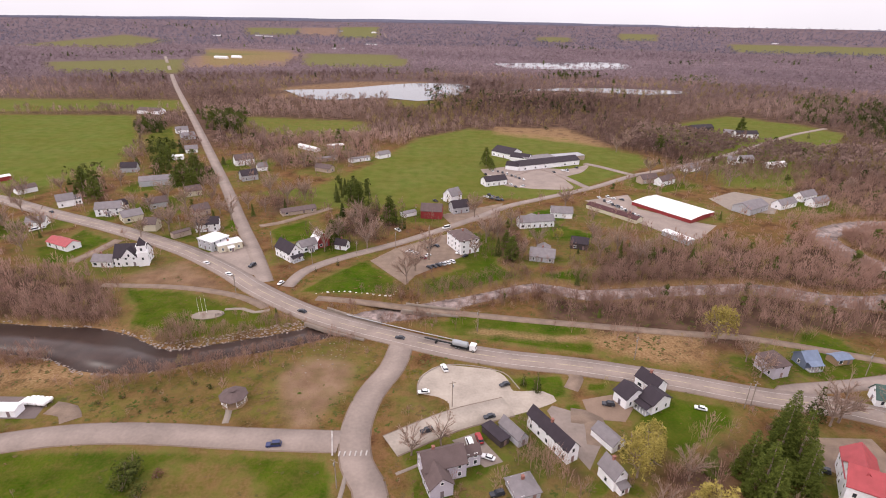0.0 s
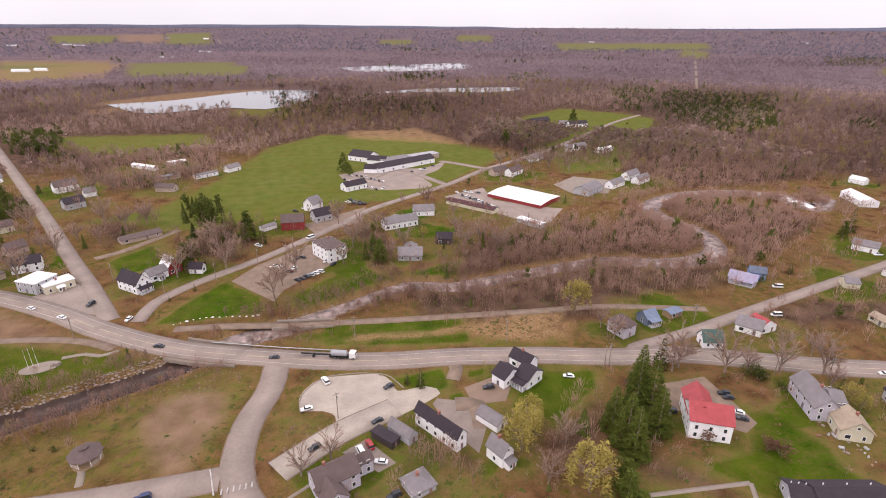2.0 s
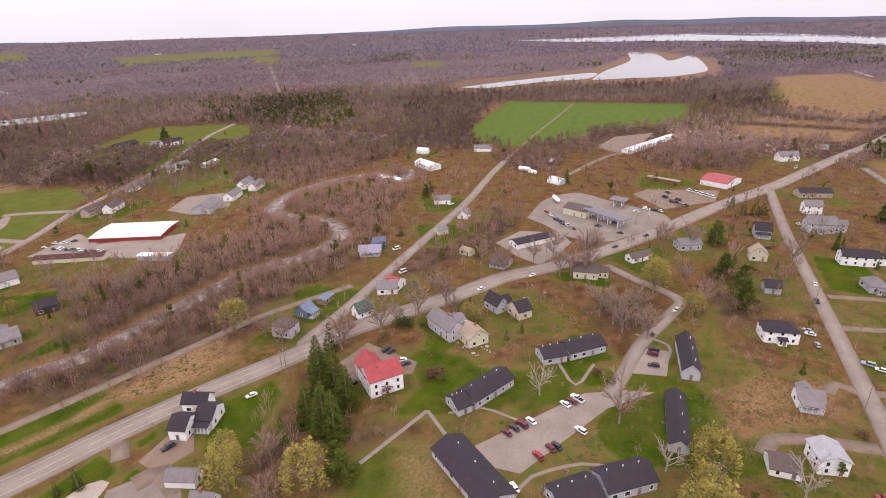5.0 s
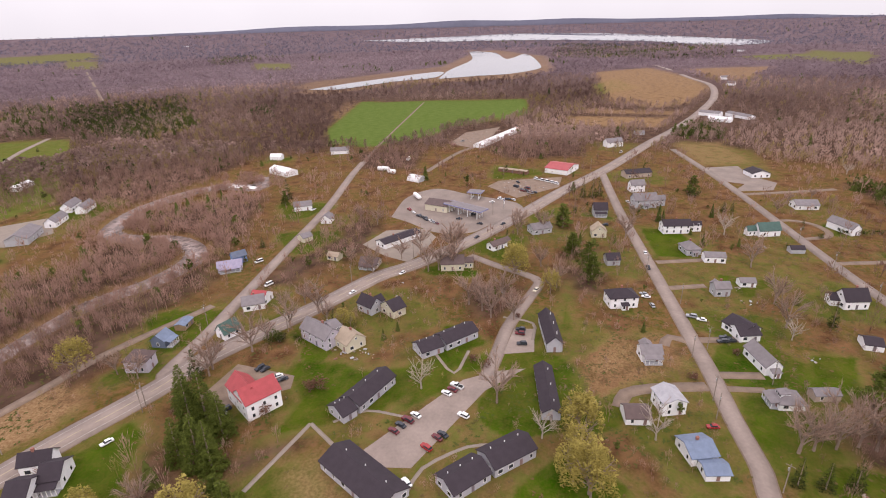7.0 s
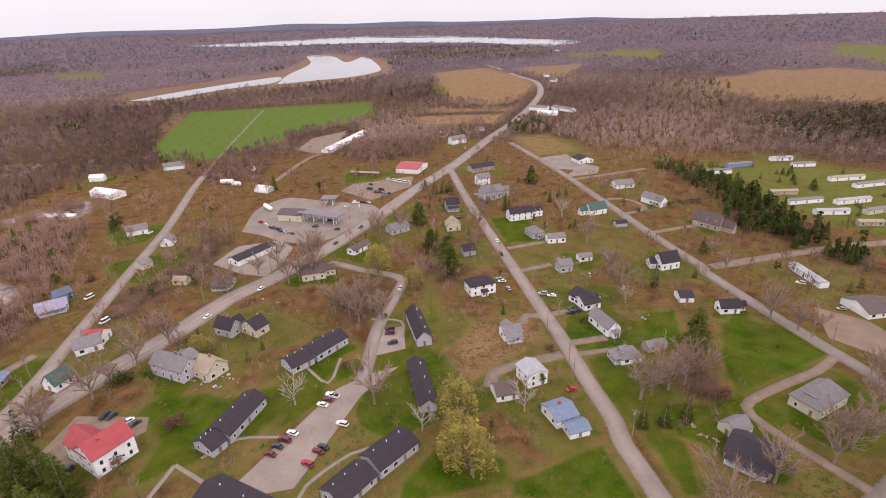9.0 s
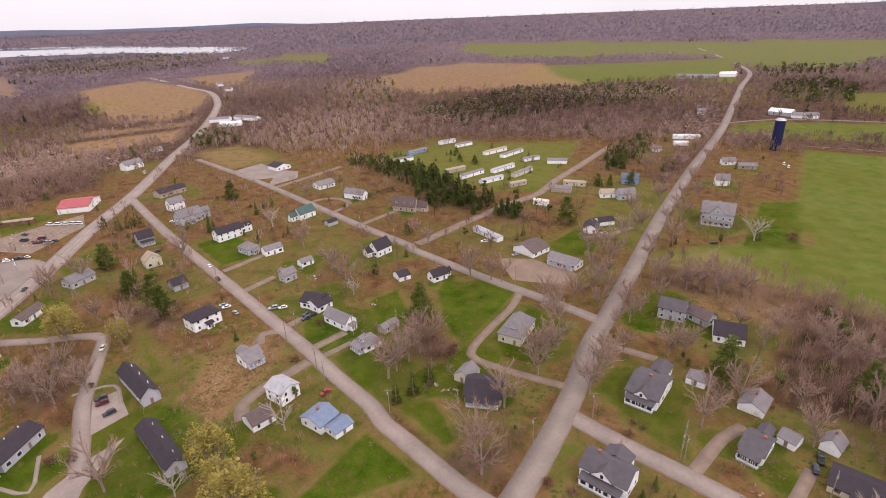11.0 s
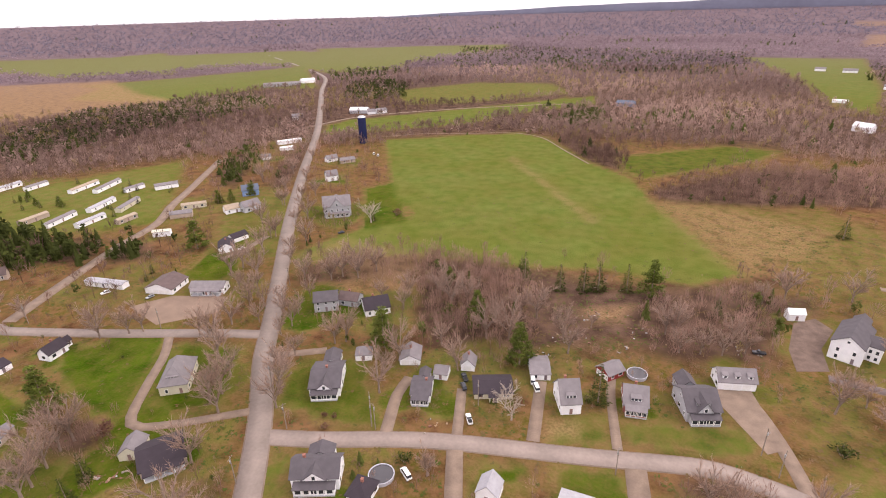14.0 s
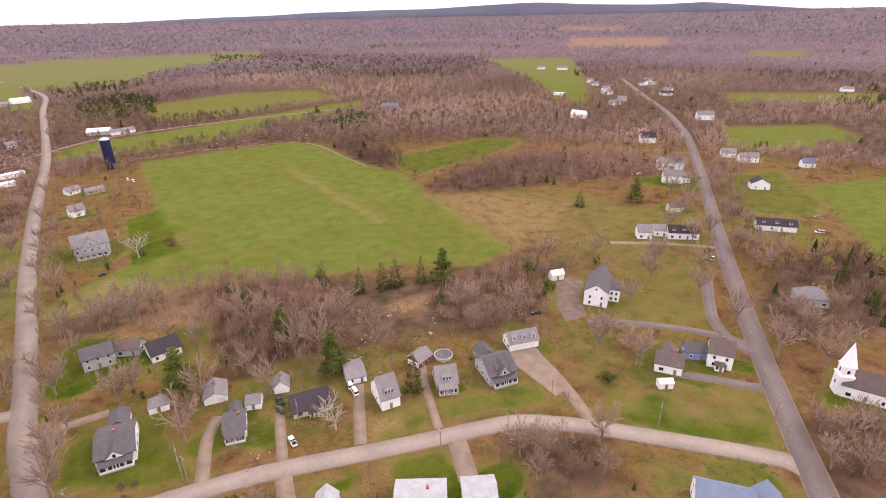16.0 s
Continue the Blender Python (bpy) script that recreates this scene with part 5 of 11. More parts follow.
def clear_of(x, y, house_gap=9, road_gap=4):
    ok = np.ones(len(x), bool)
    for hx, hy, turn, L, D in HOUSES:
        u = (x - hx) * math.cos(turn) + (y - hy) * math.sin(turn)
        w = (y - hy) * math.cos(turn) - (x - hx) * math.sin(turn)
        ok &= (np.abs(u) > L / 2 + house_gap) | (np.abs(w) > D / 2 + house_gap)
    for loop in YARDS:
        ok &= cover(loop, x, y, 0.5) < 0.5
    for line, width in PAVED:
        l = line[::3] if len(line) > 12 else line
        lo, hi = l[:, :2].min(0) - 25, l[:, :2].max(0) + 25
        m = ok & (x > lo[0]) & (x < hi[0]) & (y > lo[1]) & (y < hi[1])
        if m.any():
            ok[m] = edge_distance(l, x[m], y[m]) > width / 2 + road_gap
    return ok


def grow_woods():
    rng = np.random.default_rng(11)
    prng = random.Random(4)
    # far country: everywhere outside the fields, waters, roads and yards
    n = 98000
    r = 520 * (4880 / 520) ** rng.random(n) ** 0.92
    a = np.radians(rng.uniform(-232, 54, n))
    x, y = -np.sin(a) * r, np.cos(a) * r
    ok = np.ones(n, bool)
    for kind, value, soft, poly in COVER:
        if kind != "litter":
            ok &= cover(poly, x, y, 2.0) < 0.5
    for nm, poly in WATERS:
        ok &= cover(poly, x, y, 3.0) < 0.5
    ok &= river_dip(x, y) > -0.4
    x, y, r = x[ok], y[ok], r[ok]
    ok = clear_of(x, y, 11, 6)
    x, y, r = x[ok], y[ok], r[ok]
    patch = np.sin(x * 0.0041 + 2 * np.sin(y * 0.0023)) + np.sin(y * 0.0052 + 1.7 * np.sin(x * 0.0031 + 1))
    stand = np.sin(x * 0.0107 + 2.3 * np.sin(y * 0.0051 + 0.6)) * np.sin(y * 0.0089 + 1.9 * np.sin(x * 0.0047 + 2.0))
    con = rng.random(len(x)) < np.clip(0.03 + 0.35 * (patch - 1.0) + 0.9 * (stand - 0.62), 0.004, 0.8)
    size = np.clip(1.0 + (r - 520) / 3600, 1.0, 1.8)
    allp = np.c_[x, y, size]
    near = r < 1250
    tone = lambda rg, p: np.clip(0.42 + 0.3 * np.sin(p[:, 0] * 0.011 + 2 * np.sin(p[:, 1] * 0.004)) * np.sin(p[:, 1] * 0.013 + 1) + 0.16 * np.sin(p[:, 0] * 0.0037 + p[:, 1] * 0.0052) + rg.normal(0, 0.12, len(p)), 0, 1)
    far_tone = lambda rg, p: np.clip(0.4 + 0.3 * np.sin(p[:, 0] * 0.0021 + 2 * np.sin(p[:, 1] * 0.0017)) * np.sin(p[:, 1] * 0.0046 + 1) + 0.16 * np.sin(p[:, 0] * 0.007 + p[:, 1] * 0.009) + rg.normal(0, 0.05, len(p)), 0, 1)
    mid_t = [twig_tree(prng, 21, prng.uniform(8.5, 12), prng.uniform(3.0, 4.2), 0.34) for _ in range(10)]
    far_t = [twig_tree(prng, 9, prng.uniform(7, 9.5), prng.uniform(4.6, 6.2), 1.3) for _ in range(8)]
    con_m = [spire_tree(prng, 5, prng.uniform(8, 12), prng.uniform(2.4, 3.4)) for _ in range(3)] + [round_pine(prng, 30, prng.uniform(9, 12), prng.uniform(2.4, 3.4)) for _ in range(4)]
    con_f = [spire_tree(prng, 3, prng.uniform(6.5, 9), prng.uniform(2.6, 3.6)) for _ in range(2)] + [round_pine(prng, 12, prng.uniform(7, 9), prng.uniform(2.6, 3.6)) for _ in range(3)]
    bud = (rng.random(len(x)) < np.clip(0.1 + 0.3 * (np.sin(x * 0.009 + 1) * np.sin(y * 0.011)), 0.03, 0.4)) & ~con
    scatter("budding_woods", allp[near & bud], mid_t, M["buds"], "pale yellow-green budding trees among the bare woods", tone, seed=21)
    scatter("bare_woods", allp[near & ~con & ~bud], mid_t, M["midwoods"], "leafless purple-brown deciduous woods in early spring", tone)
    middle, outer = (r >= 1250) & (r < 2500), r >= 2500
    scatter("distant_woods", allp[middle & ~con], far_t, M["farwoods"], "distant leafless brown woods, tinted mauve for haze", far_tone, seed=6)
    scatter("distant_woods", allp[outer & ~con], far_t, M["outerwoods"], "leafless woods reaching to the horizon, tinted mauve-grey for haze", far_tone, seed=16)
    scatter("conifer_woods", allp[near & con], con_m, M["needles"], "dark green conifers scattered through the bare woods", tone, seed=7)
    scatter("distant_conifers", allp[~near & con], con_f, M["needles"], "distant dark green conifers among bare woods", tone, seed=8)
    # groves inside the town
    pts_b, pts_c = [], []
    for density, share, poly in WOODS:
        p = np.array(poly)
        lo, hi = p.min(0), p.max(0)
        k = int((hi[0] - lo[0]) * (hi[1] - lo[1]) / 1e4 * density * (0.8 if share > 0.4 else 1.7))
        k = min(k, 9000)
        x, y = rng.uniform(lo[0], hi[0], k), rng.uniform(lo[1], hi[1], k)
        ok = (cover(poly, x, y, 9.0) > rng.random(k)) & (river_dip(x, y) > -1.1)
        x, y = x[ok], y[ok]
        ok = clear_of(x, y, 2.0, 2.0)
        x, y = x[ok], y[ok]
        c = rng.random(len(x)) < share
        pts_b.append(np.c_[x, y, np.full(len(x), 1.0)][~c])
        pts_c.append(np.c_[x, y, np.full(len(x), 0.85)][c])
    # brush crowding the stream
    for q, nx in zip(STREAM[:-1], STREAM[1:]):
        if q[2] < 17:
            k = 52
            along, side = rng.random(k), rng.choice((-1.0, 1.0), k) * (q[2] / 2 + 2.8 + np.abs(rng.normal(0, 7.0, k)))
            d = (nx[:2] - q[:2]) / (np.linalg.norm(nx[:2] - q[:2]) + 1e-6)
            x, y = q[0] + (nx[0] - q[0]) * along - d[1] * side, q[1] + (nx[1] - q[1]) * along + d[0] * side
            ok = clear_of(x, y, 2.0, 2.0)
            pts_b.append(np.c_[x, y, rng.uniform(0.35, 0.85, k)][ok])
    k = 16500
    rr, aa = 95 + 480 * rng.random(k) ** 0.8, np.radians(rng.uniform(-225, 50, k))
    x, y = -np.sin(aa) * rr, np.cos(aa) * rr
    lawn = np.zeros(k)
    for kind, value, soft, poly in COVER:
        lawn = np.maximum(lawn, cover(poly, x, y, 3.0))
    ok = ((lawn < 0.3) | ((rng.random(k) < 0.05) & (rr < 260))) & (river_dip(x, y) > -0.2)
    x, y = x[ok], y[ok]
    ok = clear_of(x, y, 1.0, 2.5)
    x, y = x[ok], y[ok]
    c = rng.random(len(x)) < 0.04
    sz = np.where((rng.random(len(x)) < 0.3) & (np.hypot(x, y) > 240), rng.uniform(0.9, 1.35, len(x)), rng.uniform(0.25, 0.7, len(x)))
    pts_b.append(np.c_[x, y, sz][~c])
    pts_c.append(np.c_[x, y, sz * 0.7][c])
    k = 42000
    rr, aa = 92 + 260 * rng.random(k) ** 0.75, np.radians(rng.uniform(-228, 52, k))
    x, y = -np.sin(aa) * rr, np.cos(aa) * rr
    mown = np.zeros(k)
    for kind, value, soft, poly in COVER:
        if (kind == "lawn" and value > 0.7) or kind == "dirt":
            mown = np.maximum(mown, cover(poly, x, y, 3.0))
    ok = ((mown < 0.3) | (rng.random(k) < 0.12)) & (river_dip(x, y) > -1.2)
    x, y = x[ok], y[ok]
    ok = clear_of(x, y, 0.3, 0.6)
    x, y = x[ok], y[ok]
    blades = []
    for _ in range(6):
        tri = []
        for _k in range(4):
            cx, cy, a = prng.uniform(-0.5, 0.5), prng.uniform(-0.5, 0.5), prng.uniform(0, 6.28)
            tri.append([(cx + math.cos(a + q) * prng.uniform(0.25, 0.6), cy + math.sin(a + q) * prng.uniform(0.25, 0.6), prng.uniform(0.02, 0.16)) for q in (0, 2.1, 4.2)])
        blades.append(np.array(tri).reshape(-1, 3))
    tuft_tone = lambda rg, p: np.clip(0.4 + 0.5 * np.sin(p[:, 0] * 0.09 + 2 * np.sin(p[:, 1] * 0.05)) * np.sin(p[:, 1] * 0.08) + rg.normal(0, 0.25, len(p)), 0, 1)
    tufts = scatter("grass_tufts", np.c_[x, y, np.ones(len(x))], blades, M["tufts"], "tufts of dry and green grass in the rough ground", tuft_tone, 0.4, 1.3, 12)
    tagged(tufts, category="grass")
    near_t = [twig_tree(prng, 56, prng.uniform(8, 11), prng.uniform(2.6, 3.8), 0.075) for _ in range(10)]
    town_t = [twig_tree(prng, 28, prng.uniform(8.5, 12), prng.uniform(2.8, 4.0), 0.17) for _ in range(10)]
    con_n = [spire_tree(prng, 9, prng.uniform(10, 14), prng.uniform(2.3, 3.2)) for _ in range(3)] + [round_pine(prng, 46, prng.uniform(9, 13), prng.uniform(2.6, 3.6)) for _ in range(5)]
    pts_b = np.vstack(pts_b)
    bud = rng.random(len(pts_b)) < 0.07
    close = np.hypot(pts_b[:, 0], pts_b[:, 1]) < 270
    scatter("budding_brush", pts_b[bud], near_t, M["buds"], "pale yellow-green budding saplings and bushes", tone, 0.5, 1.1, 22)
    scatter("bare_grove", pts_b[~bud & close], near_t, M["woods"], "leafless brown brush and saplings along the river and gardens", tone, 0.55, 1.25, 9)
    beyond = np.hypot(pts_b[:, 0], pts_b[:, 1]) > 560
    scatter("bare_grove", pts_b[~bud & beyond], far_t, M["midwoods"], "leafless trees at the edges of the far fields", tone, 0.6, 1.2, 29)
    scatter("bare_grove", pts_b[~bud & ~close & ~beyond], town_t, M["woods"], "leafless brown trees between the houses and fields", tone, 0.55, 1.25, 19)
    pts_c = np.vstack(pts_c)
    away = np.hypot(pts_c[:, 0], pts_c[:, 1]) > 430
    scatter("conifer_grove", pts_c[~away], con_n, M["needles"], "dense dark green pine and spruce stands", tone, 0.6, 1.15, 10)
    scatter("conifer_grove", pts_c[away], con_f, M["needles"], "dark green pine and spruce stands beyond the town", tone, 0.8, 1.4, 20)


# ---- trees of the gardens ----


def bare_tree_meshes(seed, bark, twig_mat, droop=0.0, dense=1.0):
    """Trunk with limbs, and a crown of fine twigs, for a leafless tree 10 m high."""
    rng = random.Random(seed)
    bm = bmesh.new()
    twigs = []

    def grow(p, d, length, r, level):
        q = p + d * length
        prism(bm, p, q, r, r * 0.55, 5 if level == 0 else 3)
        if level >= 2:
            for k in range(int(15 * dense)):
                s = p + d * length * rng.uniform(0.15, 1.0)
                e = (d + Vector((rng.gauss(0, 0.5), rng.gauss(0, 0.5), rng.gauss(0.25, 0.4) - droop))).normalized()
                w = e.cross(Vector((rng.gauss(0, 1), rng.gauss(0, 1), 0.7))).normalized() * 0.035
                twigs.append((s - w, s + w, s + e * rng.uniform(0.6, 1.5)))
            return
        n = 6
        for i in range(n):
            t = rng.uniform(0.25, 1.0) if level else 0.45 + 0.55 * i / n
            a = rng.uniform(0, 6.283) if level else 6.283 * i * 0.4 + rng.uniform(-0.4, 0.4)
            side = Vector((math.cos(a), math.sin(a), 0))
            lean = rng.uniform(0.4, 0.8) if level == 0 else rng.uniform(0.5, 1.0)
            nd = (d + side * lean).normalized()
            nd.z = max(nd.z, 0.15)
            grow(p + d * length * t, nd, (4.2 if level == 0 else 2.3) * rng.uniform(0.75, 1.15), r * (0.5 if level else 0.55), level + 1)

    grow(Vector((0, 0, -0.2)), Vector((rng.uniform(-0.06, 0.06), rng.uniform(-0.06, 0.06), 1)).normalized(), 3.4, 0.24, 0)
    trunk = mesh_of(bm, "trunk", bark)
    v = np.array([[list(c) for c in t] for t in twigs]).reshape(-1, 3)
    tone = np.repeat(np.random.default_rng(seed).uniform(0, 0.8, len(twigs)), 3)
    return trunk, raw_mesh("crown", v, np.arange(len(v)).reshape(-1, 3), twig_mat, {"tone": tone})


def clump_mesh(seed, centres, leaf, count, material, squash=0.6):
    """A crown of many small ragged leaf blades about the given clump centres (x, y, z, radius)."""
    rng = np.random.default_rng(seed)
    vs, ts = [], []
    for cx, cy, cz, r in centres:
        n = max(6, int(count * r * r))
        d = rng.normal(size=(n, 3))
        d /= np.linalg.norm(d, axis=1)[:, None]
        d[:, 2] *= squash
        c = np.array([cx, cy, cz]) + d * r * rng.uniform(0.45, 1.05, (n, 1))
        k = rng.normal(size=(n, 3, 3)) * leaf * np.array([1, 1, 0.55])
        vs.append((c[:, None, :] + k).reshape(-1, 3))
        # top light painted into the tone: upper blades lighter, undersides darker, plus random spread
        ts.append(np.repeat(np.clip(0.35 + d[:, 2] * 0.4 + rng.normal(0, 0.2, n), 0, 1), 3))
    v = np.vstack(vs)
    return raw_mesh("crown", v, np.arange(len(v)).reshape(-1, 3), material, {"tone": np.concatenate(ts)})


def conifer_meshes(seed, kind):
    rng = random.Random(seed)
    bm = bmesh.new()
    prism(bm, (0, 0, -0.2), (0, 0, 9.4), 0.22, 0.03, 6)
    trunk = mesh_of(bm, "trunk", M["bark"])
    centres = []
    if kind == "spruce":
        for t in range(13):
            f = t / 13
            r = 2.1 * (1 - f) ** 0.85 + 0.12
            n = max(3, int(8 * (1 - f) + 2))
            for i in range(n):
                a = 6.283 * i / n + rng.uniform(-0.3, 0.3)
                q = r * rng.uniform(0.5, 1.0)
                centres.append((math.cos(a) * q, math.sin(a) * q, 0.7 + 9.0 * f - q * 0.25, 0.28 + 0.42 * (1 - f)))
    elif kind == "tall":
        for t in range(22):
            f = t / 22
            r = 2.35 * (1 - f) ** 0.8 + 0.12
            n = max(3, int(11 * (1 - f) + 3))
            for i in range(n):
                a = 6.283 * i / n + rng.uniform(-0.3, 0.3)
                q = r * rng.uniform(0.55, 1.05)
                centres.append((math.cos(a) * q, math.sin(a) * q, 0.5 + 9.2 * f - q * 0.18, 0.24 + 0.3 * (1 - f)))
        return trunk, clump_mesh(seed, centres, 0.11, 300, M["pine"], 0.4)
    else:
        for t in range(11):
            f = t / 11
            r = 3.1 * (1 - f ** 1.15) + 0.3
            n = max(3, int(9 * (1 - f) + 3))
            for i in range(n):
                a = 6.283 * i / n + rng.uniform(-0.5, 0.5)
                q = r * rng.uniform(0.35, 1.05)
                centres.append((math.cos(a) * q, math.sin(a) * q, 1.5 + 8.2 * f + rng.uniform(-0.4, 0.5), rng.uniform(0.5, 0.95)))
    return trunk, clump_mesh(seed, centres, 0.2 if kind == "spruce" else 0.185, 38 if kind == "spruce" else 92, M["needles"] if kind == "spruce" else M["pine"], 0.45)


def tree_thing(name, meshes, label):
    t = new(name)
    shared("trunk", meshes[0], t, Matrix())
    shared("crown", meshes[1], t, Matrix())
    t.location = (0, 0, -60)
    return tagged(t, label, "tree" if "shrub" not in name else "shrub", "trees and shrubs of the town")


def shrub_meshes(seed, material, leaf=0.13):
    rng = random.Random(seed)
    bm = bmesh.new()
    for i in range(7):
        a = rng.uniform(0, 6.28)
        prism(bm, (0.1 * math.cos(a), 0.1 * math.sin(a), -0.1), (math.cos(a) * 0.7, math.sin(a) * 0.7, rng.uniform(0.8, 1.5)), 0.05, 0.015, 3)
    stems = mesh_of(bm, "stems", M["bark"])
    cs = [(rng.uniform(-0.8, 0.8), rng.uniform(-0.8, 0.8), rng.uniform(0.5, 1.4), rng.uniform(0.45, 0.75)) for _ in range(11)]
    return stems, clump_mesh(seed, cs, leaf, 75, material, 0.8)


def willow_meshes(seed):
    rng = random.Random(seed)
    trunk, _ = bare_tree_meshes(seed + 50, M["bark"], M["willow"])
    cs = []
    for i in range(34):
        a, q = rng.uniform(0, 6.283), 3.3 * math.sqrt(rng.random())
        top = 9.2 - 0.32 * q * q + rng.uniform(-0.6, 0.3)
        for k in range(3):
            cs.append((math.cos(a) * q * (1 + 0.06 * k), math.sin(a) * q * (1 + 0.06 * k), max(1.2, top - k * 1.25), rng.uniform(0.5, 0.8)))
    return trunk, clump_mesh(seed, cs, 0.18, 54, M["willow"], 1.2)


KINDS = {
    "b": [tree_thing("bare_tree", bare_tree_meshes(s, M["bark"], M["twigs"], dense=1.6), "tall leafless grey-brown tree with fine spreading twigs") for s in range(5)],
    "B": [tree_thing("birch_tree", bare_tree_meshes(s + 20, M["birch"], M["palewigs"], dense=0.6), "leafless birch tree with pale whitish limbs") for s in range(3)],
    "s": [tree_thing("spruce_tree", conifer_meshes(s + 40, "spruce"), "dark green pointed spruce tree") for s in range(4)],
    "p": [tree_thing("pine_tree", conifer_meshes(s + 60, "pine"), "broad dark green pine tree with ragged crown") for s in range(4)],
    "P": [tree_thing("pine_tree", conifer_meshes(s + 70, "tall"), "tall conical yellow-green pine tree with layered boughs") for s in range(3)],
    "w": [tree_thing("willow_tree", willow_meshes(s + 80), "yellow-green budding willow tree with hanging twigs") for s in range(2)],
    "r": [tree_thing("red_shrub", shrub_meshes(s + 90, M["shrub"]), "leafless reddish-brown garden shrub") for s in range(3)],
    "g": [tree_thing("green_shrub", shrub_meshes(s + 95, M["needles"]), "rounded dark green evergreen shrub") for s in range(3)],
}
USED = set()


def plant(kind, x, y, size):
    """A tree or shrub of that height; shrubs are 2 m and trees 10 m as modelled."""
    rng = random.Random(int(x * 31 + y * 17))
    proto = rng.choice(KINDS[kind])
    s = size / {"r": 1.9, "g": 1.9, "b": 7.0, "B": 7.6, "w": 8.0, "p": 9.0}.get(kind, 9.6)
    m = pose(x, y, float(height(x, y)[0]), 0, 0, rng.uniform(0, 360))
    if proto.name not in USED:
        USED.add(proto.name)
        t = proto
        t.matrix_basis = m
    else:
        t = copy_thing(proto, m)
    t.scale = (s * rng.uniform(0.85, 1.1), s * rng.uniform(0.85, 1.1), s)
    return t


# ---- vehicles ----
CAR_COLORS = {"white": (0.75, 0.75, 0.74), "dark": (0.03, 0.032, 0.04), "red": (0.3, 0.02, 0.02), "dkred": (0.12, 0.015, 0.02), "grey": (0.3, 0.31, 0.32), "navy": (0.02, 0.03, 0.1), "cream": (0.6, 0.53, 0.4)}
for k, c in CAR_COLORS.items():
    M["car_" + k] = mat(k + "_car_paint", c, 0.25, 0.06, 1.0, spec=0.6)


def loft(bm, sections):
    """Joins cross sections (lists of points) into a closed skin."""
    rows = [[bm.verts.new(p) for p in s] for s in sections]
    n = len(rows[0])
    for a, b in zip(rows, rows[1:]):
        for i in range(n):
            j = (i + 1) % n
            bm.faces.new((a[i], a[j], b[j], b[i]))
    bm.faces.new(rows[0][::-1])
    bm.faces.new(rows[-1])


def wheel_meshes():
    bm = bmesh.new()
    prism(bm, (-0.11, 0, 0), (0.11, 0, 0), 0.33, 0.33, 12)
    a = mesh_of(bm, "wheel", M["tyre"])
    bm = bmesh.new()
    prism(bm, (-0.12, 0, 0), (0.12, 0, 0), 0.19, 0.19, 8)
    return a, mesh_of(bm, "rim", M["steel"])


WHEEL, RIM = wheel_meshes()
CAR_PROTO = {}


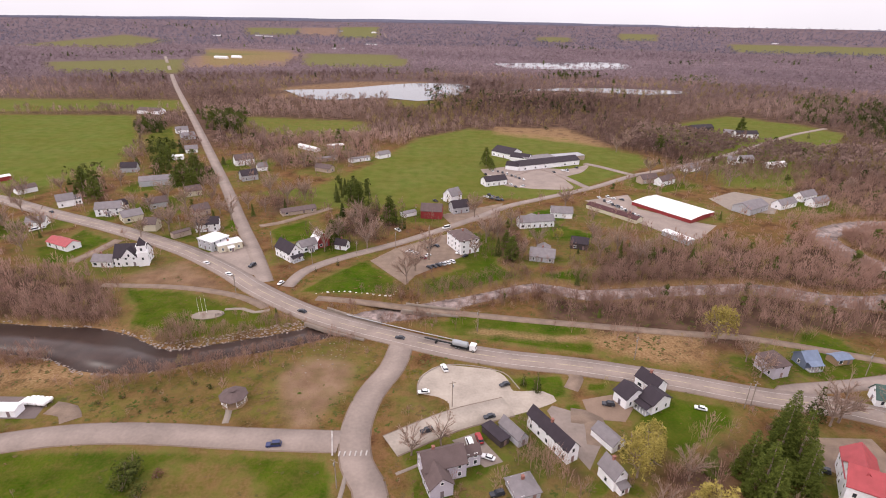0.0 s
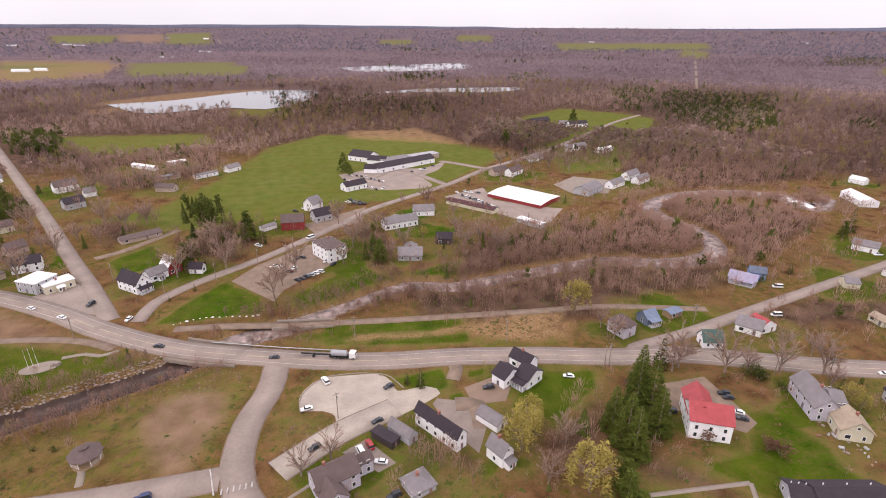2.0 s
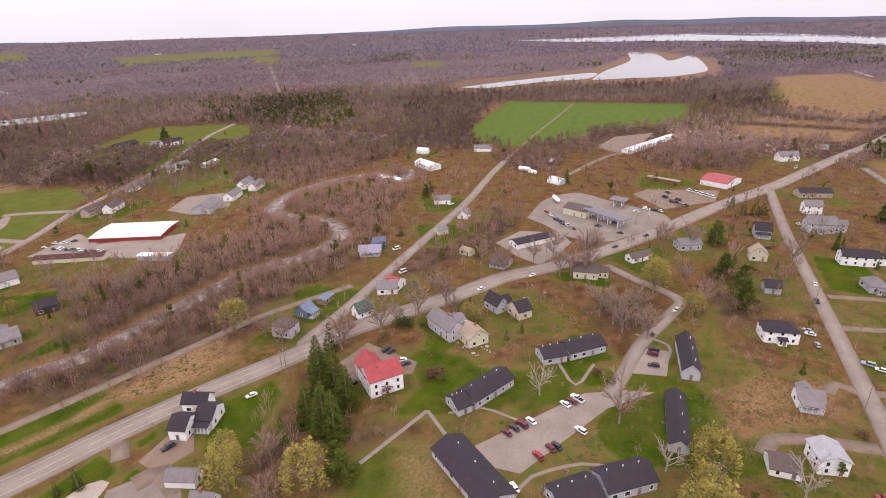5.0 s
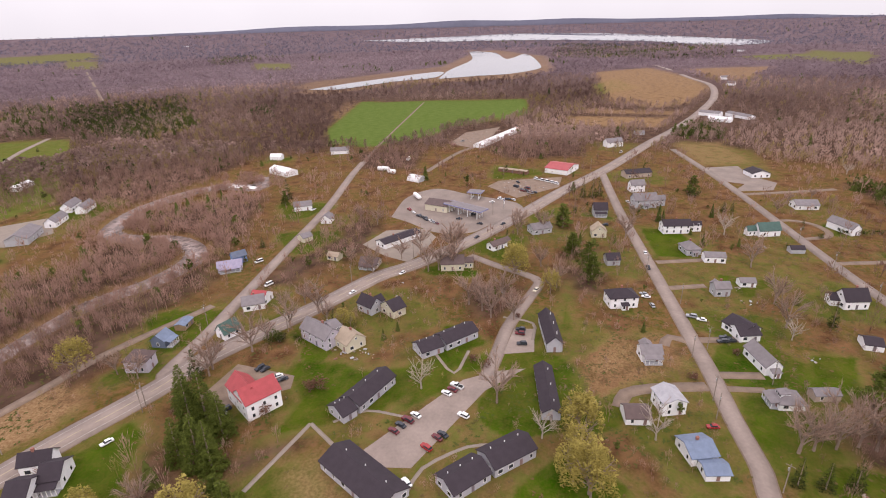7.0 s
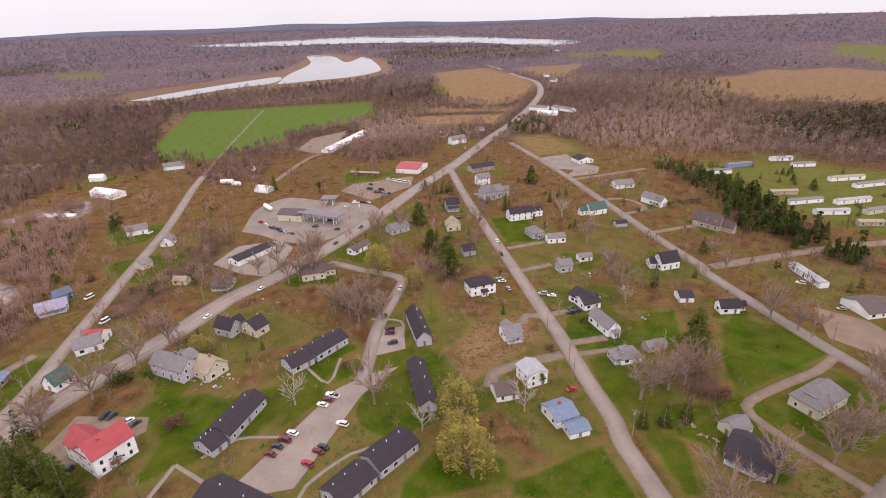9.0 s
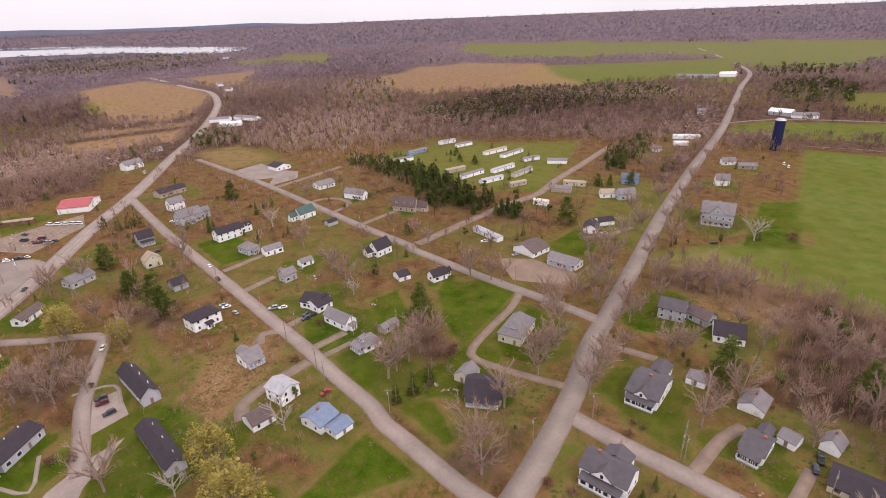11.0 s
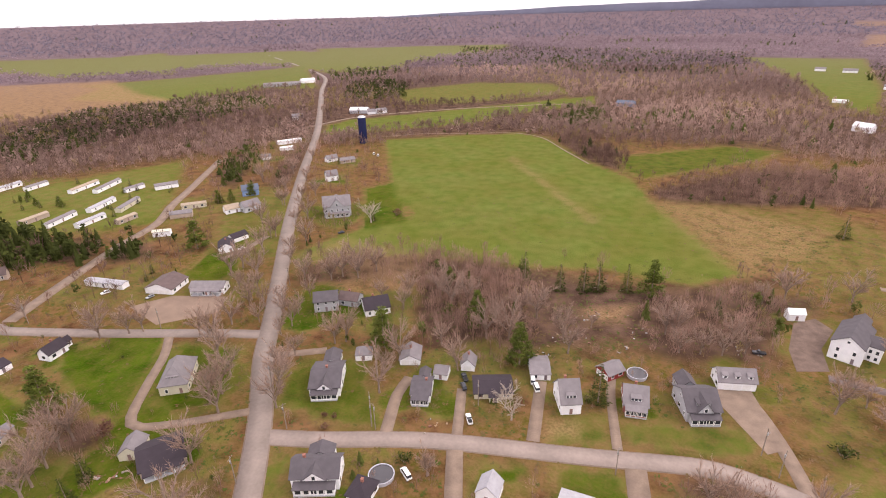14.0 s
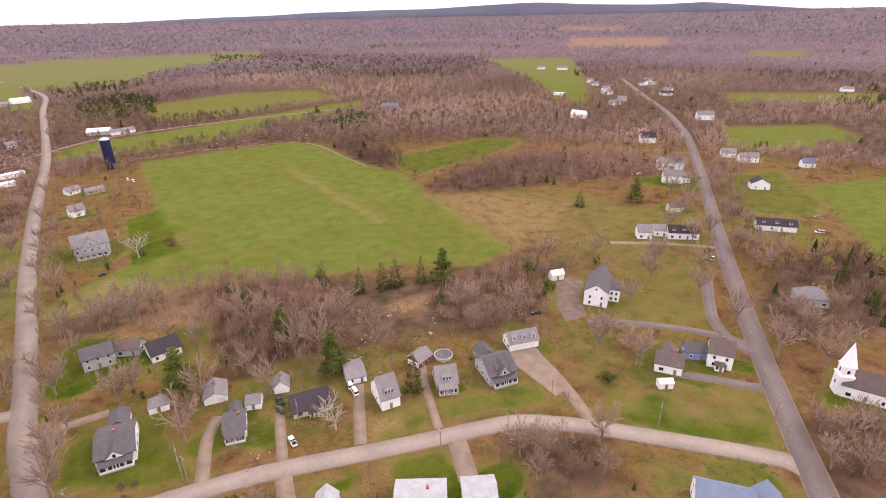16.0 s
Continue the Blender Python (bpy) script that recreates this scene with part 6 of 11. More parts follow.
def car(x, y, turn, color="white", kind="sedan"):
    near = math.hypot(x, y) < 260
    key = (color, kind, near)
    if key in CAR_PROTO:
        return copy_thing(CAR_PROTO[key], pose(x, y, float(height(x, y)[0]) + 0.2, 0, 0, turn) @ Matrix.Scale(0.92, 4))
    words = {"sedan": "saloon car", "suv": "sport utility car", "pickup": "pickup truck", "van": "van"}[kind]
    c = new({"sedan": "car", "suv": "car", "pickup": "pickup_truck", "van": "van"}[kind])
    tagged(c, f"{color.replace('dkred', 'maroon')} {words} parked or standing on the paving", "car" if kind in ("sedan", "suv") else words.split()[0], "vehicles")
    L, W = {"sedan": (4.6, 1.8), "suv": (4.8, 1.9), "pickup": (5.5, 1.95), "van": (5.6, 2.0)}[kind]
    hood = {"sedan": 0.82, "suv": 1.0, "pickup": 1.05, "van": 1.1}[kind]
    top = {"sedan": 1.42, "suv": 1.72, "pickup": 1.75, "van": 2.1}[kind]
    bm = bmesh.new()
    w = W / 2
    loft(bm, [[(-w * k, yy, 0.28), (w * k, yy, 0.28), (w * k, yy, hh * 0.75), (w * k * 0.93, yy, hh), (-w * k * 0.93, yy, hh), (-w * k, yy, hh * 0.75)] for yy, k, hh in
              ((-L / 2, 0.86, hood * 0.85), (-L / 2 + 0.35, 1.0, hood * 0.95), (-L * 0.1, 1.0, hood), (L * 0.3, 1.0, hood), (L / 2 - 0.2, 1.0, hood * 0.97), (L / 2, 0.88, hood * 0.85))])
    part("body", bm, M["car_" + color], c)
    a0, a1 = {"sedan": (-L * 0.22, L * 0.34), "suv": (-L * 0.2, L * 0.46), "pickup": (-L * 0.18, L * 0.1), "van": (-L * 0.34, L * 0.47)}[kind]
    bm = bmesh.new()
    loft(bm, [[(-w * 0.9, a0, hood - 0.03), (w * 0.9, a0, hood - 0.03), (w * 0.9, a1, hood - 0.03), (-w * 0.9, a1, hood - 0.03)],
              [(-w * 0.76, a0 + 0.55, top - 0.06), (w * 0.76, a0 + 0.55, top - 0.06), (w * 0.76, a1 - 0.28, top - 0.06), (-w * 0.76, a1 - 0.28, top - 0.06)]])
    part("glasshouse", bm, M["pane"], c, "dark tinted windows")
    bm = bmesh.new()
    box(bm, -w * 0.77, a0 + 0.5, top - 0.07, w * 0.77, a1 - 0.24, top)
    part("roof_panel", bm, M["car_" + color], c)
    if kind == "pickup":
        bm = bmesh.new()
        box(bm, -w * 0.8, a1 + 0.15, hood - 0.02, w * 0.8, L / 2 - 0.15, hood + 0.01)
        part("cargo_bed", bm, M["tyre"], c, "dark open cargo bed")
    for sx in (-1, 1):
        for yy in (-L * 0.31, L * 0.31):
            q = shared("wheel", WHEEL, c, pose(sx * (w - 0.12), yy, 0.33))
            if near:
                shared("rim", RIM, q, Matrix())
    c.matrix_basis = pose(x, y, float(height(x, y)[0]) + 0.2, 0, 0, turn) @ Matrix.Scale(0.92, 4)
    CAR_PROTO[key] = c
    return c


def utility_pole(x, y, turn=0.0, h=10.0, lamp=False):
    p = tagged(new("street_lamp" if lamp else "utility_pole"), "grey steel street lamp with curved arm" if lamp else "weathered wooden utility pole with a crossarm", "street lamp" if lamp else "pole", "poles along the streets")
    bm = bmesh.new()
    prism(bm, (0, 0, -0.3), (0, 0, h), 0.17, 0.11, 8)
    part("pole", bm, M["pole"], p)
    bm = bmesh.new()
    box(bm, -1.2, -0.06, h - 0.75, 1.2, 0.06, h - 0.62)
    arm = part("crossarm", bm, M["pole"], p)
    bm = bmesh.new()
    prism(bm, (0.25, 0, h - 2.3), (0.25, 0, h - 1.4), 0.22, 0.22, 8)
    part("transformer", bm, M["steel"], p)
    p.matrix_basis = pose(x, y, float(height(x, y)[0]), 0, 0, turn)
    return p


def steeple(x, y, turn, w, hw, hs, louvre, roof, label):
    """A square bell tower with cornices and a pyramid spire, standing at the church's front."""
    t = tagged(new("bell_tower"), label, "tower")
    bm = bmesh.new()
    box(bm, -w / 2, -w / 2, -0.3, w / 2, w / 2, hw * 0.66)
    part("tower_base", bm, M["wall_white"], t)
    bm = bmesh.new()
    box(bm, -w * 0.43, -w * 0.43, hw * 0.66 + 0.25, w * 0.43, w * 0.43, hw)
    b = part("belfry", bm, M["wall_white"], t)
    for z, k in ((hw * 0.66, 0.56), (hw, 0.5)):
        bm = bmesh.new()
        box(bm, -w * k, -w * k, z, w * k, w * k, z + 0.25)
        part("cornice", bm, M["trim"], t)
    bm = bmesh.new()
    lathe(bm, [(w * 0.62, hw + 0.25), (w * 0.34, hw + 0.25 + hs * 0.45), (0.05, hw + hs)], 8 if hs > 6 else 4)
    part("spire", bm, roof, t, m=pose(0, 0, 0, 0, 0, 45 if hs <= 6 else 22.5))
    for yaw in (0, 90, 180, 270):
        a = radians(yaw)
        for z, kind, q in ((hw * 0.84, "small", 0.43), (hw * 0.38, "small", 0.5)):
            shared("window", WIN[kind][2], b if q < 0.45 else t, pose(math.sin(a) * w * q, -math.cos(a) * w * q, z, 0, 0, yaw))
    t.matrix_basis = pose(x, y, 0.02, 0, 0, turn)
    return t


def silo(x, y, r, h):
    s = tagged(new("silo"), "tall dark blue enamelled steel silo on the farm", "silo")
    bm = bmesh.new()
    lathe(bm, [(r, -0.4)] + [(r + 0.06 * (i % 2), h * i / 18) for i in range(1, 18)] + [(r, h)], 28)
    part("shell", bm, M["siloblue"], s)
    bm = bmesh.new()
    lathe(bm, [(r + 0.1, h), (r * 0.7, h + r * 0.35), (0.3, h + r * 0.5)], 28)
    part("dome", bm, M["steel"], s, "pale domed silo cap")
    bm = bmesh.new()
    for k in (-0.25, 0.25):
        prism(bm, (k, -r - 0.3, 0), (k, -r - 0.3, h), 0.04, 0.04, 4)
    for i in range(30):
        prism(bm, (-0.25, -r - 0.3, h * i / 30 + 0.3), (0.25, -r - 0.3, h * i / 30 + 0.3), 0.02, 0.02, 4)
    part("ladder", bm, M["steel"], s)
    s.location = (x, y, float(height(x, y)[0]))


def gazebo(x, y, r=4.2):
    gz = tagged(new("gazebo"), "octagonal park gazebo with a grey-brown shingle roof", "gazebo")
    bm = bmesh.new()
    lathe(bm, [(r, -0.2), (r, 0.5)], 8)
    part("floor_deck", bm, M["wall_wood"], gz)
    for i in range(8):
        a = 6.283 * i / 8 + 0.39
        b2 = a + 6.283 / 8
        bm = bmesh.new()
        prism(bm, (math.cos(a) * r * 0.93, math.sin(a) * r * 0.93, 0.5), (math.cos(a) * r * 0.93, math.sin(a) * r * 0.93, 2.9), 0.09, 0.09, 6)
        part("post", bm, M["trim"], gz)
        if i != 5:
            bm = bmesh.new()
            for z in (0.8, 1.4):
                prism(bm, (math.cos(a) * r * 0.93, math.sin(a) * r * 0.93, z), (math.cos(b2) * r * 0.93, math.sin(b2) * r * 0.93, z), 0.05, 0.05, 4)
            part("railing", bm, M["trim"], gz)
    bm = bmesh.new()
    lathe(bm, [(r * 1.1, 2.85), (r * 1.1, 3.0), (r * 0.35, 4.7), (r * 0.3, 4.72)], 8)
    part("roof", bm, M["roof_brown"], gz)
    bm = bmesh.new()
    lathe(bm, [(r * 0.26, 4.7), (r * 0.26, 5.1), (r * 0.36, 5.1), (0.05, 5.9)], 8)
    part("cupola", bm, M["roof_brown"], gz)
    gz.matrix_basis = pose(x, y, 0.02, 0, 0, 10)


def canopy(x, y, turn, L, D, h=5.2):
    c = tagged(new("fuel_canopy"), "filling station canopy with a blue-edged flat roof on posts", "canopy")
    bm = bmesh.new()
    box(bm, -L / 2, -D / 2, h, L / 2, D / 2, h + 0.6)
    part("fascia", bm, M["fascia"], c, "blue and white canopy edge")
    bm = bmesh.new()
    box(bm, -L / 2 + 0.4, -D / 2 + 0.4, h + 0.61, L / 2 - 0.4, D / 2 - 0.4, h + 0.66)
    part("roof_sheet", bm, M["roof_grey"], c)
    n = max(2, int(L / 7))
    for i in range(n):
        for yy in (-D * 0.3, D * 0.3):
            bm = bmesh.new()
            px = (i - (n - 1) / 2) * L / n
            box(bm, px - 0.2, yy - 0.2, -0.2, px + 0.2, yy + 0.2, h)
            part("column", bm, M["trim"], c)
        bm = bmesh.new()
        box(bm, px - 0.4, -0.3, 0.0, px + 0.4, 0.3, 1.6)
        part("fuel_pump", bm, M["trim"], c)
    c.matrix_basis = pose(x, y, 0.15, 0, 0, turn)


def tank(x, y, turn, L, r, label="white horizontal gas tank on saddles", z=0.0):
    t = tagged(new("storage_tank"), label, "tank", "gas tanks")
    bm = bmesh.new()
    lathe(bm, [(0.1, -L / 2 - r * 0.6), (r * 0.7, -L / 2 - r * 0.35), (r, -L / 2), (r, L / 2), (r * 0.7, L / 2 + r * 0.35), (0.1, L / 2 + r * 0.6)], 16)
    part("vessel", bm, M["trim"], t, m=pose(0, 0, r + 0.5, 0, 90, 0))
    for k in (-1, 1):
        bm = bmesh.new()
        box(bm, k * L * 0.3 - 0.15, -r * 0.8, -0.1, k * L * 0.3 + 0.15, r * 0.8, r * 0.5 + 0.4)
        part("saddle", bm, M["concrete"], t)
    t.matrix_basis = pose(x, y, z + 0.02, 0, 0, turn)


def pool(x, y, r, z=0.0):
    p = tagged(new("swimming_pool"), "round above-ground swimming pool with pale rim and dark water", "pool")
    bm = bmesh.new()
    lathe(bm, [(r, -0.1), (r, 1.2), (r + 0.15, 1.2), (r + 0.15, 1.3), (r - 0.12, 1.3), (r - 0.12, 1.0)], 28)
    part("pool_wall", bm, M["wall_siding"], p)
    bm = bmesh.new()
    lathe(bm, [(r - 0.15, 1.0), (r - 0.15, 1.06)], 28)
    part("pool_water", bm, M["water"], p)
    p.location = (x, y, z)


def quonset(x, y, turn, L, r):
    q = tagged(new("quonset_hut"), "round-arched pale steel storage hut", "hut")
    bm = bmesh.new()
    n = 14
    rows = [[bm.verts.new((xx, -math.cos(math.pi * i / n) * r, math.sin(math.pi * i / n) * r - 0.05)) for i in range(n + 1)] for xx in (-L / 2, -L / 6, L / 6, L / 2)]
    for a, b in zip(rows, rows[1:]):
        for i in range(n):
            bm.faces.new((a[i], a[i + 1], b[i + 1], b[i]))
    part("arched_shell", bm, M["roof_white"], q)
    for k, row in ((-1, 0), (1, 3)):
        bm = bmesh.new()
        bm.faces.new([bm.verts.new((k * (L / 2 - 0.3), -math.cos(math.pi * i / n) * r, math.sin(math.pi * i / n) * r - 0.05)) for i in range(n + 1)])
        part("end_wall", bm, M["wall_grey"], q)
    q.matrix_basis = pose(x, y, 0.02, 0, 0, turn)


def stones(name, places, size, label, material="stone", seed=3):
    """Loose boulders along a bank or rim, one mesh."""
    rng = np.random.default_rng(seed)
    base = np.array([(0, 0, 1), (1, 0, 0), (0, 1, 0), (-1, 0, 0), (0, -1, 0), (0, 0, -1)], float)
    fs = np.array([(0, 1, 2), (0, 2, 3), (0, 3, 4), (0, 4, 1), (5, 2, 1), (5, 3, 2), (5, 4, 3), (5, 1, 4)])
    vs, ff = [], []
    for i, (x, y) in enumerate(places):
        s = size * rng.uniform(0.5, 1.3)
        v = base * s * rng.uniform(0.6, 1.2, (6, 3)) * np.array([1, 1, 0.42])
        a = rng.uniform(0, 6.28)
        v = np.c_[v[:, 0] * math.cos(a) - v[:, 1] * math.sin(a), v[:, 0] * math.sin(a) + v[:, 1] * math.cos(a), v[:, 2]]
        vs.append(v + np.array([x, y, float(height(x, y)[0]) + 0.1 * s]))
        ff.append(fs + 6 * i)
    return tagged(new(name, raw_mesh(name, np.vstack(vs), np.vstack(ff), M[material])), label, "stones", kind="stuff")


def bridge(name, pts, width, label):
    """A deck on abutments with low parapets along a plan line."""
    line = smooth_line(pts, 3.0)
    b = tagged(new(name), label, "bridge")
    strip("deck", width, line, M["concrete"], 0.03, b, thick=0.9)
    for side in (-1, 1):
        strip("parapet", 0.4, line, M["concrete"], 0.95, b, side * (width / 2 - 0.1), thick=1.0)
    for p in (line[0], line[-1]):
        bm = bmesh.new()
        box(bm, p[0] - 1.2, p[1] - width / 2, -3.5, p[0] + 1.2, p[1] + width / 2, -0.1)
        part("abutment", bm, M["stone"], b)


def guard_rail(pts, width):
    line = smooth_line(pts, 4.0)
    g_ = tagged(new("guard_rail"), "galvanised steel guard rail along the road edge", "guard rail")
    strip("rail", 0.12, line, M["steel"], 0.9, g_, width, thick=0.32)
    d = np.gradient(line[:, :2], axis=0)
    d /= np.linalg.norm(d, axis=1)[:, None]
    for p, q in zip(line[::1], d[::1]):
        bm = bmesh.new()
        x, y = p[0] - q[1] * (width + 0.1), p[1] + q[0] * (width + 0.1)
        box(bm, x - 0.08, y - 0.08, -0.3, x + 0.08, y + 0.08, 0.85)
        part("rail_post", bm, M["pole"], g_)


def truck(x, y, turn):
    t = tagged(new("tanker_truck"), "white lorry with a long loaded trailer on the main road", "truck")
    for nm, b, m in (("cab", (-1.2, -1.0, 0.6, 1.2, 1.3, 2.9), "car_white"), ("chassis", (-1.0, 1.3, 0.5, 1.0, 9.0, 0.9), "tyre"), ("windscreen", (-1.05, -1.03, 1.7, 1.05, -0.99, 2.6), "pane")):
        bm = bmesh.new()
        vs = box(bm, *b)
        part(nm, bm, M[m], t)
    bm = bmesh.new()
    lathe(bm, [(0.4, 0), (1.15, 0.4), (1.2, 6.0), (0.5, 6.6)], 14)
    part("drum", bm, M["car_grey"], t, m=pose(0, 2.0, 2.0, -90, 0, 0))
    for yy in (-0.1, 5.4, 6.6):
        for sx in (-1, 1):
            q = shared("wheel", WHEEL, t, pose(sx * 1.05, yy, 0.5) @ Matrix.Diagonal((1.6, 1.5, 1.5, 1)))
            shared("rim", RIM, q, Matrix())
    bm = bmesh.new()
    box(bm, -0.35, 9.0, 0.9, 0.35, 20.0, 1.2)
    part("pole_trailer", bm, M["tyre"], t, "long dark pole trailer")
    for sx in (-1, 1):
        q = shared("wheel", WHEEL, t, pose(sx * 0.7, 15.0, 0.5) @ Matrix.Diagonal((1.6, 1.5, 1.5, 1)))
    t.matrix_basis = pose(x, y, 0.22, 0, 0, turn)


def picnic_or_junk(x, y, n, spread, seed, label, mats):
    """A small heap of yard clutter: boards, crates and barrels of different sizes."""
    rng = random.Random(seed)
    h = tagged(new("yard_clutter"), label, "clutter", "heaps of yard clutter")
    for i in range(n):
        bm = bmesh.new()
        a, b, c = rng.uniform(0.2, 0.7), rng.uniform(0.15, 0.5), rng.uniform(0.1, 0.4)
        px, py = rng.gauss(0, spread), rng.gauss(0, spread)
        if rng.random() < 0.6:
            box(bm, -a, -b, 0, a, b, c)
        else:
            prism(bm, (0, 0, -0.02), (0, 0, c * 2), b * 0.7, b * 0.6, 8)
        part("crate" if rng.random() < 0.5 else "board", bm, M[rng.choice(mats)], h, m=pose(px, py, 0, 0, 0, rng.uniform(0, 180)))
    h.location = (x, y, 0.01 + float(height(x, y)[0]))


def ridge(name, az0, az1, low, peaks, material, dist, label):
    """A far range of hills as one long solid bank at the edge of sight."""
    n = 90
    v, f = [], []
    for i in range(n + 1):
        s = i / n
        a = radians(az0 + (az1 - az0) * s)
        top = low + sum(p * math.exp(-(((s - c) / w) ** 2)) for c, w, p in peaks) + 3.0 * math.sin(23 * s) + 1.5 * math.sin(61 * s + 1)
        top = low - 30 + (top - low + 30) * min(1, s * 6, (1 - s) * 6)
        for d, z in ((dist, -5.0 + 60), (dist, top), (dist + 60, top - 8)):
            v.append((-math.sin(a) * d, math.cos(a) * d, z))
    for i in range(n):
        a = 3 * i
        f += [(a, a + 3, a + 4, a + 1), (a + 1, a + 4, a + 5, a + 2)]
    return tagged(new(name, raw_mesh(name, np.array(v), np.array(f)[:, ::-1], material, smooth=True)), label, "hills", kind="structure")


def sheet_water(name, poly, z, label, grow_step=25.0):
    p = np.array(poly)
    loop = smooth_line(np.vstack([p, p[:1]]), grow_step)[:-1]
    bm = bmesh.new()
    slab(bm, [(q[0], q[1], z + float(far_rise(q[0], q[1]))) for q in loop], 0.4)
    bmesh.ops.recalc_face_normals(bm, faces=bm.faces)
    return tagged(new(name, mesh_of(bm, name, M["water"])), label, "water", kind="structure")


def pylon_sign(x, y, turn):
    """A tall fuel price sign: two posts, a white panel with a blue band and dark rows."""
    g = tagged(new("pylon_sign"), "tall white and blue fuel sign on two steel posts", "sign")
    for px in (-0.9, 0.9):
        bm = bmesh.new()
        prism(bm, (px, 0, -0.2), (px, 0, 5.0), 0.09, 0.09, 8)
        part("post", bm, M["steel"], g)
    bm = bmesh.new()
    box(bm, -1.3, -0.2, 3.2, 1.3, 0.2, 6.6)
    panel = part("panel", bm, M["trim"], g)
    bm = bmesh.new()
    box(bm, -1.31, -0.21, 5.5, 1.31, 0.21, 6.5)
    part("blue_band", bm, M["fascia"], panel)
    for k in range(3):
        bm = bmesh.new()
        box(bm, -1.0, -0.215, 3.5 + 0.6 * k, 1.0, 0.215, 3.8 + 0.6 * k)
        part("price_bar", bm, M["pane"], panel)
    g.matrix_basis = pose(x, y, 0.1, 0, 0, turn)


# ---- ground, roads, yards ----
road_ob, line, lift = road('main_road', 10.5, [(-364, 365), (-297, 339), (-244, 313), (-192, 289), (-139.8, 260.8), (-106.3, 236.2), (-84.6, 216.6), (-60.7, 198.7), (-41.8, 188.2), (-17.8, 178.3), (4.3, 170.0), (25.2, 164.7), (51.3, 160.5), (83.1, 152.8), (98.5, 147.9), (113.5, 143.9), (131.1, 140.5), (155.7, 130.0), (182.4, 118.2), (214.0, 106.3), (231.9, 93.9), (266.9, 76.0), (316, 56), (381, 34), (457, 4), (566, -32), (657, -65), (790, -104), (941, -138), (1105, -152), (1232, -130), (1457, -98), (1565, -76)], 'asphalt')
road_lines(road_ob, line, lift, 10.5, True)
road('north_road', 7, [(-82.9, 223.5), (-98.2, 255.7), (-119, 296), (-167, 391), (-294, 634), (-483, 991), (-839, 1689)], 'asphalt')
road('school_road', 5.6, [(-71.6, 219.3), (-67.4, 236.3), (-53.5, 251.7), (-26.0, 272.5), (2.3, 298.2), (24, 320), (44, 341), (70, 359), (113, 388), (154, 423), (191, 446), (248, 486), (312, 538), (393, 607), (463, 654)], 'asphalt')
road('river_road', 5.6, [(114.7, 144.2), (118.5, 148.5), (145.3, 152.5), (181.0, 160.0), (237.8, 171.8), (306, 186), (392, 210), (434, 220)], 'asphalt')
road('field_track', 2.6, [(434, 220), (514, 238), (611, 258), (821, 300)], 'gravel')
street, _, _lift = road('bridge_street', 8.6, [(-14.8, 174.0), (-17.2, 158.7), (-23.2, 142.9), (-25.3, 126.9), (-23.2, 113.5), (-17.6, 101.7), (-21.1, 60.0)], 'asphalt')
tagged(strip('sidewalk', 1.5, smooth_line([(-29.5, 120.7), (-28.6, 131.6), (-25.0, 144.0), (-20.1, 160.0), (-18.3, 169.0)], 2.0), M['concrete'], 0.15, thick=0.3), 'narrow pale concrete pavement beside the street', 'pavement', kind='structure')
strip('stop_line', 0.45, smooth_line([(-32.4, 125.8), (-30.4, 115.9)]), M['line_white'], 0.31, street, thick=0.004)
for _k in range(6):
    strip('crossing_bar', 0.5, np.array([(-28.6 + 1.55 * _k, 115.6 + 0.1 * _k), (-28.5 + 1.55 * _k, 117.6 + 0.1 * _k)]), M['line_white'], 0.31, street, thick=0.004)
road('mill_road', 8.4, [(-29.5, 121.7), (-46.3, 122.0), (-63.2, 122.6), (-80.5, 123.6), (-97.4, 123.7), (-113.2, 122.2), (-127.4, 118.9), (-147.0, 113.5)], 'asphalt')
road('maple_street', 5.4, [(440, 8), (347, -7), (280.7, -19.9), (234.3, -29.0), (199.8, -35.7), (173.3, -40.9), (149.3, -44.6), (128.3, -48.6), (119.5, -48.6), (100.9, -52.4), (84.4, -55.7), (74.4, -59.0)], 'asphalt')
road('oak_street', 5.4, [(543, -52), (431, -81), (339, -100), (279, -112), (239.5, -121.2), (235.0, -120.0), (190.2, -130.9), (147.7, -143.2), (124.2, -149.1)], 'old_asphalt')
road('pine_lane', 6.5, [(239.1, -125.8), (250.8, -163.5), (262, -203), (269, -239), (286, -270), (303, -308), (339, -385)], 'gravel')
road('farm_road', 7.2, [(71.7, -61.5), (81.2, -80.4), (95.4, -105.5), (115.0, -134.9), (128.5, -159.8), (152.9, -202.8), (188, -265), (241, -366), (326, -535), (486, -821), (596, -1020), (788, -1236), (1123, -1582)], 'old_asphalt')
road('west_street', 6, [(91.9, -99.0), (72.2, -103.7), (52.0, -109.9), (33.3, -114.2), (-5.0, -119.8), (-37.3, -125.1), (-50.6, -123.1), (-64.0, -119.1), (-111.7, -100.3), (-115.3, -94.3)], 'asphalt')
road('county_road', 7.2, [(-109.9, -79.2), (-115.9, -94.6), (-125.2, -118.8), (-140.3, -155.3), (-162.1, -204.4), (-190, -265), (-242, -374), (-303, -509), (-346, -634), (-381, -774), (-434, -981)], 'dark_asphalt')
road('park_lane', 4.6, [(251.2, 68.5), (241.8, 50.8), (235.1, 34.9), (228.9, 27.8), (211.8, 29.7), (185.3, 33.8), (164.0, 34.0), (147.6, 34.5)], 'asphalt')
road('rail_trail', 4, [(-156.7, 218.0), (-125.2, 217.4), (-105.7, 214.2), (-88.2, 208.3), (-75.5, 199.7)], 'gravel')
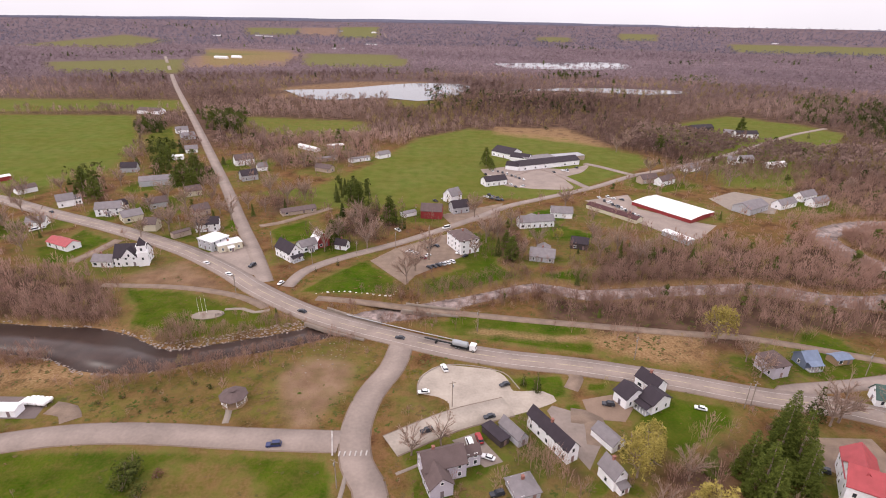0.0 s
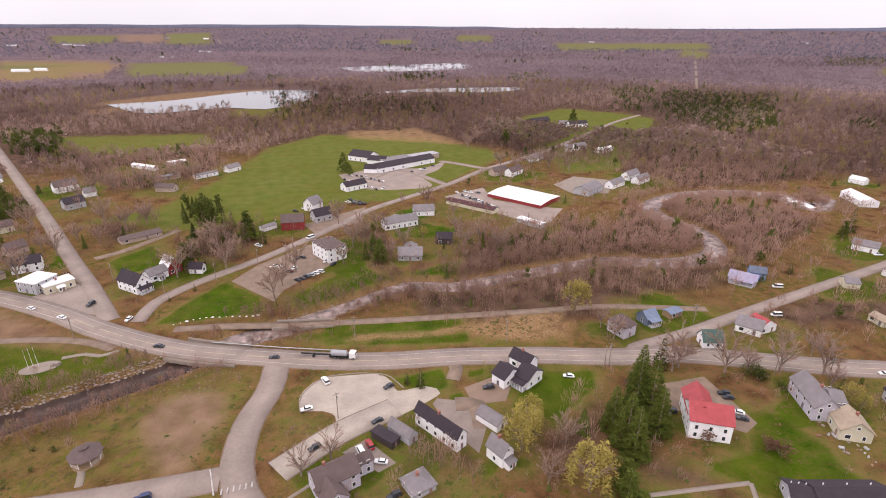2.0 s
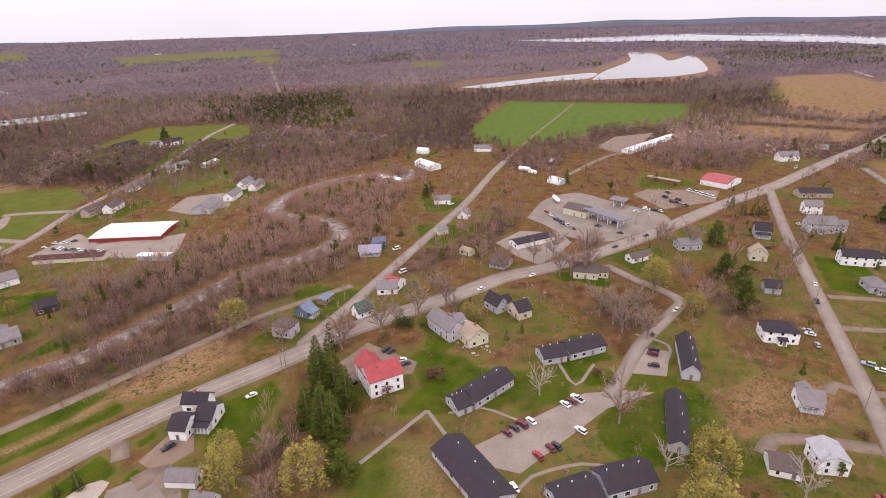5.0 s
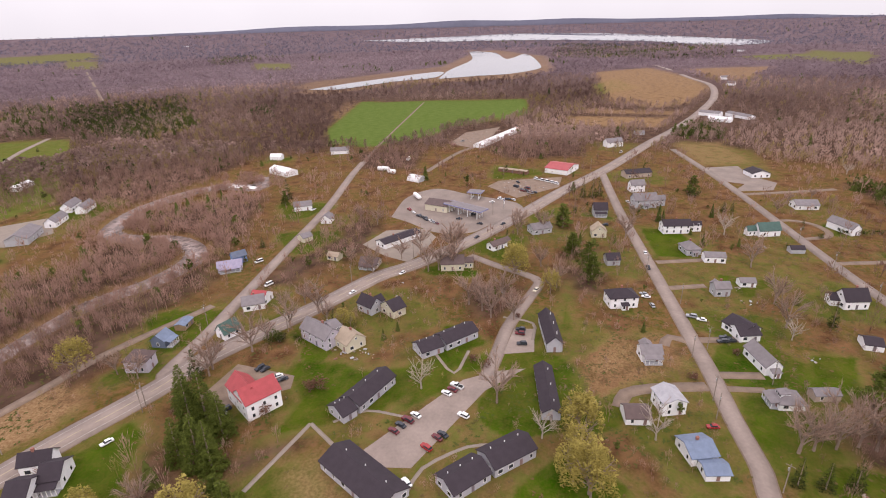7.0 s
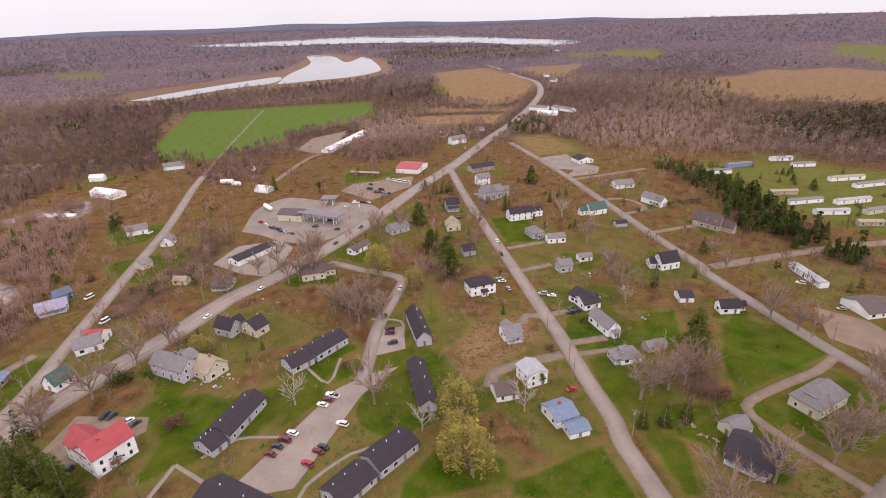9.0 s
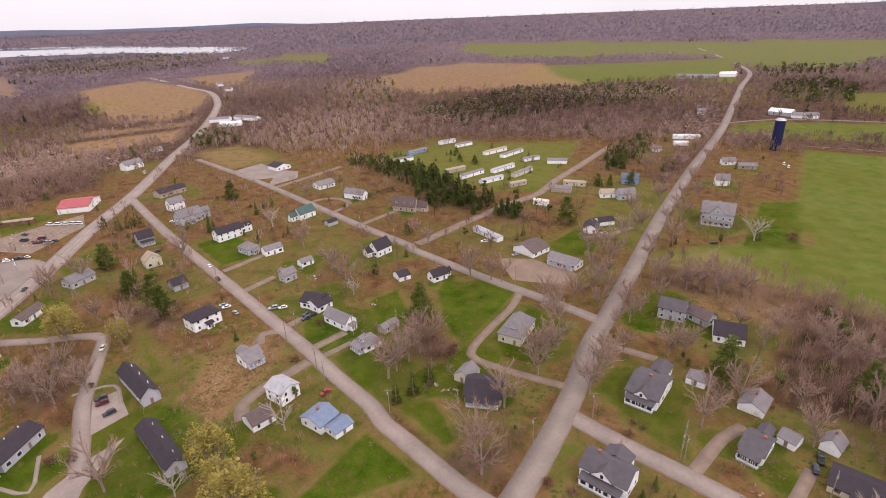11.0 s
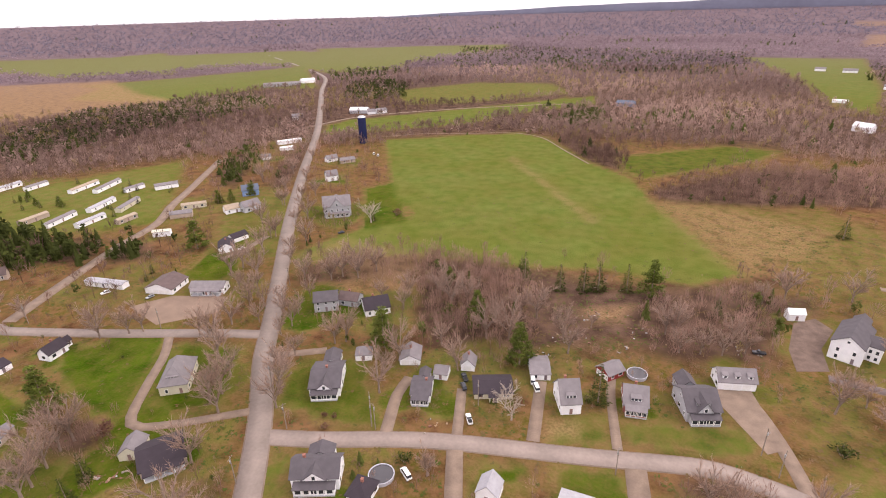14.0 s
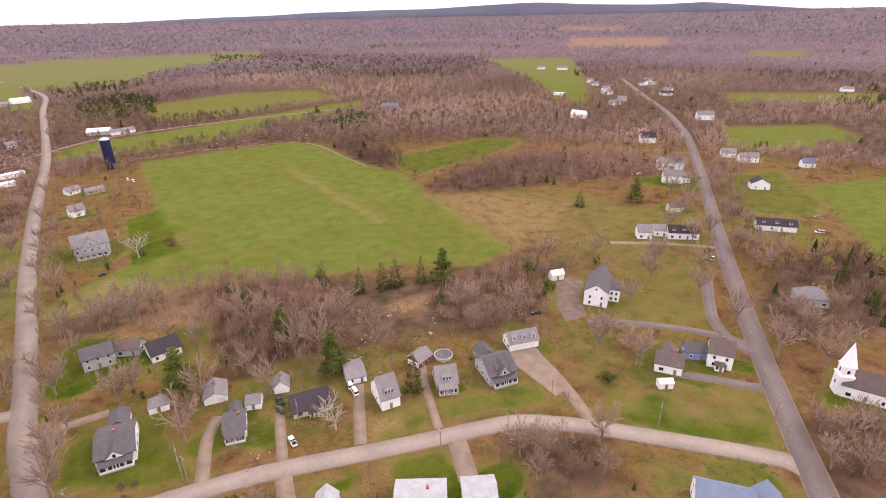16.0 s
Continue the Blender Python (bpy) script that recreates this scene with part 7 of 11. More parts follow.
road('rail_trail', 4.5, [(-55.7, 208.9), (-35.1, 206.0), (-14.9, 201.6), (9.4, 197.1), (35.3, 192.8), (65.0, 188.7), (95.8, 184.5), (123.7, 181.1), (166.6, 167.0)], 'gravel')
road('church_lane', 6, [(-179, 272), (-182, 256), (-186, 242)], 'gravel')
road('school_drive', 6, [(157, 423), (134, 452), (124, 461)], 'asphalt')
road('school_drive', 5.5, [(110, 384), (83, 439), (52, 416)], 'asphalt')
road('silo_lane', 5, [(344, -522), (310, -610), (222, -677), (144, -718), (94, -742), (65, -748)], 'gravel')
road('field_lane', 5, [(413, 151), (490, 144), (523, 132)], 'gravel')
road('barn_lane', 3.6, [(162.6, -138.0), (153.2, -125.2), (145.1, -108.6), (134.8, -92.1), (122.3, -95.4), (106.0, -105.1), (98.7, -109.6)], 'gravel')

road('hill_lane', 4, [(-152.3, -211.8), (-134.8, -177.1), (-131.9, -160.4), (-134.7, -150.4)], 'dark_asphalt')
road('hill_lane', 3.5, [(-81.7, -179.7), (-106.1, -174.2), (-130.9, -162.5), (-136.0, -155.9)], 'dark_asphalt')
road('hill_lane', 3.5, [(-99.7, -142.8), (-114.7, -136.1), (-125.7, -130.7)], 'dark_asphalt')
road('field_edge', 1.6, [(232.5, -507.0), (194.7, -530.2), (153.3, -540.1), (103.7, -552.2), (71.7, -537.5), (41.8, -486.3), (18.0, -445.4)], 'gravel', 'pale worn track along the field edge')

road('back_road', 6, [(768, 915), (1020, 1227), (1376, 1671)], 'gravel', 'straight pale back road through the woods')
road('back_road', 6, [(-307, 2998), (-388, 3594)], 'gravel', 'straight pale back road through the woods')
road('driveway', 5, [(-109.0, 296.3), (-97.9, 303.3), (-85.2, 317.6), (-73.4, 331.2)], 'gravel')
road('walk_path', 2, [(-92.2, 197.7), (-84.7, 198.4), (-79.0, 195.7), (-73.0, 197.8)], 'concrete')
road('walk_path', 2, [(-68.9, 138.4), (-66.7, 134.1), (-65.8, 128.5)], 'concrete')
road('driveway', 4, [(266.7, -26.7), (275.6, -49.6)], 'gravel')
road('driveway', 4, [(237.6, -30.4), (244.6, -47.3)], 'gravel')
road('driveway', 4, [(193.9, -38.3), (199.1, -54.5)], 'gravel')
road('driveway', 4, [(172.2, -43.6), (175.8, -58.0)], 'gravel')
road('driveway', 3, [(164.9, -45.3), (167.3, -57.2)], 'gravel')
road('driveway', 4, [(191.5, -37.0), (193.8, -28.8), (186.8, -26.3)], 'gravel')
road('driveway', 5, [(164.3, -38.9), (158.2, -21.0), (152.9, -12.6), (145.0, -10.8)], 'gravel')
road('driveway', 4, [(318, -104), (329, -121), (346, -118), (351, -105), (343, -94)], 'gravel')
road('driveway', 4, [(287, -112), (297, -142)], 'gravel')
road('driveway', 5, [(402, -90), (416, -124), (429, -153)], 'gravel')
road('driveway', 4, [(53.8, -109.8), (57.8, -129.6), (57.2, -139.7)], 'gravel')
road('driveway', 3.4, [(32.6, -116.1), (37.6, -138.9)], 'gravel')
road('driveway', 4, [(10.3, -121.4), (11.8, -143.5), (12.3, -150.5)], 'gravel')
road('driveway', 4, [(112.4, -137.2), (94.2, -146.2)], 'gravel')
road('driveway', 3, [(-13.9, -125.1), (-11.1, -148.6), (-10.9, -161.4)], 'gravel')
road('driveway', 5, [(31.7, -111.3), (26.9, -94.1)], 'gravel')
road('driveway', 6, [(-18.8, -120.3), (-20.5, -103.7)], 'gravel')
road('driveway', 4.4, [(-62.5, -121.0), (-59.8, -138.0), (-56.2, -153.0), (-52.6, -162.6)], 'gravel')
road('driveway', 4, [(-122.7, -257.9), (-152.6, -251.9), (-179, -242)], 'gravel')
road('driveway', 4, [(187, -240), (187.9, -215.2), (192.6, -205.7)], 'gravel')
road('driveway', 5, [(44.5, 147.5), (47.8, 153.8), (47.4, 156.4)], 'gravel')
road('driveway', 7, [(41.7, 134.8), (48.3, 132.3), (47.2, 121.5)], 'gravel')
road('driveway', 9, [(-14.4, 120.2), (3.9, 131.3), (22.3, 138.4)], 'pale_asphalt', 'bleached pale asphalt drive')
road('driveway', 6, [(-113.3, 128.7), (-116.9, 133.0), (-123.2, 134.4)], 'gravel')
road('footpath', 1.224, [(-25.7, 101.0), (-25.4, 109.4), (-25.6, 117.7)], 'concrete')
road('footpath', 1.02, [(-11.8, 109.7), (-2.7, 115.0), (3.8, 120.6)], 'concrete')
road('footpath', 1.088, [(112.7, 75.9), (120.7, 67.9), (121.4, 54.4)], 'concrete')
road('footpath', 1.36, [(110.2, 82.5), (98.8, 61.3), (93.2, 43.5)], 'concrete')
road('footpath', 1.224, [(92.3, 43.2), (102.7, 42.0), (114.4, 31.9), (117.6, 24.0)], 'concrete')
road('footpath', 1.224, [(158.3, 57.1), (148.1, 46.2), (163.3, 44.9)], 'concrete')
road('footpath', 1.36, [(191.6, 37.5), (189.9, 24.5), (177.0, 22.6)], 'concrete')
road('footpath', 1.496, [(81.1, 86.1), (110.2, 82.5)], 'concrete')
paved_area('parking_lot', [(-7.6, 144.2), (-7.6, 151.8), (-4.8, 156.3), (0.1, 160.2), (10.3, 159.4), (20.3, 157.3), (23.8, 151.6), (24.7, 146.4), (34.7, 146.4), (38.5, 141.5), (21.8, 133.5), (11.0, 131.5), (3.6, 134.4), (3.1, 139.3), (-0.6, 142.6)], 'pale_asphalt', 'bleached pale asphalt parking lot with patches')
paved_area('parking_lot', [(104.5, 61.3), (145.1, 42.1), (153.5, 31.7), (157.7, 22.1), (141.5, 33.1), (101.9, 45.1), (99.5, 54.5)], 'asphalt', 'worn grey asphalt lot with patches')
paved_area('parking_lot', [(183.7, 31.1), (185.6, 23.2), (169.2, 20.7), (164.5, 31.9)], 'asphalt', 'worn grey asphalt lot with patches')
paved_area('gravel_lot', [(-37.1, 249.5), (-25.4, 266.2), (2.3, 288.1), (14.4, 260.2), (5.2, 251.1), (-12.9, 233.2), (-16.9, 222.9)], 'gravel', 'pinkish gravel yard')
paved_area('forecourt', [(299, 135), (342, 140), (367, 126), (358, 97), (347, 61), (328, 54), (297, 70), (283.9, 77.2), (279.5, 97.2), (292, 120)], 'old_asphalt', 'dark patched asphalt yard')
paved_area('forecourt', [(250.9, 132.2), (275, 128), (284, 106), (272.5, 94.9), (251.0, 94.4), (234.6, 98.1), (238.9, 112.9)], 'concrete', 'pale concrete apron')
paved_area('school_lot', [(31, 436), (65, 448), (103, 441), (126, 457), (115, 432), (97, 414), (95, 383), (49, 388), (34, 419)], 'asphalt', 'worn grey asphalt lot with patches')
paved_area('store_lot', [(-128.9, 253.0), (-105.6, 266.8), (-97.7, 263.3), (-85.3, 235.6), (-88.7, 229.3), (-108.2, 241.3)], 'asphalt', 'worn grey asphalt lot with patches')
paved_area('works_lot', [(99, 356), (134, 371), (131, 340), (162, 314), (170, 310), (149, 286), (131, 298), (120, 317)], 'asphalt', 'worn grey asphalt lot with patches')
paved_area('works_lot', [(190, 365), (217, 383), (242, 364), (219, 333), (193, 340)], 'concrete', 'pale concrete apron')
paved_area('farm_lot', [(526, 166), (588, 165), (629, 134), (546, 129), (511, 138)], 'gravel', 'pinkish gravel yard')
paved_area('garage_lot', [(399, 85), (421, 38), (392, 37), (358, 63), (382, 90)], 'gravel', 'pinkish gravel yard')
paved_area('clinic_lot', [(475, -73), (486, -99), (455, -103), (438, -118), (417, -111), (408, -84), (430, -95), (434, -82)], 'old_asphalt', 'dark patched asphalt yard')
paved_area('barn_lot', [(198.0, -151.2), (186.9, -165.0), (160.5, -171.6), (155.4, -158.3), (174.0, -142.3)], 'dirt', 'bare brown dirt yard')
paved_area('red_house_yard', [(111.0, 126.4), (131.2, 126.2), (130.7, 101.4), (123.9, 98.7), (109.9, 113.6)], 'gravel', 'pinkish gravel yard')
paved_area('hotel_court', [(-1, 322), (41, 347), (35, 319), (6, 302)], 'gravel', 'pinkish gravel yard')
paved_area('house_yard', [(-79.3, -216.0), (-88.3, -222.0), (-92.6, -214.1), (-84.5, -198.7), (-83.2, -184.1), (-72.4, -181.0), (-73.0, -195.1)], 'dark_dirt', 'dark brown trodden dirt yard')
paved_area('garage_yard', [(-41.1, -162.2), (-55.5, -165.0), (-60.3, -139.1), (-54.8, -135.6)], 'gravel', 'pinkish gravel yard')
paved_area('house_drive', [(36.6, 139.2), (44.6, 135.6), (47.7, 121.5), (42.2, 112.2), (38.1, 121.3), (34.5, 136.7)], 'old_asphalt', 'dark patched asphalt yard')
paved_area('house_yard', [(3.8, 122.8), (11.2, 126.3), (18.3, 114.8), (12.9, 112.6)], 'old_asphalt', 'dark patched asphalt yard')
paved_area('house_yard', [(47.1, 142.3), (57.8, 145.2), (62.9, 138.5), (58.3, 132.0), (47.4, 133.1)], 'dirt', 'bare pinkish dirt patch')


paved_area('gas_yard', [(-140.2, 128.8), (-145.0, 139.4), (-126.4, 139.5), (-124.7, 129.4)], 'dark_asphalt', 'dark gravel yard with gas tanks')


# ---- houses ----
CHAPEL = house(-155.0, 243.9, 9.5, 14.5, 10.8, 5, 5, 'l', 'white', 'dark', 'G', 'church')
house(-167.3, 240.3, -1.4, 10.2, 6.8, 3.1, 2.4, 'l', 'white', 'grey', '-', 'house')
house(-202.3, 261.5, -24.9, 16.6, 7.8, 2.9, 1.9, 'l', 'white', 'red', '-', 'house')
house(-238.2, 292.8, 12.1, 10.1, 7.0, 2.9, 2.4, 'l', 'white', 'grey', '-', 'house')
house(-208.1, 314.5, 18.3, 14.3, 9.7, 4.6, 3.1, 'l', 'white', 'grey', 'ca', 'house')
house(-205.5, 320.8, 58.2, 7.6, 6.8, 3.9, 2.9, 'l', 'white', 'dark', '-', 'house')
house(-189.2, 304.1, 44.4, 11.1, 9.3, 3.6, 2.7, 'l', 'cream', 'grey', 'k', 'house')
house(-168.8, 288.7, 2.5, 7.3, 7.0, 4.4, 2.9, 'l', 'cream', 'brown', '-', 'house')
house(-147.8, 279.1, 50.2, 10.0, 3.9, 2.9, 0.8, 'l', 'tan', 'brown', 'n', 'house')
house(-136.8, 289.9, 14.9, 12.6, 7.7, 4.6, 3.0, 'l', 'white', 'dark', 'ck', 'house')
house(-123.4, 265.2, -30.6, 11.4, 11.3, 5.3, 0.3, 'f', 'grey', 'white', '-', 'house')
house(-114.7, 262.9, 36.2, 12.3, 7.8, 3.7, 0.3, 'f', 'cream', 'white', 'a', 'house')
house(-152.2, 316.0, 46.0, 9.7, 7.0, 3.9, 2.9, 'l', 'tan', 'brown', '-', 'house')
house(-79.7, 253.1, 46.6, 7.3, 13.9, 4.9, 3.9, 'd', 'white', 'dark', 'p', 'house')
house(-72.8, 263.2, 42.2, 9.1, 6.8, 3.4, 2.4, 'l', 'white', 'grey', 'a', 'house')
house(-66.8, 269.3, 40.7, 6.9, 7.8, 4.4, 3.9, 'd', 'red', 'white', 'n', 'house')
house(-54.2, 265.4, -17.5, 6.6, 4.8, 2.9, 2.4, 'l', 'white', 'dark', '-', 'house')
house(-92.6, 322.2, 29.1, 21.6, 7.7, 2.3, 1.5, 'l', 'tan', 'brown', '-', 'house')
house(11.2, 268.6, 26.2, 11.1, 16.4, 7.8, 2.1, 'h', 'white', 'brown', 'w3', 'house')
house(-6.9, 317.9, -5.4, 13.3, 8.7, 4.9, 3.9, 'l', 'red', 'brown', 'n', 'house')
house(6.5, 350.1, -47.9, 8.7, 9.2, 5.2, 4.1, 'd', 'white', 'grey', '-', 'house')
house(10.5, 328.8, 23.3, 11.3, 7.8, 4.2, 3.6, 'l', 'grey', 'dark', '-', 'house')
house(-21.8, 319.6, 35.5, 9.4, 4.8, 2.3, 1.0, 'l', 'white', 'grey', 'n', 'house')
house(56.4, 304.6, 12.3, 21.7, 7.4, 4.0, 3.0, 'l', 'white', 'grey', 'ck', 'house')
house(75.9, 323.0, -7.3, 13.4, 8.5, 3.5, 3.0, 'l', 'white', 'grey', '-', 'house')
house(52.9, 256.9, -13.3, 12.6, 11.6, 2.8, 2.8, 'l', 'grey', 'grey', 'k', 'house')
house(76.2, 272.7, -19.0, 9.4, 8.5, 3.3, 2.5, 'l', 'dark', 'dark', 'n', 'house')
house(58.1, 486.0, -42.5, 21.7, 17.4, 4.4, 3.9, 'l', 'white', 'dark', '-', 'house')
house(88.1, 451.4, 25.0, 60.8, 13.9, 4.1, 2.9, 'l', 'white', 'dark', '-', 'house')
house(69.4, 470.0, -29.0, 17.1, 12.2, 3.4, 2.9, 'l', 'white', 'dark', 'n', 'house')
house(38.4, 392.9, 25.2, 18.0, 8.4, 3.9, 2.8, 'l', 'white', 'dark', '-', 'house')
house(111.0, 327.6, -50.7, 37.8, 7.7, 2.4, 1.3, 'l', 'cream', 'maroon', 'n', 'house')
house(153.2, 338.5, -54.3, 43.4, 27.4, 2.3, 0.8, 'l', 'red', 'white', 'n', 'house')
house(136.0, 286.1, -60.4, 18.1, 5.3, 2.7, 0.5, 'l', 'grey', 'white', 'n', 'house')
house(317.8, 598.5, -25.2, 11.7, 8.1, 4, 3, 'l', 'white', 'grey', '-', 'house')
house(332.4, 591.4, 4.6, 24.4, 9.0, 4.5, 3, 'l', 'white', 'dark', '-', 'house')
house(300.3, 630.9, 18.3, 29.3, 10, 3.5, 3, 'l', 'dark', 'dark', 'n', 'house')
house(257.1, 468.9, -27.7, 7.0, 7.0, 4.4, 2.9, 'l', 'white', 'grey', '-', 'house')
house(272.3, 476.4, 17.5, 15.7, 7.0, 3.4, 2.9, 'l', 'white', 'grey', '-', 'house')
house(291.0, 460.6, 19.5, 20.4, 6.8, 2.9, 1.9, 'l', 'white', 'white', 'n', 'house')
house(159.4, 405.0, 24.4, 15.6, 7.0, 3.9, 2.9, 'l', 'tan', 'brown', '-', 'house')
house(171.8, 401.6, 37.0, 17.6, 7.0, 3.9, 2.9, 'l', 'white', 'brown', '-', 'house')
house(209.9, 443.2, 28.7, 16.5, 6.8, 3.4, 2.9, 'l', 'white', 'grey', '-', 'house')
house(206.3, 340.4, 33.2, 22.1, 12.2, 3.9, 2.9, 'l', 'grey', 'grey', '-', 'house')
house(233.9, 348.7, 28.2, 17.5, 7.0, 3.4, 2.9, 'l', 'white', 'grey', '-', 'house')
house(259.2, 366.6, 27.8, 16.7, 7.0, 3.9, 2.9, 'l', 'white', 'grey', '-', 'house')
house(260.3, 354.2, 26.5, 16.5, 7.0, 3.4, 2.9, 'l', 'white', 'grey', '-', 'house')
house(119.3, 160.0, 16.8, 6.7, 8.7, 5.2, 3.2, 'h', 'lilac', 'brown', '-', 'house')
house(134.8, 164.8, 9.2, 6.0, 6.2, 3.2, 2.5, 'l', 'slate', 'bluemetal', 'p', 'house')
house(148.3, 166.4, 12.3, 7.1, 4.6, 2.3, 0.7, 'l', 'wood', 'bluemetal', 'n', 'house')
house(62.3, 142.2, -63.4, 5.6, 8.2, 3.9, 2.5, 'l', 'white', 'dark', '-', 'house')
house(69.8, 139.9, -60.4, 5.6, 8.6, 3.7, 2.4, 'l', 'white', 'dark', 'p', 'house')
house(71.6, 148.6, 30.2, 5.6, 8.4, 3.9, 2.5, 'd', 'white', 'dark', 'c', 'house')
house(50.2, 123.6, 30.0, 5.1, 8.7, 2.3, 1.9, 'd', 'white', 'grey', 'n', 'house')
house(47.2, 108.7, 24.9, 4.5, 6.3, 4.3, 3.0, 'd', 'white', 'grey', 'ca', 'house')
house(33.3, 122.8, 30.5, 4.1, 17.8, 5.0, 2.4, 'd', 'white', 'dark', '-', 'house')
house(22.2, 125.1, 33.6, 3.7, 9.3, 2.5, 2.2, 'd', 'siding', 'grey', 'n', 'house')
house(16.8, 124.4, 37.3, 3.4, 8.4, 2.3, 0.4, 'f', 'dark', 'dark', 'n', 'house')
house(0.8, 111.1, 18.2, 11.8, 7.4, 5.1, 3.1, 'l', 'lilac', 'brown', 'cj', 'house')
house(-0.2, 105.3, 20.5, 6.3, 6.8, 3.9, 2.9, 'd', 'lilac', 'brown', '-', 'house')
house(22.4, 104.8, 19.0, 7.0, 6.8, 2.3, 1.6, 'h', 'grey', 'grey', 'c', 'house')
house(-134.9, 131.6, 1.3, 8.4, 4.0, 2.4, 0.5, 'l', 'white', 'white', 'n', 'house')
house(-211.9, 379.4, 22.6, 21.3, 11.0, 3.9, 2.5, 'l', 'grey', 'grey', 'n', 'house')
house(-249.0, 412.5, 11.7, 11.7, 7.5, 3.9, 3.4, 'l', 'grey', 'dark', '-', 'house')
house(-370.5, 685.4, -10.1, 31.7, 12, 4, 3, 'l', 'white', 'brown', 'n', 'house')
house(-168.6, 441.2, 34.4, 15.2, 8.8, 4.8, 3.8, 'l', 'white', 'brown', 'ck', 'house')
house(-149.1, 395.6, 35.6, 12.0, 9.0, 4.3, 3.3, 'l', 'grey', 'dark', '-', 'house')
house(-147.4, 422.8, 29.3, 7.7, 6.8, 3.4, 2.9, 'l', 'white', 'grey', '-', 'house')
house(-258.2, 536.3, 40.1, 12.7, 7.8, 3.9, 2.9, 'l', 'grey', 'grey', '-', 'house')
house(-230.0, 480.4, 27.2, 10.3, 7.0, 3.4, 2.9, 'l', 'white', 'grey', '-', 'house')
house(-278.4, 567.7, 33.3, 11.9, 7.2, 3.5, 3, 'l', 'white', 'grey', '-', 'house')
house(-229.9, 453.7, 16.8, 8.6, 5.8, 2.9, 1.0, 'l', 'white', 'white', 'n', 'house')
house(-73.6, 457.4, 34.6, 18.9, 4.8, 2.9, 1.0, 'l', 'white', 'grey', 'n', 'house')
house(-54.6, 472.5, 44.7, 12.5, 6.8, 3.4, 2.4, 'l', 'white', 'grey', '-', 'house')
house(-96.5, 422.5, -22.5, 14.3, 7.0, 3.4, 2.4, 'l', 'tan', 'brown', '-', 'house')
house(-127.1, 497.9, -38.6, 26.8, 4.8, 2.9, 1.0, 'l', 'white', 'white', 'n', 'house')
house(-103.7, 507.2, 21.5, 15.7, 4.8, 2.9, 1.0, 'l', 'grey', 'white', 'n', 'house')
house(-102.2, 456.6, 28.5, 18.5, 4.8, 2.9, 1.0, 'l', 'tan', 'grey', 'n', 'house')
house(-244.4, 327.7, 38.3, 9.4, 7.0, 4.6, 3.4, 'l', 'white', 'grey', 'cj', 'house')
house(-290.5, 355.0, 54.3, 12.2, 7.8, 3.4, 1.9, 'l', 'white', 'brown', '-', 'house')
house(-259.5, 278.5, 21.6, 11.7, 7.8, 3.9, 2.9, 'l', 'cream', 'brown', '-', 'house')
house(-326.8, 383.1, 54.7, 7.5, 5.8, 2.9, 1.0, 'l', 'red', 'white', 'n', 'house')
house(-185.2, 328.3, 37.9, 10.6, 7.0, 3.9, 2.9, 'l', 'grey', 'brown', '-', 'house')
house(-173.8, 354.6, 38.1, 10.1, 7.0, 3.9, 2.9, 'l', 'cream', 'brown', '-', 'house')
house(147.9, 143.3, -107.7, 6.1, 7.5, 3.0, 3.5, 'd', 'white', 'green', '-', 'house')
house(171.9, 148.6, -52.2, 9.5, 9.7, 3.0, 2.3, 'l', 'white', 'grey', 'c', 'house')
house(176.0, 147.4, 7.1, 9.6, 6.8, 3.1, 2.7, 'd', 'white', 'red', 'n', 'house')
house(203.3, 186.1, -52.7, 12.0, 8.2, 2.7, 2.0, 'l', 'lilac', 'lilac', 'p', 'house')
house(212.1, 187.3, -32.2, 7.2, 5.0, 4.0, 2.2, 'l', 'blue', 'slate', '-', 'house')
house(154.6, 103.9, -111.9, 15.7, 7.8, 4.9, 3.3, 'l', 'lilac', 'grey', 'ck', 'house')
house(154.4, 90.8, -118.5, 8.3, 8.7, 3.7, 3.3, 'l', 'cream', 'tan', '-', 'house')
house(182.3, 95.4, -112.3, 8.9, 6.7, 3.9, 3.3, 'l', 'grey', 'dark', 'k', 'house')
house(182.8, 84.4, -120.4, 9.2, 6.7, 3.8, 3.0, 'd', 'cream', 'dark', '-', 'house')
house(112.7, 103.3, -29.2, 11.9, 9.6, 6.6, 3.5, 'l', 'white', 'red', 'w2', 'house')
house(117.1, 74.6, -26.8, 5.3, 8.3, 2.9, 2.1, 'l', 'siding', 'dark', '-', 'apartment_building')
house(128.8, 70.7, -15.2, 18.6, 8.3, 3.3, 2.1, 'l', 'siding', 'dark', '-', 'apartment_building')
house(159.2, 60.0, -42.5, 9.2, 8.3, 2.9, 2.1, 'l', 'siding', 'dark', '-', 'apartment_building')
house(169.4, 51.7, -36.5, 15.4, 8.3, 3.3, 2.1, 'l', 'siding', 'dark', '-', 'apartment_building')
house(93.7, 56.0, -115.4, 25.7, 10.5, 2.9, 2.3, 'l', 'siding', 'dark', '-', 'apartment_building')
house(101.5, 29.6, -36.4, 12.6, 8.7, 2.9, 2.1, 'l', 'siding', 'dark', '-', 'apartment_building')
house(113.4, 19.9, -41.1, 14.6, 8.7, 3.3, 2.1, 'l', 'siding', 'dark', '-', 'apartment_building')
house(181.7, 16.5, -73.3, 5.9, 22.3, 3.9, 2.7, 'd', 'siding', 'dark', '-', 'apartment_building')
house(145.0, 12.8, -75.7, 5.8, 25.0, 2.8, 1.9, 'd', 'siding', 'dark', '-', 'apartment_building')
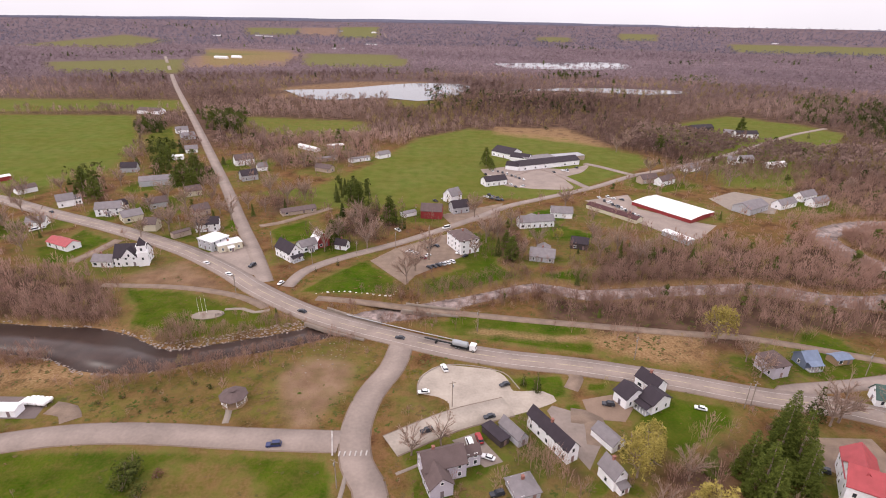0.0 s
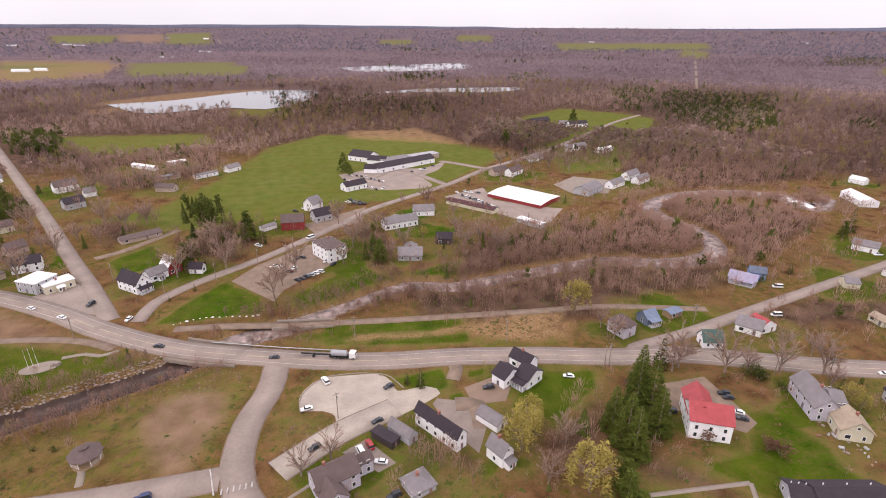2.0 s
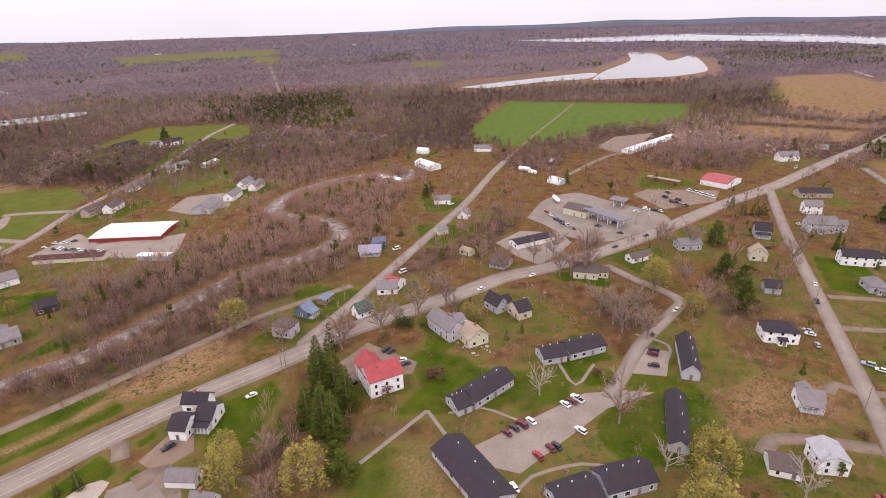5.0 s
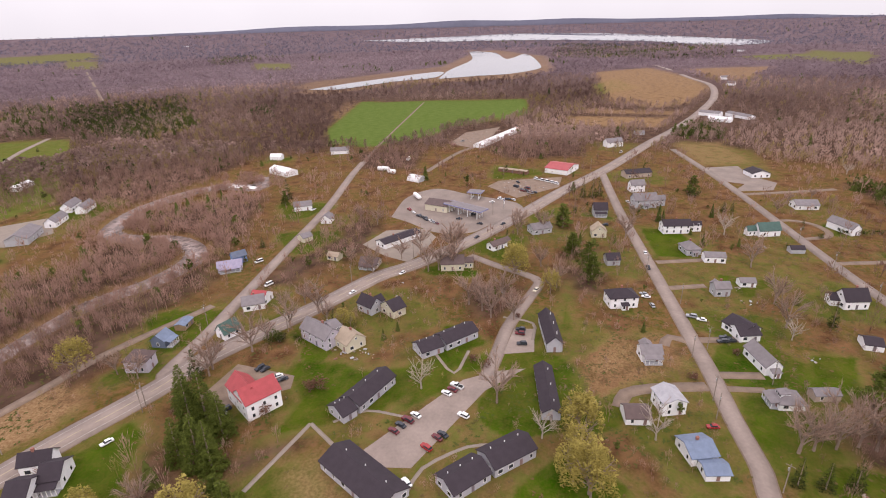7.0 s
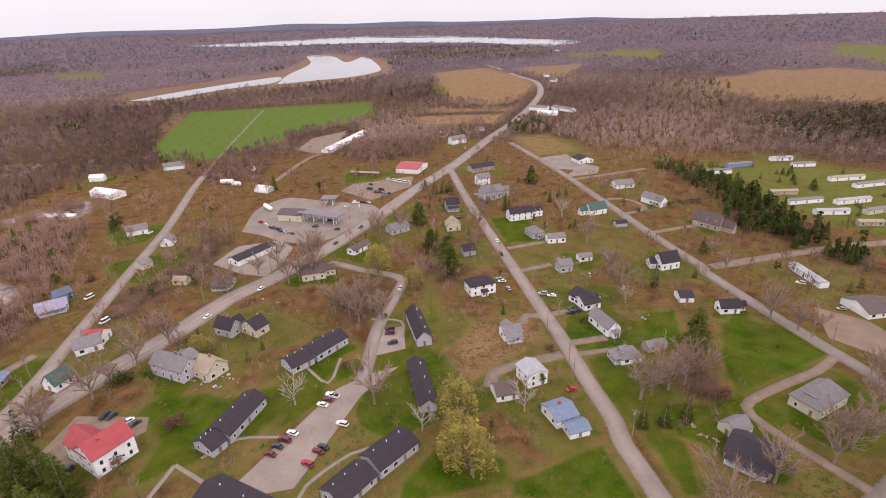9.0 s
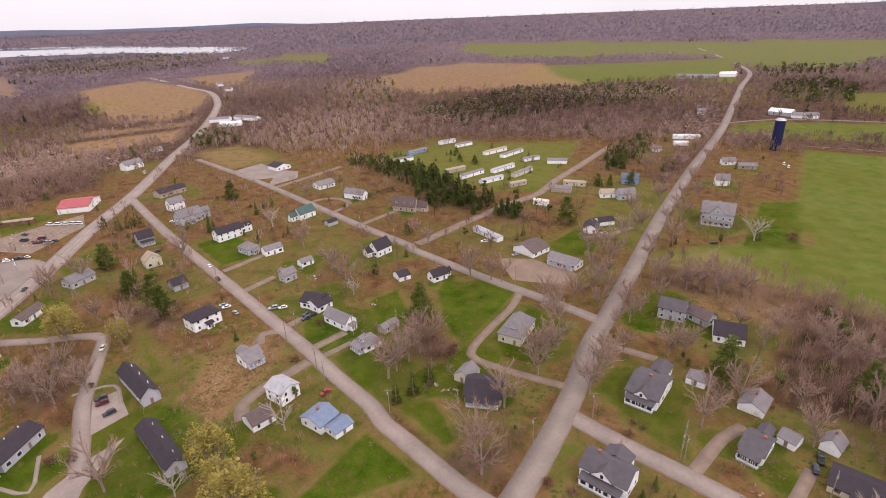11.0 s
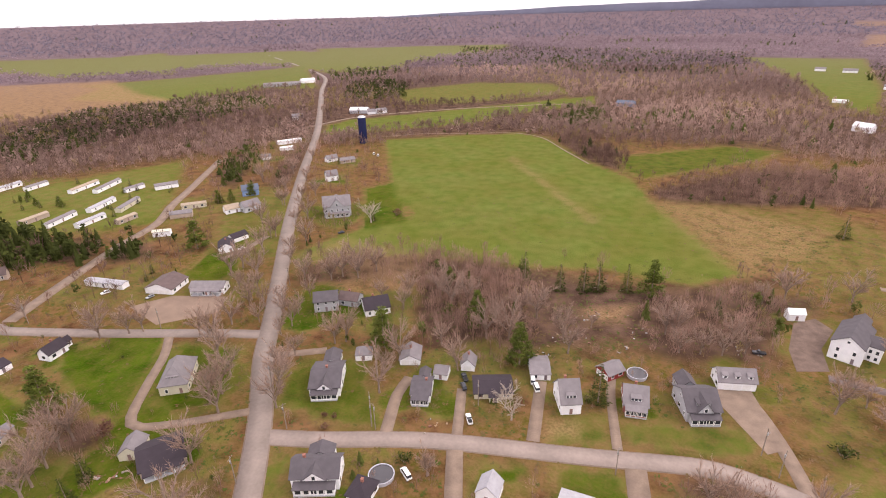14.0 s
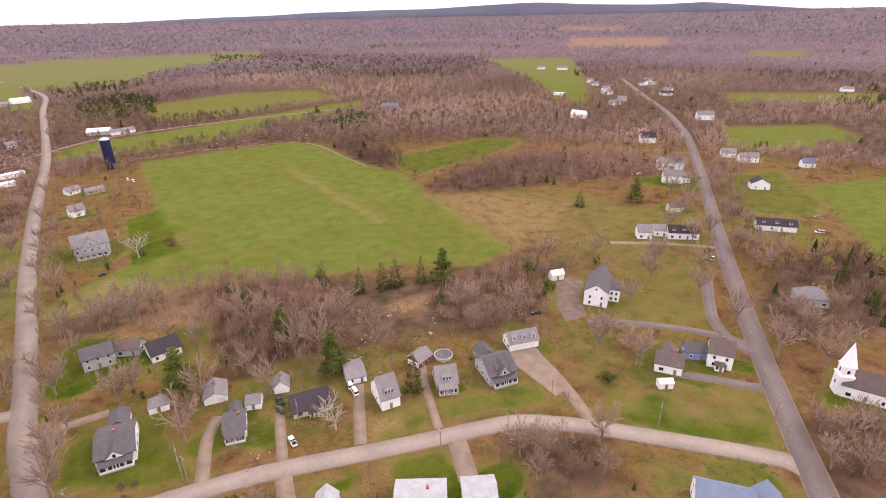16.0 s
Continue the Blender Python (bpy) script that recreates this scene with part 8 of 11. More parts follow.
house(216.7, -9.8, -68.2, 12.3, 8.5, 5.2, 2.6, 'h', 'white', 'dark', 'w3a', 'house')
house(177.4, -20.6, -74.1, 7.4, 6.4, 3.3, 2.1, 'l', 'white', 'grey', 'pk', 'house')
house(149.6, -25.5, -65.7, 7.6, 8.2, 4.7, 1.7, 'd', 'white', 'pale', '-', 'house')
house(141.6, -15.5, -75.7, 7.8, 7.3, 2.3, 2.1, 'l', 'white', 'brown', 'n', 'house')
house(130.3, -31.9, -65.7, 7.8, 8.9, 2.9, 1.8, 'l', 'white', 'bluemetal', '-', 'house')
house(123.7, -35.7, -72.7, 6.6, 5.5, 2.3, 1.1, 'l', 'white', 'bluemetal', '-', 'house')
house(161.7, -61.9, -167.4, 7.2, 8.0, 2.6, 3.0, 'h', 'white', 'grey', 'dp', 'house')
house(168.2, -74.0, -72.5, 8.3, 4.2, 2.3, 1.2, 'l', 'tan', 'grey', 'n', 'house')
house(183.4, -58.9, -69.3, 6.0, 13.4, 3.5, 2.8, 'd', 'white', 'grey', 'a', 'house')
house(202.2, -56.1, -68.4, 8.1, 8.7, 2.9, 2.3, 'l', 'white', 'dark', '-', 'house')
house(205.7, -55.7, -143.1, 9.6, 9.7, 3.0, 2.4, 'l', 'white', 'dark', '-', 'house')
house(237.8, -52.3, -70.9, 6.8, 5.5, 4.0, 2.2, 'l', 'grey', 'grey', 'k', 'house')
house(250.2, -65.1, -76.9, 7.0, 4.8, 2.3, 1.5, 'l', 'white', 'grey', 'n', 'house')
house(315.2, -38.6, -72.4, 16.0, 7.6, 4.9, 2.6, 'l', 'white', 'dark', 'cj', 'house')
house(285.2, -43.9, -67.8, 7.6, 9.5, 3.4, 3.0, 'h', 'grey', 'grey', 'a', 'house')
house(276.1, -54.5, -81.3, 10.2, 6.1, 3.0, 1.9, 'l', 'white', 'grey', 'n', 'house')
house(322.4, -87.6, -68.7, 12.3, 6.9, 3.8, 3.6, 'l', 'white', 'green', 'J', 'house')
house(298.5, -96.9, -77.3, 7.1, 4.5, 2.3, 1.4, 'l', 'grey', 'dark', 'n', 'house')
house(379.7, -120.6, -78.2, 13.9, 9.6, 3.0, 2.4, 'l', 'white', 'grey', '-', 'house')
house(457.4, -107.5, -72.3, 13.9, 13.6, 3.2, 2.3, 'd', 'white', 'dark', '-', 'house')
house(338.9, -130.1, -59.2, 6.1, 16.4, 4.0, 2.8, 'd', 'white', 'grey', '-', 'house')
house(240.5, -103.5, -71.6, 10.3, 7.6, 4.1, 4.1, 'l', 'white', 'dark', 'c', 'house')
house(241.3, -98.3, -85.9, 6.3, 5.8, 2.9, 2.1, 'l', 'white', 'dark', '-', 'house')
house(206.8, -99.7, -90.2, 6.1, 7.3, 2.3, 1.6, 'l', 'white', 'dark', 'n', 'house')
house(195.8, -113.5, -86.4, 8.1, 5.6, 3.0, 2.5, 'l', 'white', 'dark', 'cj', 'house')
house(294.8, -147.3, -142.4, 16.1, 7.2, 3.9, 5.1, 'l', 'tan', 'brown', 'dj', 'house')
house(335.4, 4.9, -78.0, 8.5, 8.0, 4.6, 3.5, 'l', 'grey', 'dark', 'p', 'house')
house(297.8, 3.9, -77.6, 8.2, 6.9, 4.0, 3.4, 'd', 'cream', 'tan', '-', 'house')
house(260.4, -4.8, -71.9, 6.7, 6.8, 3.2, 2.4, 'l', 'grey', 'dark', '-', 'house')
house(260.9, 113.8, -30.3, 26.1, 8.2, 3.0, 1.4, 'l', 'white', 'dark', 'g', 'house')
house(323.0, 108.6, -100.6, 16.6, 13.1, 4.3, 2.1, 'l', 'cream', 'brown', '-', 'house')
house(560.1, 120.8, -13.1, 96.8, 9.7, 2.9, 1.7, 'l', 'white', 'white', 'n', 'house')
house(440.7, 40.5, -106.6, 19.8, 24.3, 4.0, 2.5, 'l', 'white', 'red', 'g', 'house')
house(426.8, 78.5, -103.7, 25.6, 4.8, 2.5, 0.6, 'l', 'brown', 'tan', 'n', 'house')
house(394.7, -17.9, -67.1, 10.2, 6.7, 5.2, 3.1, 'l', 'white', 'grey', 'k', 'house')
house(359.0, -22.1, -69.5, 15.1, 8.4, 5.5, 3.8, 'l', 'grey', 'grey', 'ja', 'house')
house(435.7, -18.3, -62.5, 21.4, 9.4, 3.7, 2.3, 'l', 'tan', 'dark', '-', 'house')
house(266.7, 55.9, -34.2, 13.3, 5.6, 2.9, 1.8, 'l', 'white', 'brown', '-', 'house')
house(295.8, 37.5, -54.3, 12.3, 8.1, 3.3, 2.5, 'l', 'grey', 'grey', '-', 'house')
house(228.8, 138.2, -92.5, 6.9, 5.0, 2.3, 1.6, 'l', 'cream', 'tan', 'n', 'house')
house(225.9, 115.5, -85.6, 9.6, 8.3, 2.4, 2.4, 'l', 'tan', 'brown', 'p', 'house')
house(380.4, 270.0, -112.3, 25.4, 11.6, 3.9, 2.3, 'l', 'white', 'white', 'n', 'house')
house(426.4, 307.6, -79.8, 11.3, 6.8, 3.3, 2.3, 'l', 'white', 'white', 'n', 'house')
house(299.4, 201.1, -57.0, 11.8, 7.0, 3.3, 2.5, 'l', 'white', 'grey', '-', 'house')
house(280.6, 171.6, -77.8, 6.6, 7.8, 3.3, 2.3, 'd', 'white', 'grey', '-', 'house')
house(248.8, 168.6, -29.6, 6.4, 7.0, 2.7, 1.9, 'l', 'cream', 'grey', 'n', 'house')
house(233.8, 73.1, -71.0, 11.6, 7.8, 3.9, 3.3, 'l', 'cream', 'brown', 'cj', 'house')
house(462.8, 259.4, -61.7, 17.9, 8.3, 3.5, 2.6, 'l', 'white', 'grey', '-', 'house')
house(545.5, 2.4, -55.1, 17.4, 8.3, 4.8, 3.2, 'l', 'white', 'grey', '-', 'house')
house(609.9, -22.9, -81.3, 10.4, 5.8, 2.9, 1.4, 'l', 'grey', 'grey', 'n', 'house')
house(751.8, -110.1, -115.8, 24.5, 14, 4, 2, 'l', 'white', 'grey', 'n', 'house')
house(709.6, -115.3, -110.1, 25.5, 12, 3.5, 2, 'l', 'white', 'white', 'n', 'house')
house(741.4, -141.4, -146.9, 38.1, 10, 3.5, 2, 'l', 'white', 'grey', 'n', 'house')
house(410.9, -203.7, -87.1, 20.2, 4.3, 2.7, 0.9, 'l', 'white', 'grey', 'n', 'house')
house(430.3, -228.9, -76.9, 22.7, 4.3, 2.7, 0.9, 'l', 'blue', 'grey', 'n', 'house')
house(447.3, -271.9, -87.0, 18.5, 4.3, 2.7, 0.9, 'l', 'white', 'pale', 'n', 'house')
house(426.9, -278.4, -87.1, 18.0, 4.3, 2.7, 0.9, 'l', 'white', 'grey', 'n', 'house')
house(386.0, -286.0, -81.5, 27.1, 4.3, 2.7, 0.9, 'l', 'white', 'tan', 'n', 'house')
house(369.8, -292.8, -75.0, 29.4, 4.3, 2.7, 0.9, 'l', 'white', 'grey', 'n', 'house')
house(343.7, -293.4, -97.6, 15.4, 4.3, 2.7, 0.9, 'l', 'white', 'grey', 'n', 'house')
house(322.6, -303.9, -130.5, 16.4, 5.8, 2.9, 1.4, 'l', 'white', 'grey', 'n', 'house')
house(354.1, -222.6, -88.8, 18.8, 4.3, 2.7, 0.9, 'l', 'tan', 'tan', 'n', 'house')
house(335.2, -226.3, -79.1, 24.4, 4.3, 2.7, 0.9, 'l', 'white', 'grey', 'n', 'house')
house(313.3, -229.8, -88.6, 20.5, 4.3, 2.7, 0.9, 'l', 'white', 'pale', 'n', 'house')
house(333.9, -256.0, -78.5, 24.8, 4.3, 2.7, 0.9, 'l', 'white', 'pale', 'n', 'house')
house(315.3, -261.0, -72.6, 24.6, 4.3, 2.7, 0.9, 'l', 'cream', 'grey', 'n', 'house')
house(293.0, -238.6, -93.1, 14.1, 4.3, 2.7, 0.9, 'l', 'tan', 'tan', 'n', 'house')
house(268.1, -271.8, -142.1, 15.7, 4.8, 2.7, 1.0, 'l', 'cream', 'tan', 'n', 'house')
house(262.7, -254.2, -141.8, 13.5, 5.8, 2.9, 1.6, 'l', 'tan', 'grey', 'n', 'house')
house(249.6, -224.2, -150.8, 10.1, 3.3, 3.1, 0.9, 'l', 'white', 'cream', 'n', 'house')
house(226.0, -164.6, -175.9, 22.1, 4.3, 2.5, 0.6, 'l', 'white', 'pale', 'n', 'house')
house(195.3, -171.2, -170.3, 14.0, 13.1, 2.7, 2.7, 'd', 'white', 'brown', 'g', 'house')
house(172.7, -174.4, -164.0, 16.1, 6.9, 3.3, 1.7, 'l', 'white', 'grey', 'pa', 'house')
house(198.0, -217.8, -140.6, 8.1, 11.0, 3.0, 2.3, 'd', 'white', 'dark', '-', 'house')
house(200.8, -231.3, -109.5, 9.9, 6.2, 2.5, 2.0, 'l', 'white', 'dark', 'n', 'house')
house(135.9, -114.8, -150.4, 9.3, 15.7, 3.9, 4.8, 'h', 'cream', 'grey', 'd', 'house')
house(123.7, -83.2, -153.6, 6.3, 7.2, 2.4, 2.3, 'd', 'cream', 'grey', 'n', 'house')
house(113.6, -83.7, -131.7, 12.2, 12.1, 2.6, 2.4, 'l', 'tan', 'dark', 'p', 'house')
house(83.5, -128.7, -159.7, 10.3, 15.0, 3.7, 2.4, 'x', 'white', 'charcoal', 'w2k', 'house')
house(78.3, -146.6, -159.2, 6.1, 5.5, 2.6, 2.2, 'h', 'white', 'grey', 'n', 'house')
house(60.9, -150.5, -163.7, 7.4, 8.7, 2.3, 2.0, 'd', 'white', 'grey', 'g', 'house')
house(49.9, -133.1, -167.2, 6.5, 9.7, 3.1, 1.8, 'l', 'white', 'charcoal', 'w2sk', 'house')
house(46.5, -144.1, -174.8, 4.9, 5.4, 2.3, 1.6, 'l', 'white', 'grey', 'n', 'house')
house(38.8, -151.7, -172.1, 5.0, 5.6, 2.6, 2.4, 'd', 'white', 'grey', 'g', 'house')
house(27.5, -141.4, -162.5, 12.8, 9.6, 2.3, 1.6, 'l', 'cream', 'dark', 'a', 'house')
house(14.0, -156.4, -164.7, 6.9, 11.1, 2.3, 1.6, 'l', 'white', 'grey', 'n', 'house')
house(2.6, -141.6, -159.7, 6.4, 10.9, 4.3, 5.5, 's', 'white', 'grey', 'd', 'house')
house(65.2, -90.6, -160.9, 13.0, 8.6, 4.4, 2.8, 'x', 'white', 'charcoal', 'w2kc', 'house')
house(50.7, -88.8, 177.2, 6.1, 6.9, 2.8, 1.8, 'h', 'white', 'dark', '-', 'house')
house(110.9, -176.1, -153.0, 10.2, 8.6, 5.0, 2.8, 'l', 'grey', 'charcoal', '-', 'house')
house(102.2, -182.2, -178.8, 9.2, 6.6, 3.1, 2.4, 'l', 'grey', 'brown', '-', 'house')
house(89.0, -180.1, -144.5, 10.7, 10.9, 3.2, 3.2, 'l', 'white', 'dark', '-', 'house')
house(165.1, -285.5, -149.7, 17.1, 12.2, 7.0, 5.2, 'x', 'grey', 'grey', 'pk', 'house')
house(236.1, -405.0, -126.4, 10.1, 5.8, 3.0, 2.6, 'l', 'white', 'grey', '-', 'house')
house(220.5, -404.9, -135.7, 12.9, 6.3, 2.7, 1.8, 'l', 'tan', 'grey', '-', 'house')
house(206.8, -352.8, -134.3, 8.9, 6.3, 4.4, 3.5, 'l', 'white', 'grey', '-', 'house')
house(247.6, -306.3, -142.3, 11.4, 7.8, 4.3, 3.1, 'l', 'blue', 'slate', '-', 'house')
house(226.3, -277.2, -112.4, 11.8, 7.0, 3.9, 3.1, 'l', 'grey', 'grey', '-', 'house')
house(236.1, -270.6, -126.6, 9.5, 6.8, 3.1, 2.3, 'l', 'white', 'tan', '-', 'house')
house(315.3, -460.3, -132.1, 24.0, 6.8, 3.1, 0.8, 'l', 'white', 'white', 'n', 'house')
house(300.7, -433.5, -133.3, 12.4, 6.8, 2.9, 0.8, 'l', 'white', 'white', 'n', 'house')
house(298.5, -397.9, -144.0, 8.1, 5.8, 2.9, 1.9, 'l', 'white', 'grey', 'n', 'house')
house(602.8, -879.1, -145.5, 66.9, 22, 4, 2.5, 'l', 'grey', 'grey', 'n', 'house')
house(578.5, -928.8, -132.6, 26.2, 16, 5, 3, 'l', 'white', 'white', 'n', 'house')
house(324.2, -638.3, -168.5, 23.4, 14, 4, 3, 'l', 'grey', 'white', 'n', 'house')
house(304.8, -633.1, -147.3, 10.0, 8.1, 3.5, 2.5, 'l', 'white', 'grey', '-', 'house')
house(294.8, -641.7, -130.9, 13.4, 8.1, 3.5, 2.5, 'l', 'white', 'grey', '-', 'house')
house(380.6, -579.6, -147.3, 13.1, 8.1, 4, 3, 'l', 'white', 'grey', '-', 'house')
house(-10.2, -161.4, 136.0, 6.4, 7.2, 2.5, 2.1, 'd', 'red', 'grey', 'g', 'house')
house(-18.3, -148.1, -175.5, 7.4, 10.7, 3.0, 4.1, 's', 'brick', 'grey', 'sd', 'house')
house(-36.9, -150.9, -163.8, 10.3, 12.7, 4.0, 3.8, 'x', 'grey', 'charcoal', 'dk', 'house')
house(-50.2, -167.7, -169.3, 12.0, 7.4, 3.3, 3.1, 'l', 'white', 'grey', 'gd', 'house')
house(-93.4, -199.9, 152.7, 10.0, 18.0, 7.0, 3.4, 'd', 'white', 'charcoal', 'w2jk', 'house')
house(-144.5, -263.8, 166.8, 7.7, 7.5, 4.3, 3.1, 'l', 'white', 'grey', '-', 'house')
house(-155.2, -266.4, 164.4, 7.3, 8.2, 3.6, 2.3, 'l', 'white', 'grey', '-', 'house')
house(-165.4, -259.8, 166.2, 16.4, 7.1, 4.1, 3.2, 'l', 'white', 'dark', 'd', 'house')
house(-99.8, -146.4, 150.8, 9.1, 9.1, 3.6, 2.9, 'l', 'white', 'brown', 'k', 'house')
house(-119.4, -146.9, 150.1, 8.1, 9.0, 6.0, 3.6, 'l', 'white', 'brown', 'ca', 'house')
house(-112.7, -152.1, 165.5, 7.5, 6.4, 3.3, 2.2, 'l', 'blue', 'charcoal', '-', 'house')
house(-93.2, -135.9, 175.5, 4.8, 3.0, 2.3, 1.1, 'l', 'white', 'white', 'n', 'house')
house(-83.6, -86.8, 155.9, 13.3, 9.6, 4.9, 3.9, 'l', 'white', 'bluemetal', '-', 'house')
house(-93.9, -83.1, 162.4, 7.6, 8.7, 4.4, 3.9, 'd', 'white', 'bluemetal', '-', 'house')
house(18.2, -99.0, 177.0, 6.0, 6.0, 2.9, 2.9, 'd', 'white', 'pale', 'n', 'house')
house(-6.6, -97.8, 175.1, 13.2, 10.4, 3.1, 1.9, 'l', 'white', 'pale', '-', 'house')
house(-22.2, -98.0, 177.9, 9.1, 9.1, 2.9, 2.1, 'l', 'cream', 'pale', 'n', 'house')
CHURCH = house(-156.2, -123.4, 141.6, 14.0, 9.0, 4.4, 4.6, 'l', 'white', 'brown', 'n', 'church')
house(-224.0, -263.6, 158.2, 20.7, 7.8, 3.5, 2.9, 'l', 'white', 'dark', 'd', 'house')
house(-182.8, -182.7, 159.4, 12.2, 9.0, 3.9, 3.9, 'h', 'grey', 'grey', '-', 'house')
house(-299.7, -404.5, 170.0, 15.0, 6.7, 4.6, 3.1, 'l', 'white', 'grey', '-', 'house')
house(-294.4, -424.2, 157.7, 11.3, 9.3, 4.0, 3.0, 'l', 'white', 'grey', '-', 'house')
house(-263.9, -337.1, 160.1, 12.1, 8.3, 4.3, 3.5, 'd', 'white', 'dark', '-', 'house')
house(-335.9, -382.4, 170.1, 10.0, 6.0, 3.9, 3.2, 'l', 'white', 'slate', '-', 'house')
house(-227.5, -396.0, 170.2, 19.9, 7.8, 5.7, 3.2, 'l', 'white', 'grey', 'a', 'house')
house(-211.0, -360.3, 166.4, 13.7, 6.0, 5.8, 3.5, 'l', 'white', 'grey', 'j', 'house')
house(-183.0, -301.2, 176.0, 10.2, 5.8, 3.5, 2.5, 'l', 'cream', 'brown', 'n', 'house')
house(-251.5, -488.1, 169.3, 13.8, 8.3, 5.6, 4.2, 'l', 'white', 'dark', '-', 'house')
house(-365.4, -584.3, 168.2, 18.4, 7.9, 6.2, 3.8, 'l', 'white', 'grey', '-', 'house')
house(-80.3, -220.0, -169.9, 6.4, 4.0, 2.9, 1.8, 'l', 'white', 'white', 'n', 'house')
house(-412.9, -770.1, 166.3, 18.0, 8.1, 4, 3, 'l', 'white', 'dark', '-', 'house')
house(-439.4, -890.5, -164.6, 27.7, 8.1, 4.5, 4, 'd', 'white', 'dark', '-', 'house')
house(-336.2, -805.9, 124.3, 17.0, 8.1, 4.5, 3, 'd', 'white', 'grey', '-', 'house')
house(-308.2, -706.3, -176.0, 15.2, 7.2, 3.5, 3, 'l', 'white', 'grey', '-', 'house')
house(-230.4, -624.9, 133.7, 17.5, 8.3, 5.0, 3.8, 'l', 'white', 'white', '-', 'house')
house(-341.7, -1198.4, 162.5, 17.2, 9.0, 4, 3, 'l', 'white', 'grey', '-', 'house')
house(-381.5, -1173.3, 162.7, 22.4, 9.0, 4, 3, 'l', 'white', 'grey', '-', 'house')
house(-263.7, -811.4, 166.2, 16.9, 6, 3, 1, 'l', 'white', 'white', 'n', 'house')
house(-679.8, -746.6, 165.9, 15.7, 9.0, 4, 3, 'l', 'white', 'grey', 'n', 'house')
house(-6.4, -745.6, 167.4, 22.2, 10.8, 4, 3, 'l', 'slate', 'slate', '-', 'house')
house(-354.2, -906.0, 165.2, 13.1, 8.1, 4, 3, 'l', 'white', 'grey', '-', 'house')
house(113.5, 108.6, -118.8, 12.5, 7.8, 6.0, 3.5, 'l', 'white', 'red', '-', 'house')
house(84.2, 466.2, 23.7, 28.3, 13.5, 4.1, 0.3, 'f', 'white', 'grey', 'n', 'house')
house(112.1, 476.4, 20.2, 28.5, 11.6, 3.9, 0.3, 'f', 'tan', 'pale', 'n', 'house')
house(58.5, 438.8, -22.8, 11.1, 7.8, 3.5, 2.9, 'l', 'white', 'dark', 'n', 'house')
house(-1186.5, 2957.6, 4.7, 41.9, 10, 4, 3, 'l', 'white', 'grey', 'n', 'house')
house(-997.3, 3050.6, 3.7, 32.0, 10, 4, 3, 'l', 'white', 'grey', 'n', 'house')
house(-941.7, 3013.3, 2.9, 27.4, 10, 4, 3, 'l', 'white', 'grey', 'n', 'house')
house(-346.5, 2576.0, -5.4, 31.5, 10, 4, 3, 'l', 'white', 'grey', 'n', 'house')
house(-442.0, 3537.9, 1.7, 30.2, 10, 4, 3, 'l', 'white', 'white', 'n', 'house')
house(-651.0, 1638.8, -12.4, 41.0, 10, 4, 3, 'l', 'white', 'white', 'n', 'house')
house(-616.7, 1667.2, -12.3, 30.9, 10, 4, 3, 'l', 'white', 'white', 'n', 'house')
house(-1191, 2986, 43, 34, 9, 4, 3, 'l', 'white', 'grey', 'n', 'house')
house(-980, 3036, 37, 20, 9, 4, 3, 'l', 'white', 'grey', 'n', 'house')
house(-918, 2997, 32, 22, 9, 4, 3, 'l', 'white', 'grey', 'n', 'house')
house(-316, 2546, 27, 26, 9, 4, 3, 'l', 'white', 'grey', 'n', 'house')
house(-439, 2242, 1, 12, 9, 4, 3, 'l', 'white', 'grey', 'n', 'house')
house(-403, 2233, 5, 12, 9, 4, 3, 'l', 'white', 'grey', 'n', 'house')
house(-657, 3612, 10, 24, 9, 4, 3, 'l', 'grey', 'grey', 'n', 'house')
house(1688, 2931, 309, 30, 9, 4, 3, 'l', 'white', 'grey', 'n', 'house')
house(2641, 2397, 307, 26, 9, 4, 3, 'l', 'white', 'grey', 'n', 'house')
house(2169, -374, 280, 24, 9, 4, 3, 'l', 'white', 'grey', 'n', 'house')
house(1102, -185, 235, 14, 9, 4, 3, 'l', 'white', 'grey', 'n', 'house')
house(1208, -188, 280, 12, 9, 4, 3, 'l', 'white', 'grey', 'n', 'house')
house(-361, -948, 160, 10, 9, 4, 3, 'l', 'white', 'grey', 'n', 'house')
house(-348, -841, 148, 12, 9, 4, 3, 'l', 'white', 'grey', 'n', 'house')
house(-330, -734, 137, 12, 9, 4, 3, 'l', 'grey', 'grey', 'n', 'house')
house(-457, -925, 135, 14, 9, 4, 3, 'l', 'grey', 'grey', 'n', 'house')
house(-431, -802, 127, 14, 9, 4, 3, 'l', 'white', 'grey', 'n', 'house')
build_ground()


# ---- waters ----

CALM = int(np.argmin(np.hypot(STREAM[:, 0] + 36, STREAM[:, 1] - 191)))
strip("river", STREAM[: CALM + 1, 2] + 5.0, STREAM[: CALM + 1], M["riverwater"], -1.4, thick=0.3)
tagged(strip("falls", np.linspace(6.0, 12.0, 12), np.linspace((341.2, 269.9), (343.0, 295.0), 12), M["trim"], -1.33, thick=0.06), "white broken water below the old dam", "water", kind="structure")
tagged(strip("rapids", STREAM[CALM:, 2] + 3.4, STREAM[CALM:], M["rapidwater"], -1.4, thick=0.3), "shallow brown stream broken by pale rapids", "river", kind="structure")
tagged(bpy.data.objects["river"], "brown stream with quiet pools and rapids", "river", kind="structure")
for _name, _poly in WATERS:
    sheet_water(_name, _poly, 1.6 if _name == "far_lake" else 0.7, "pale open water reflecting the overcast sky")


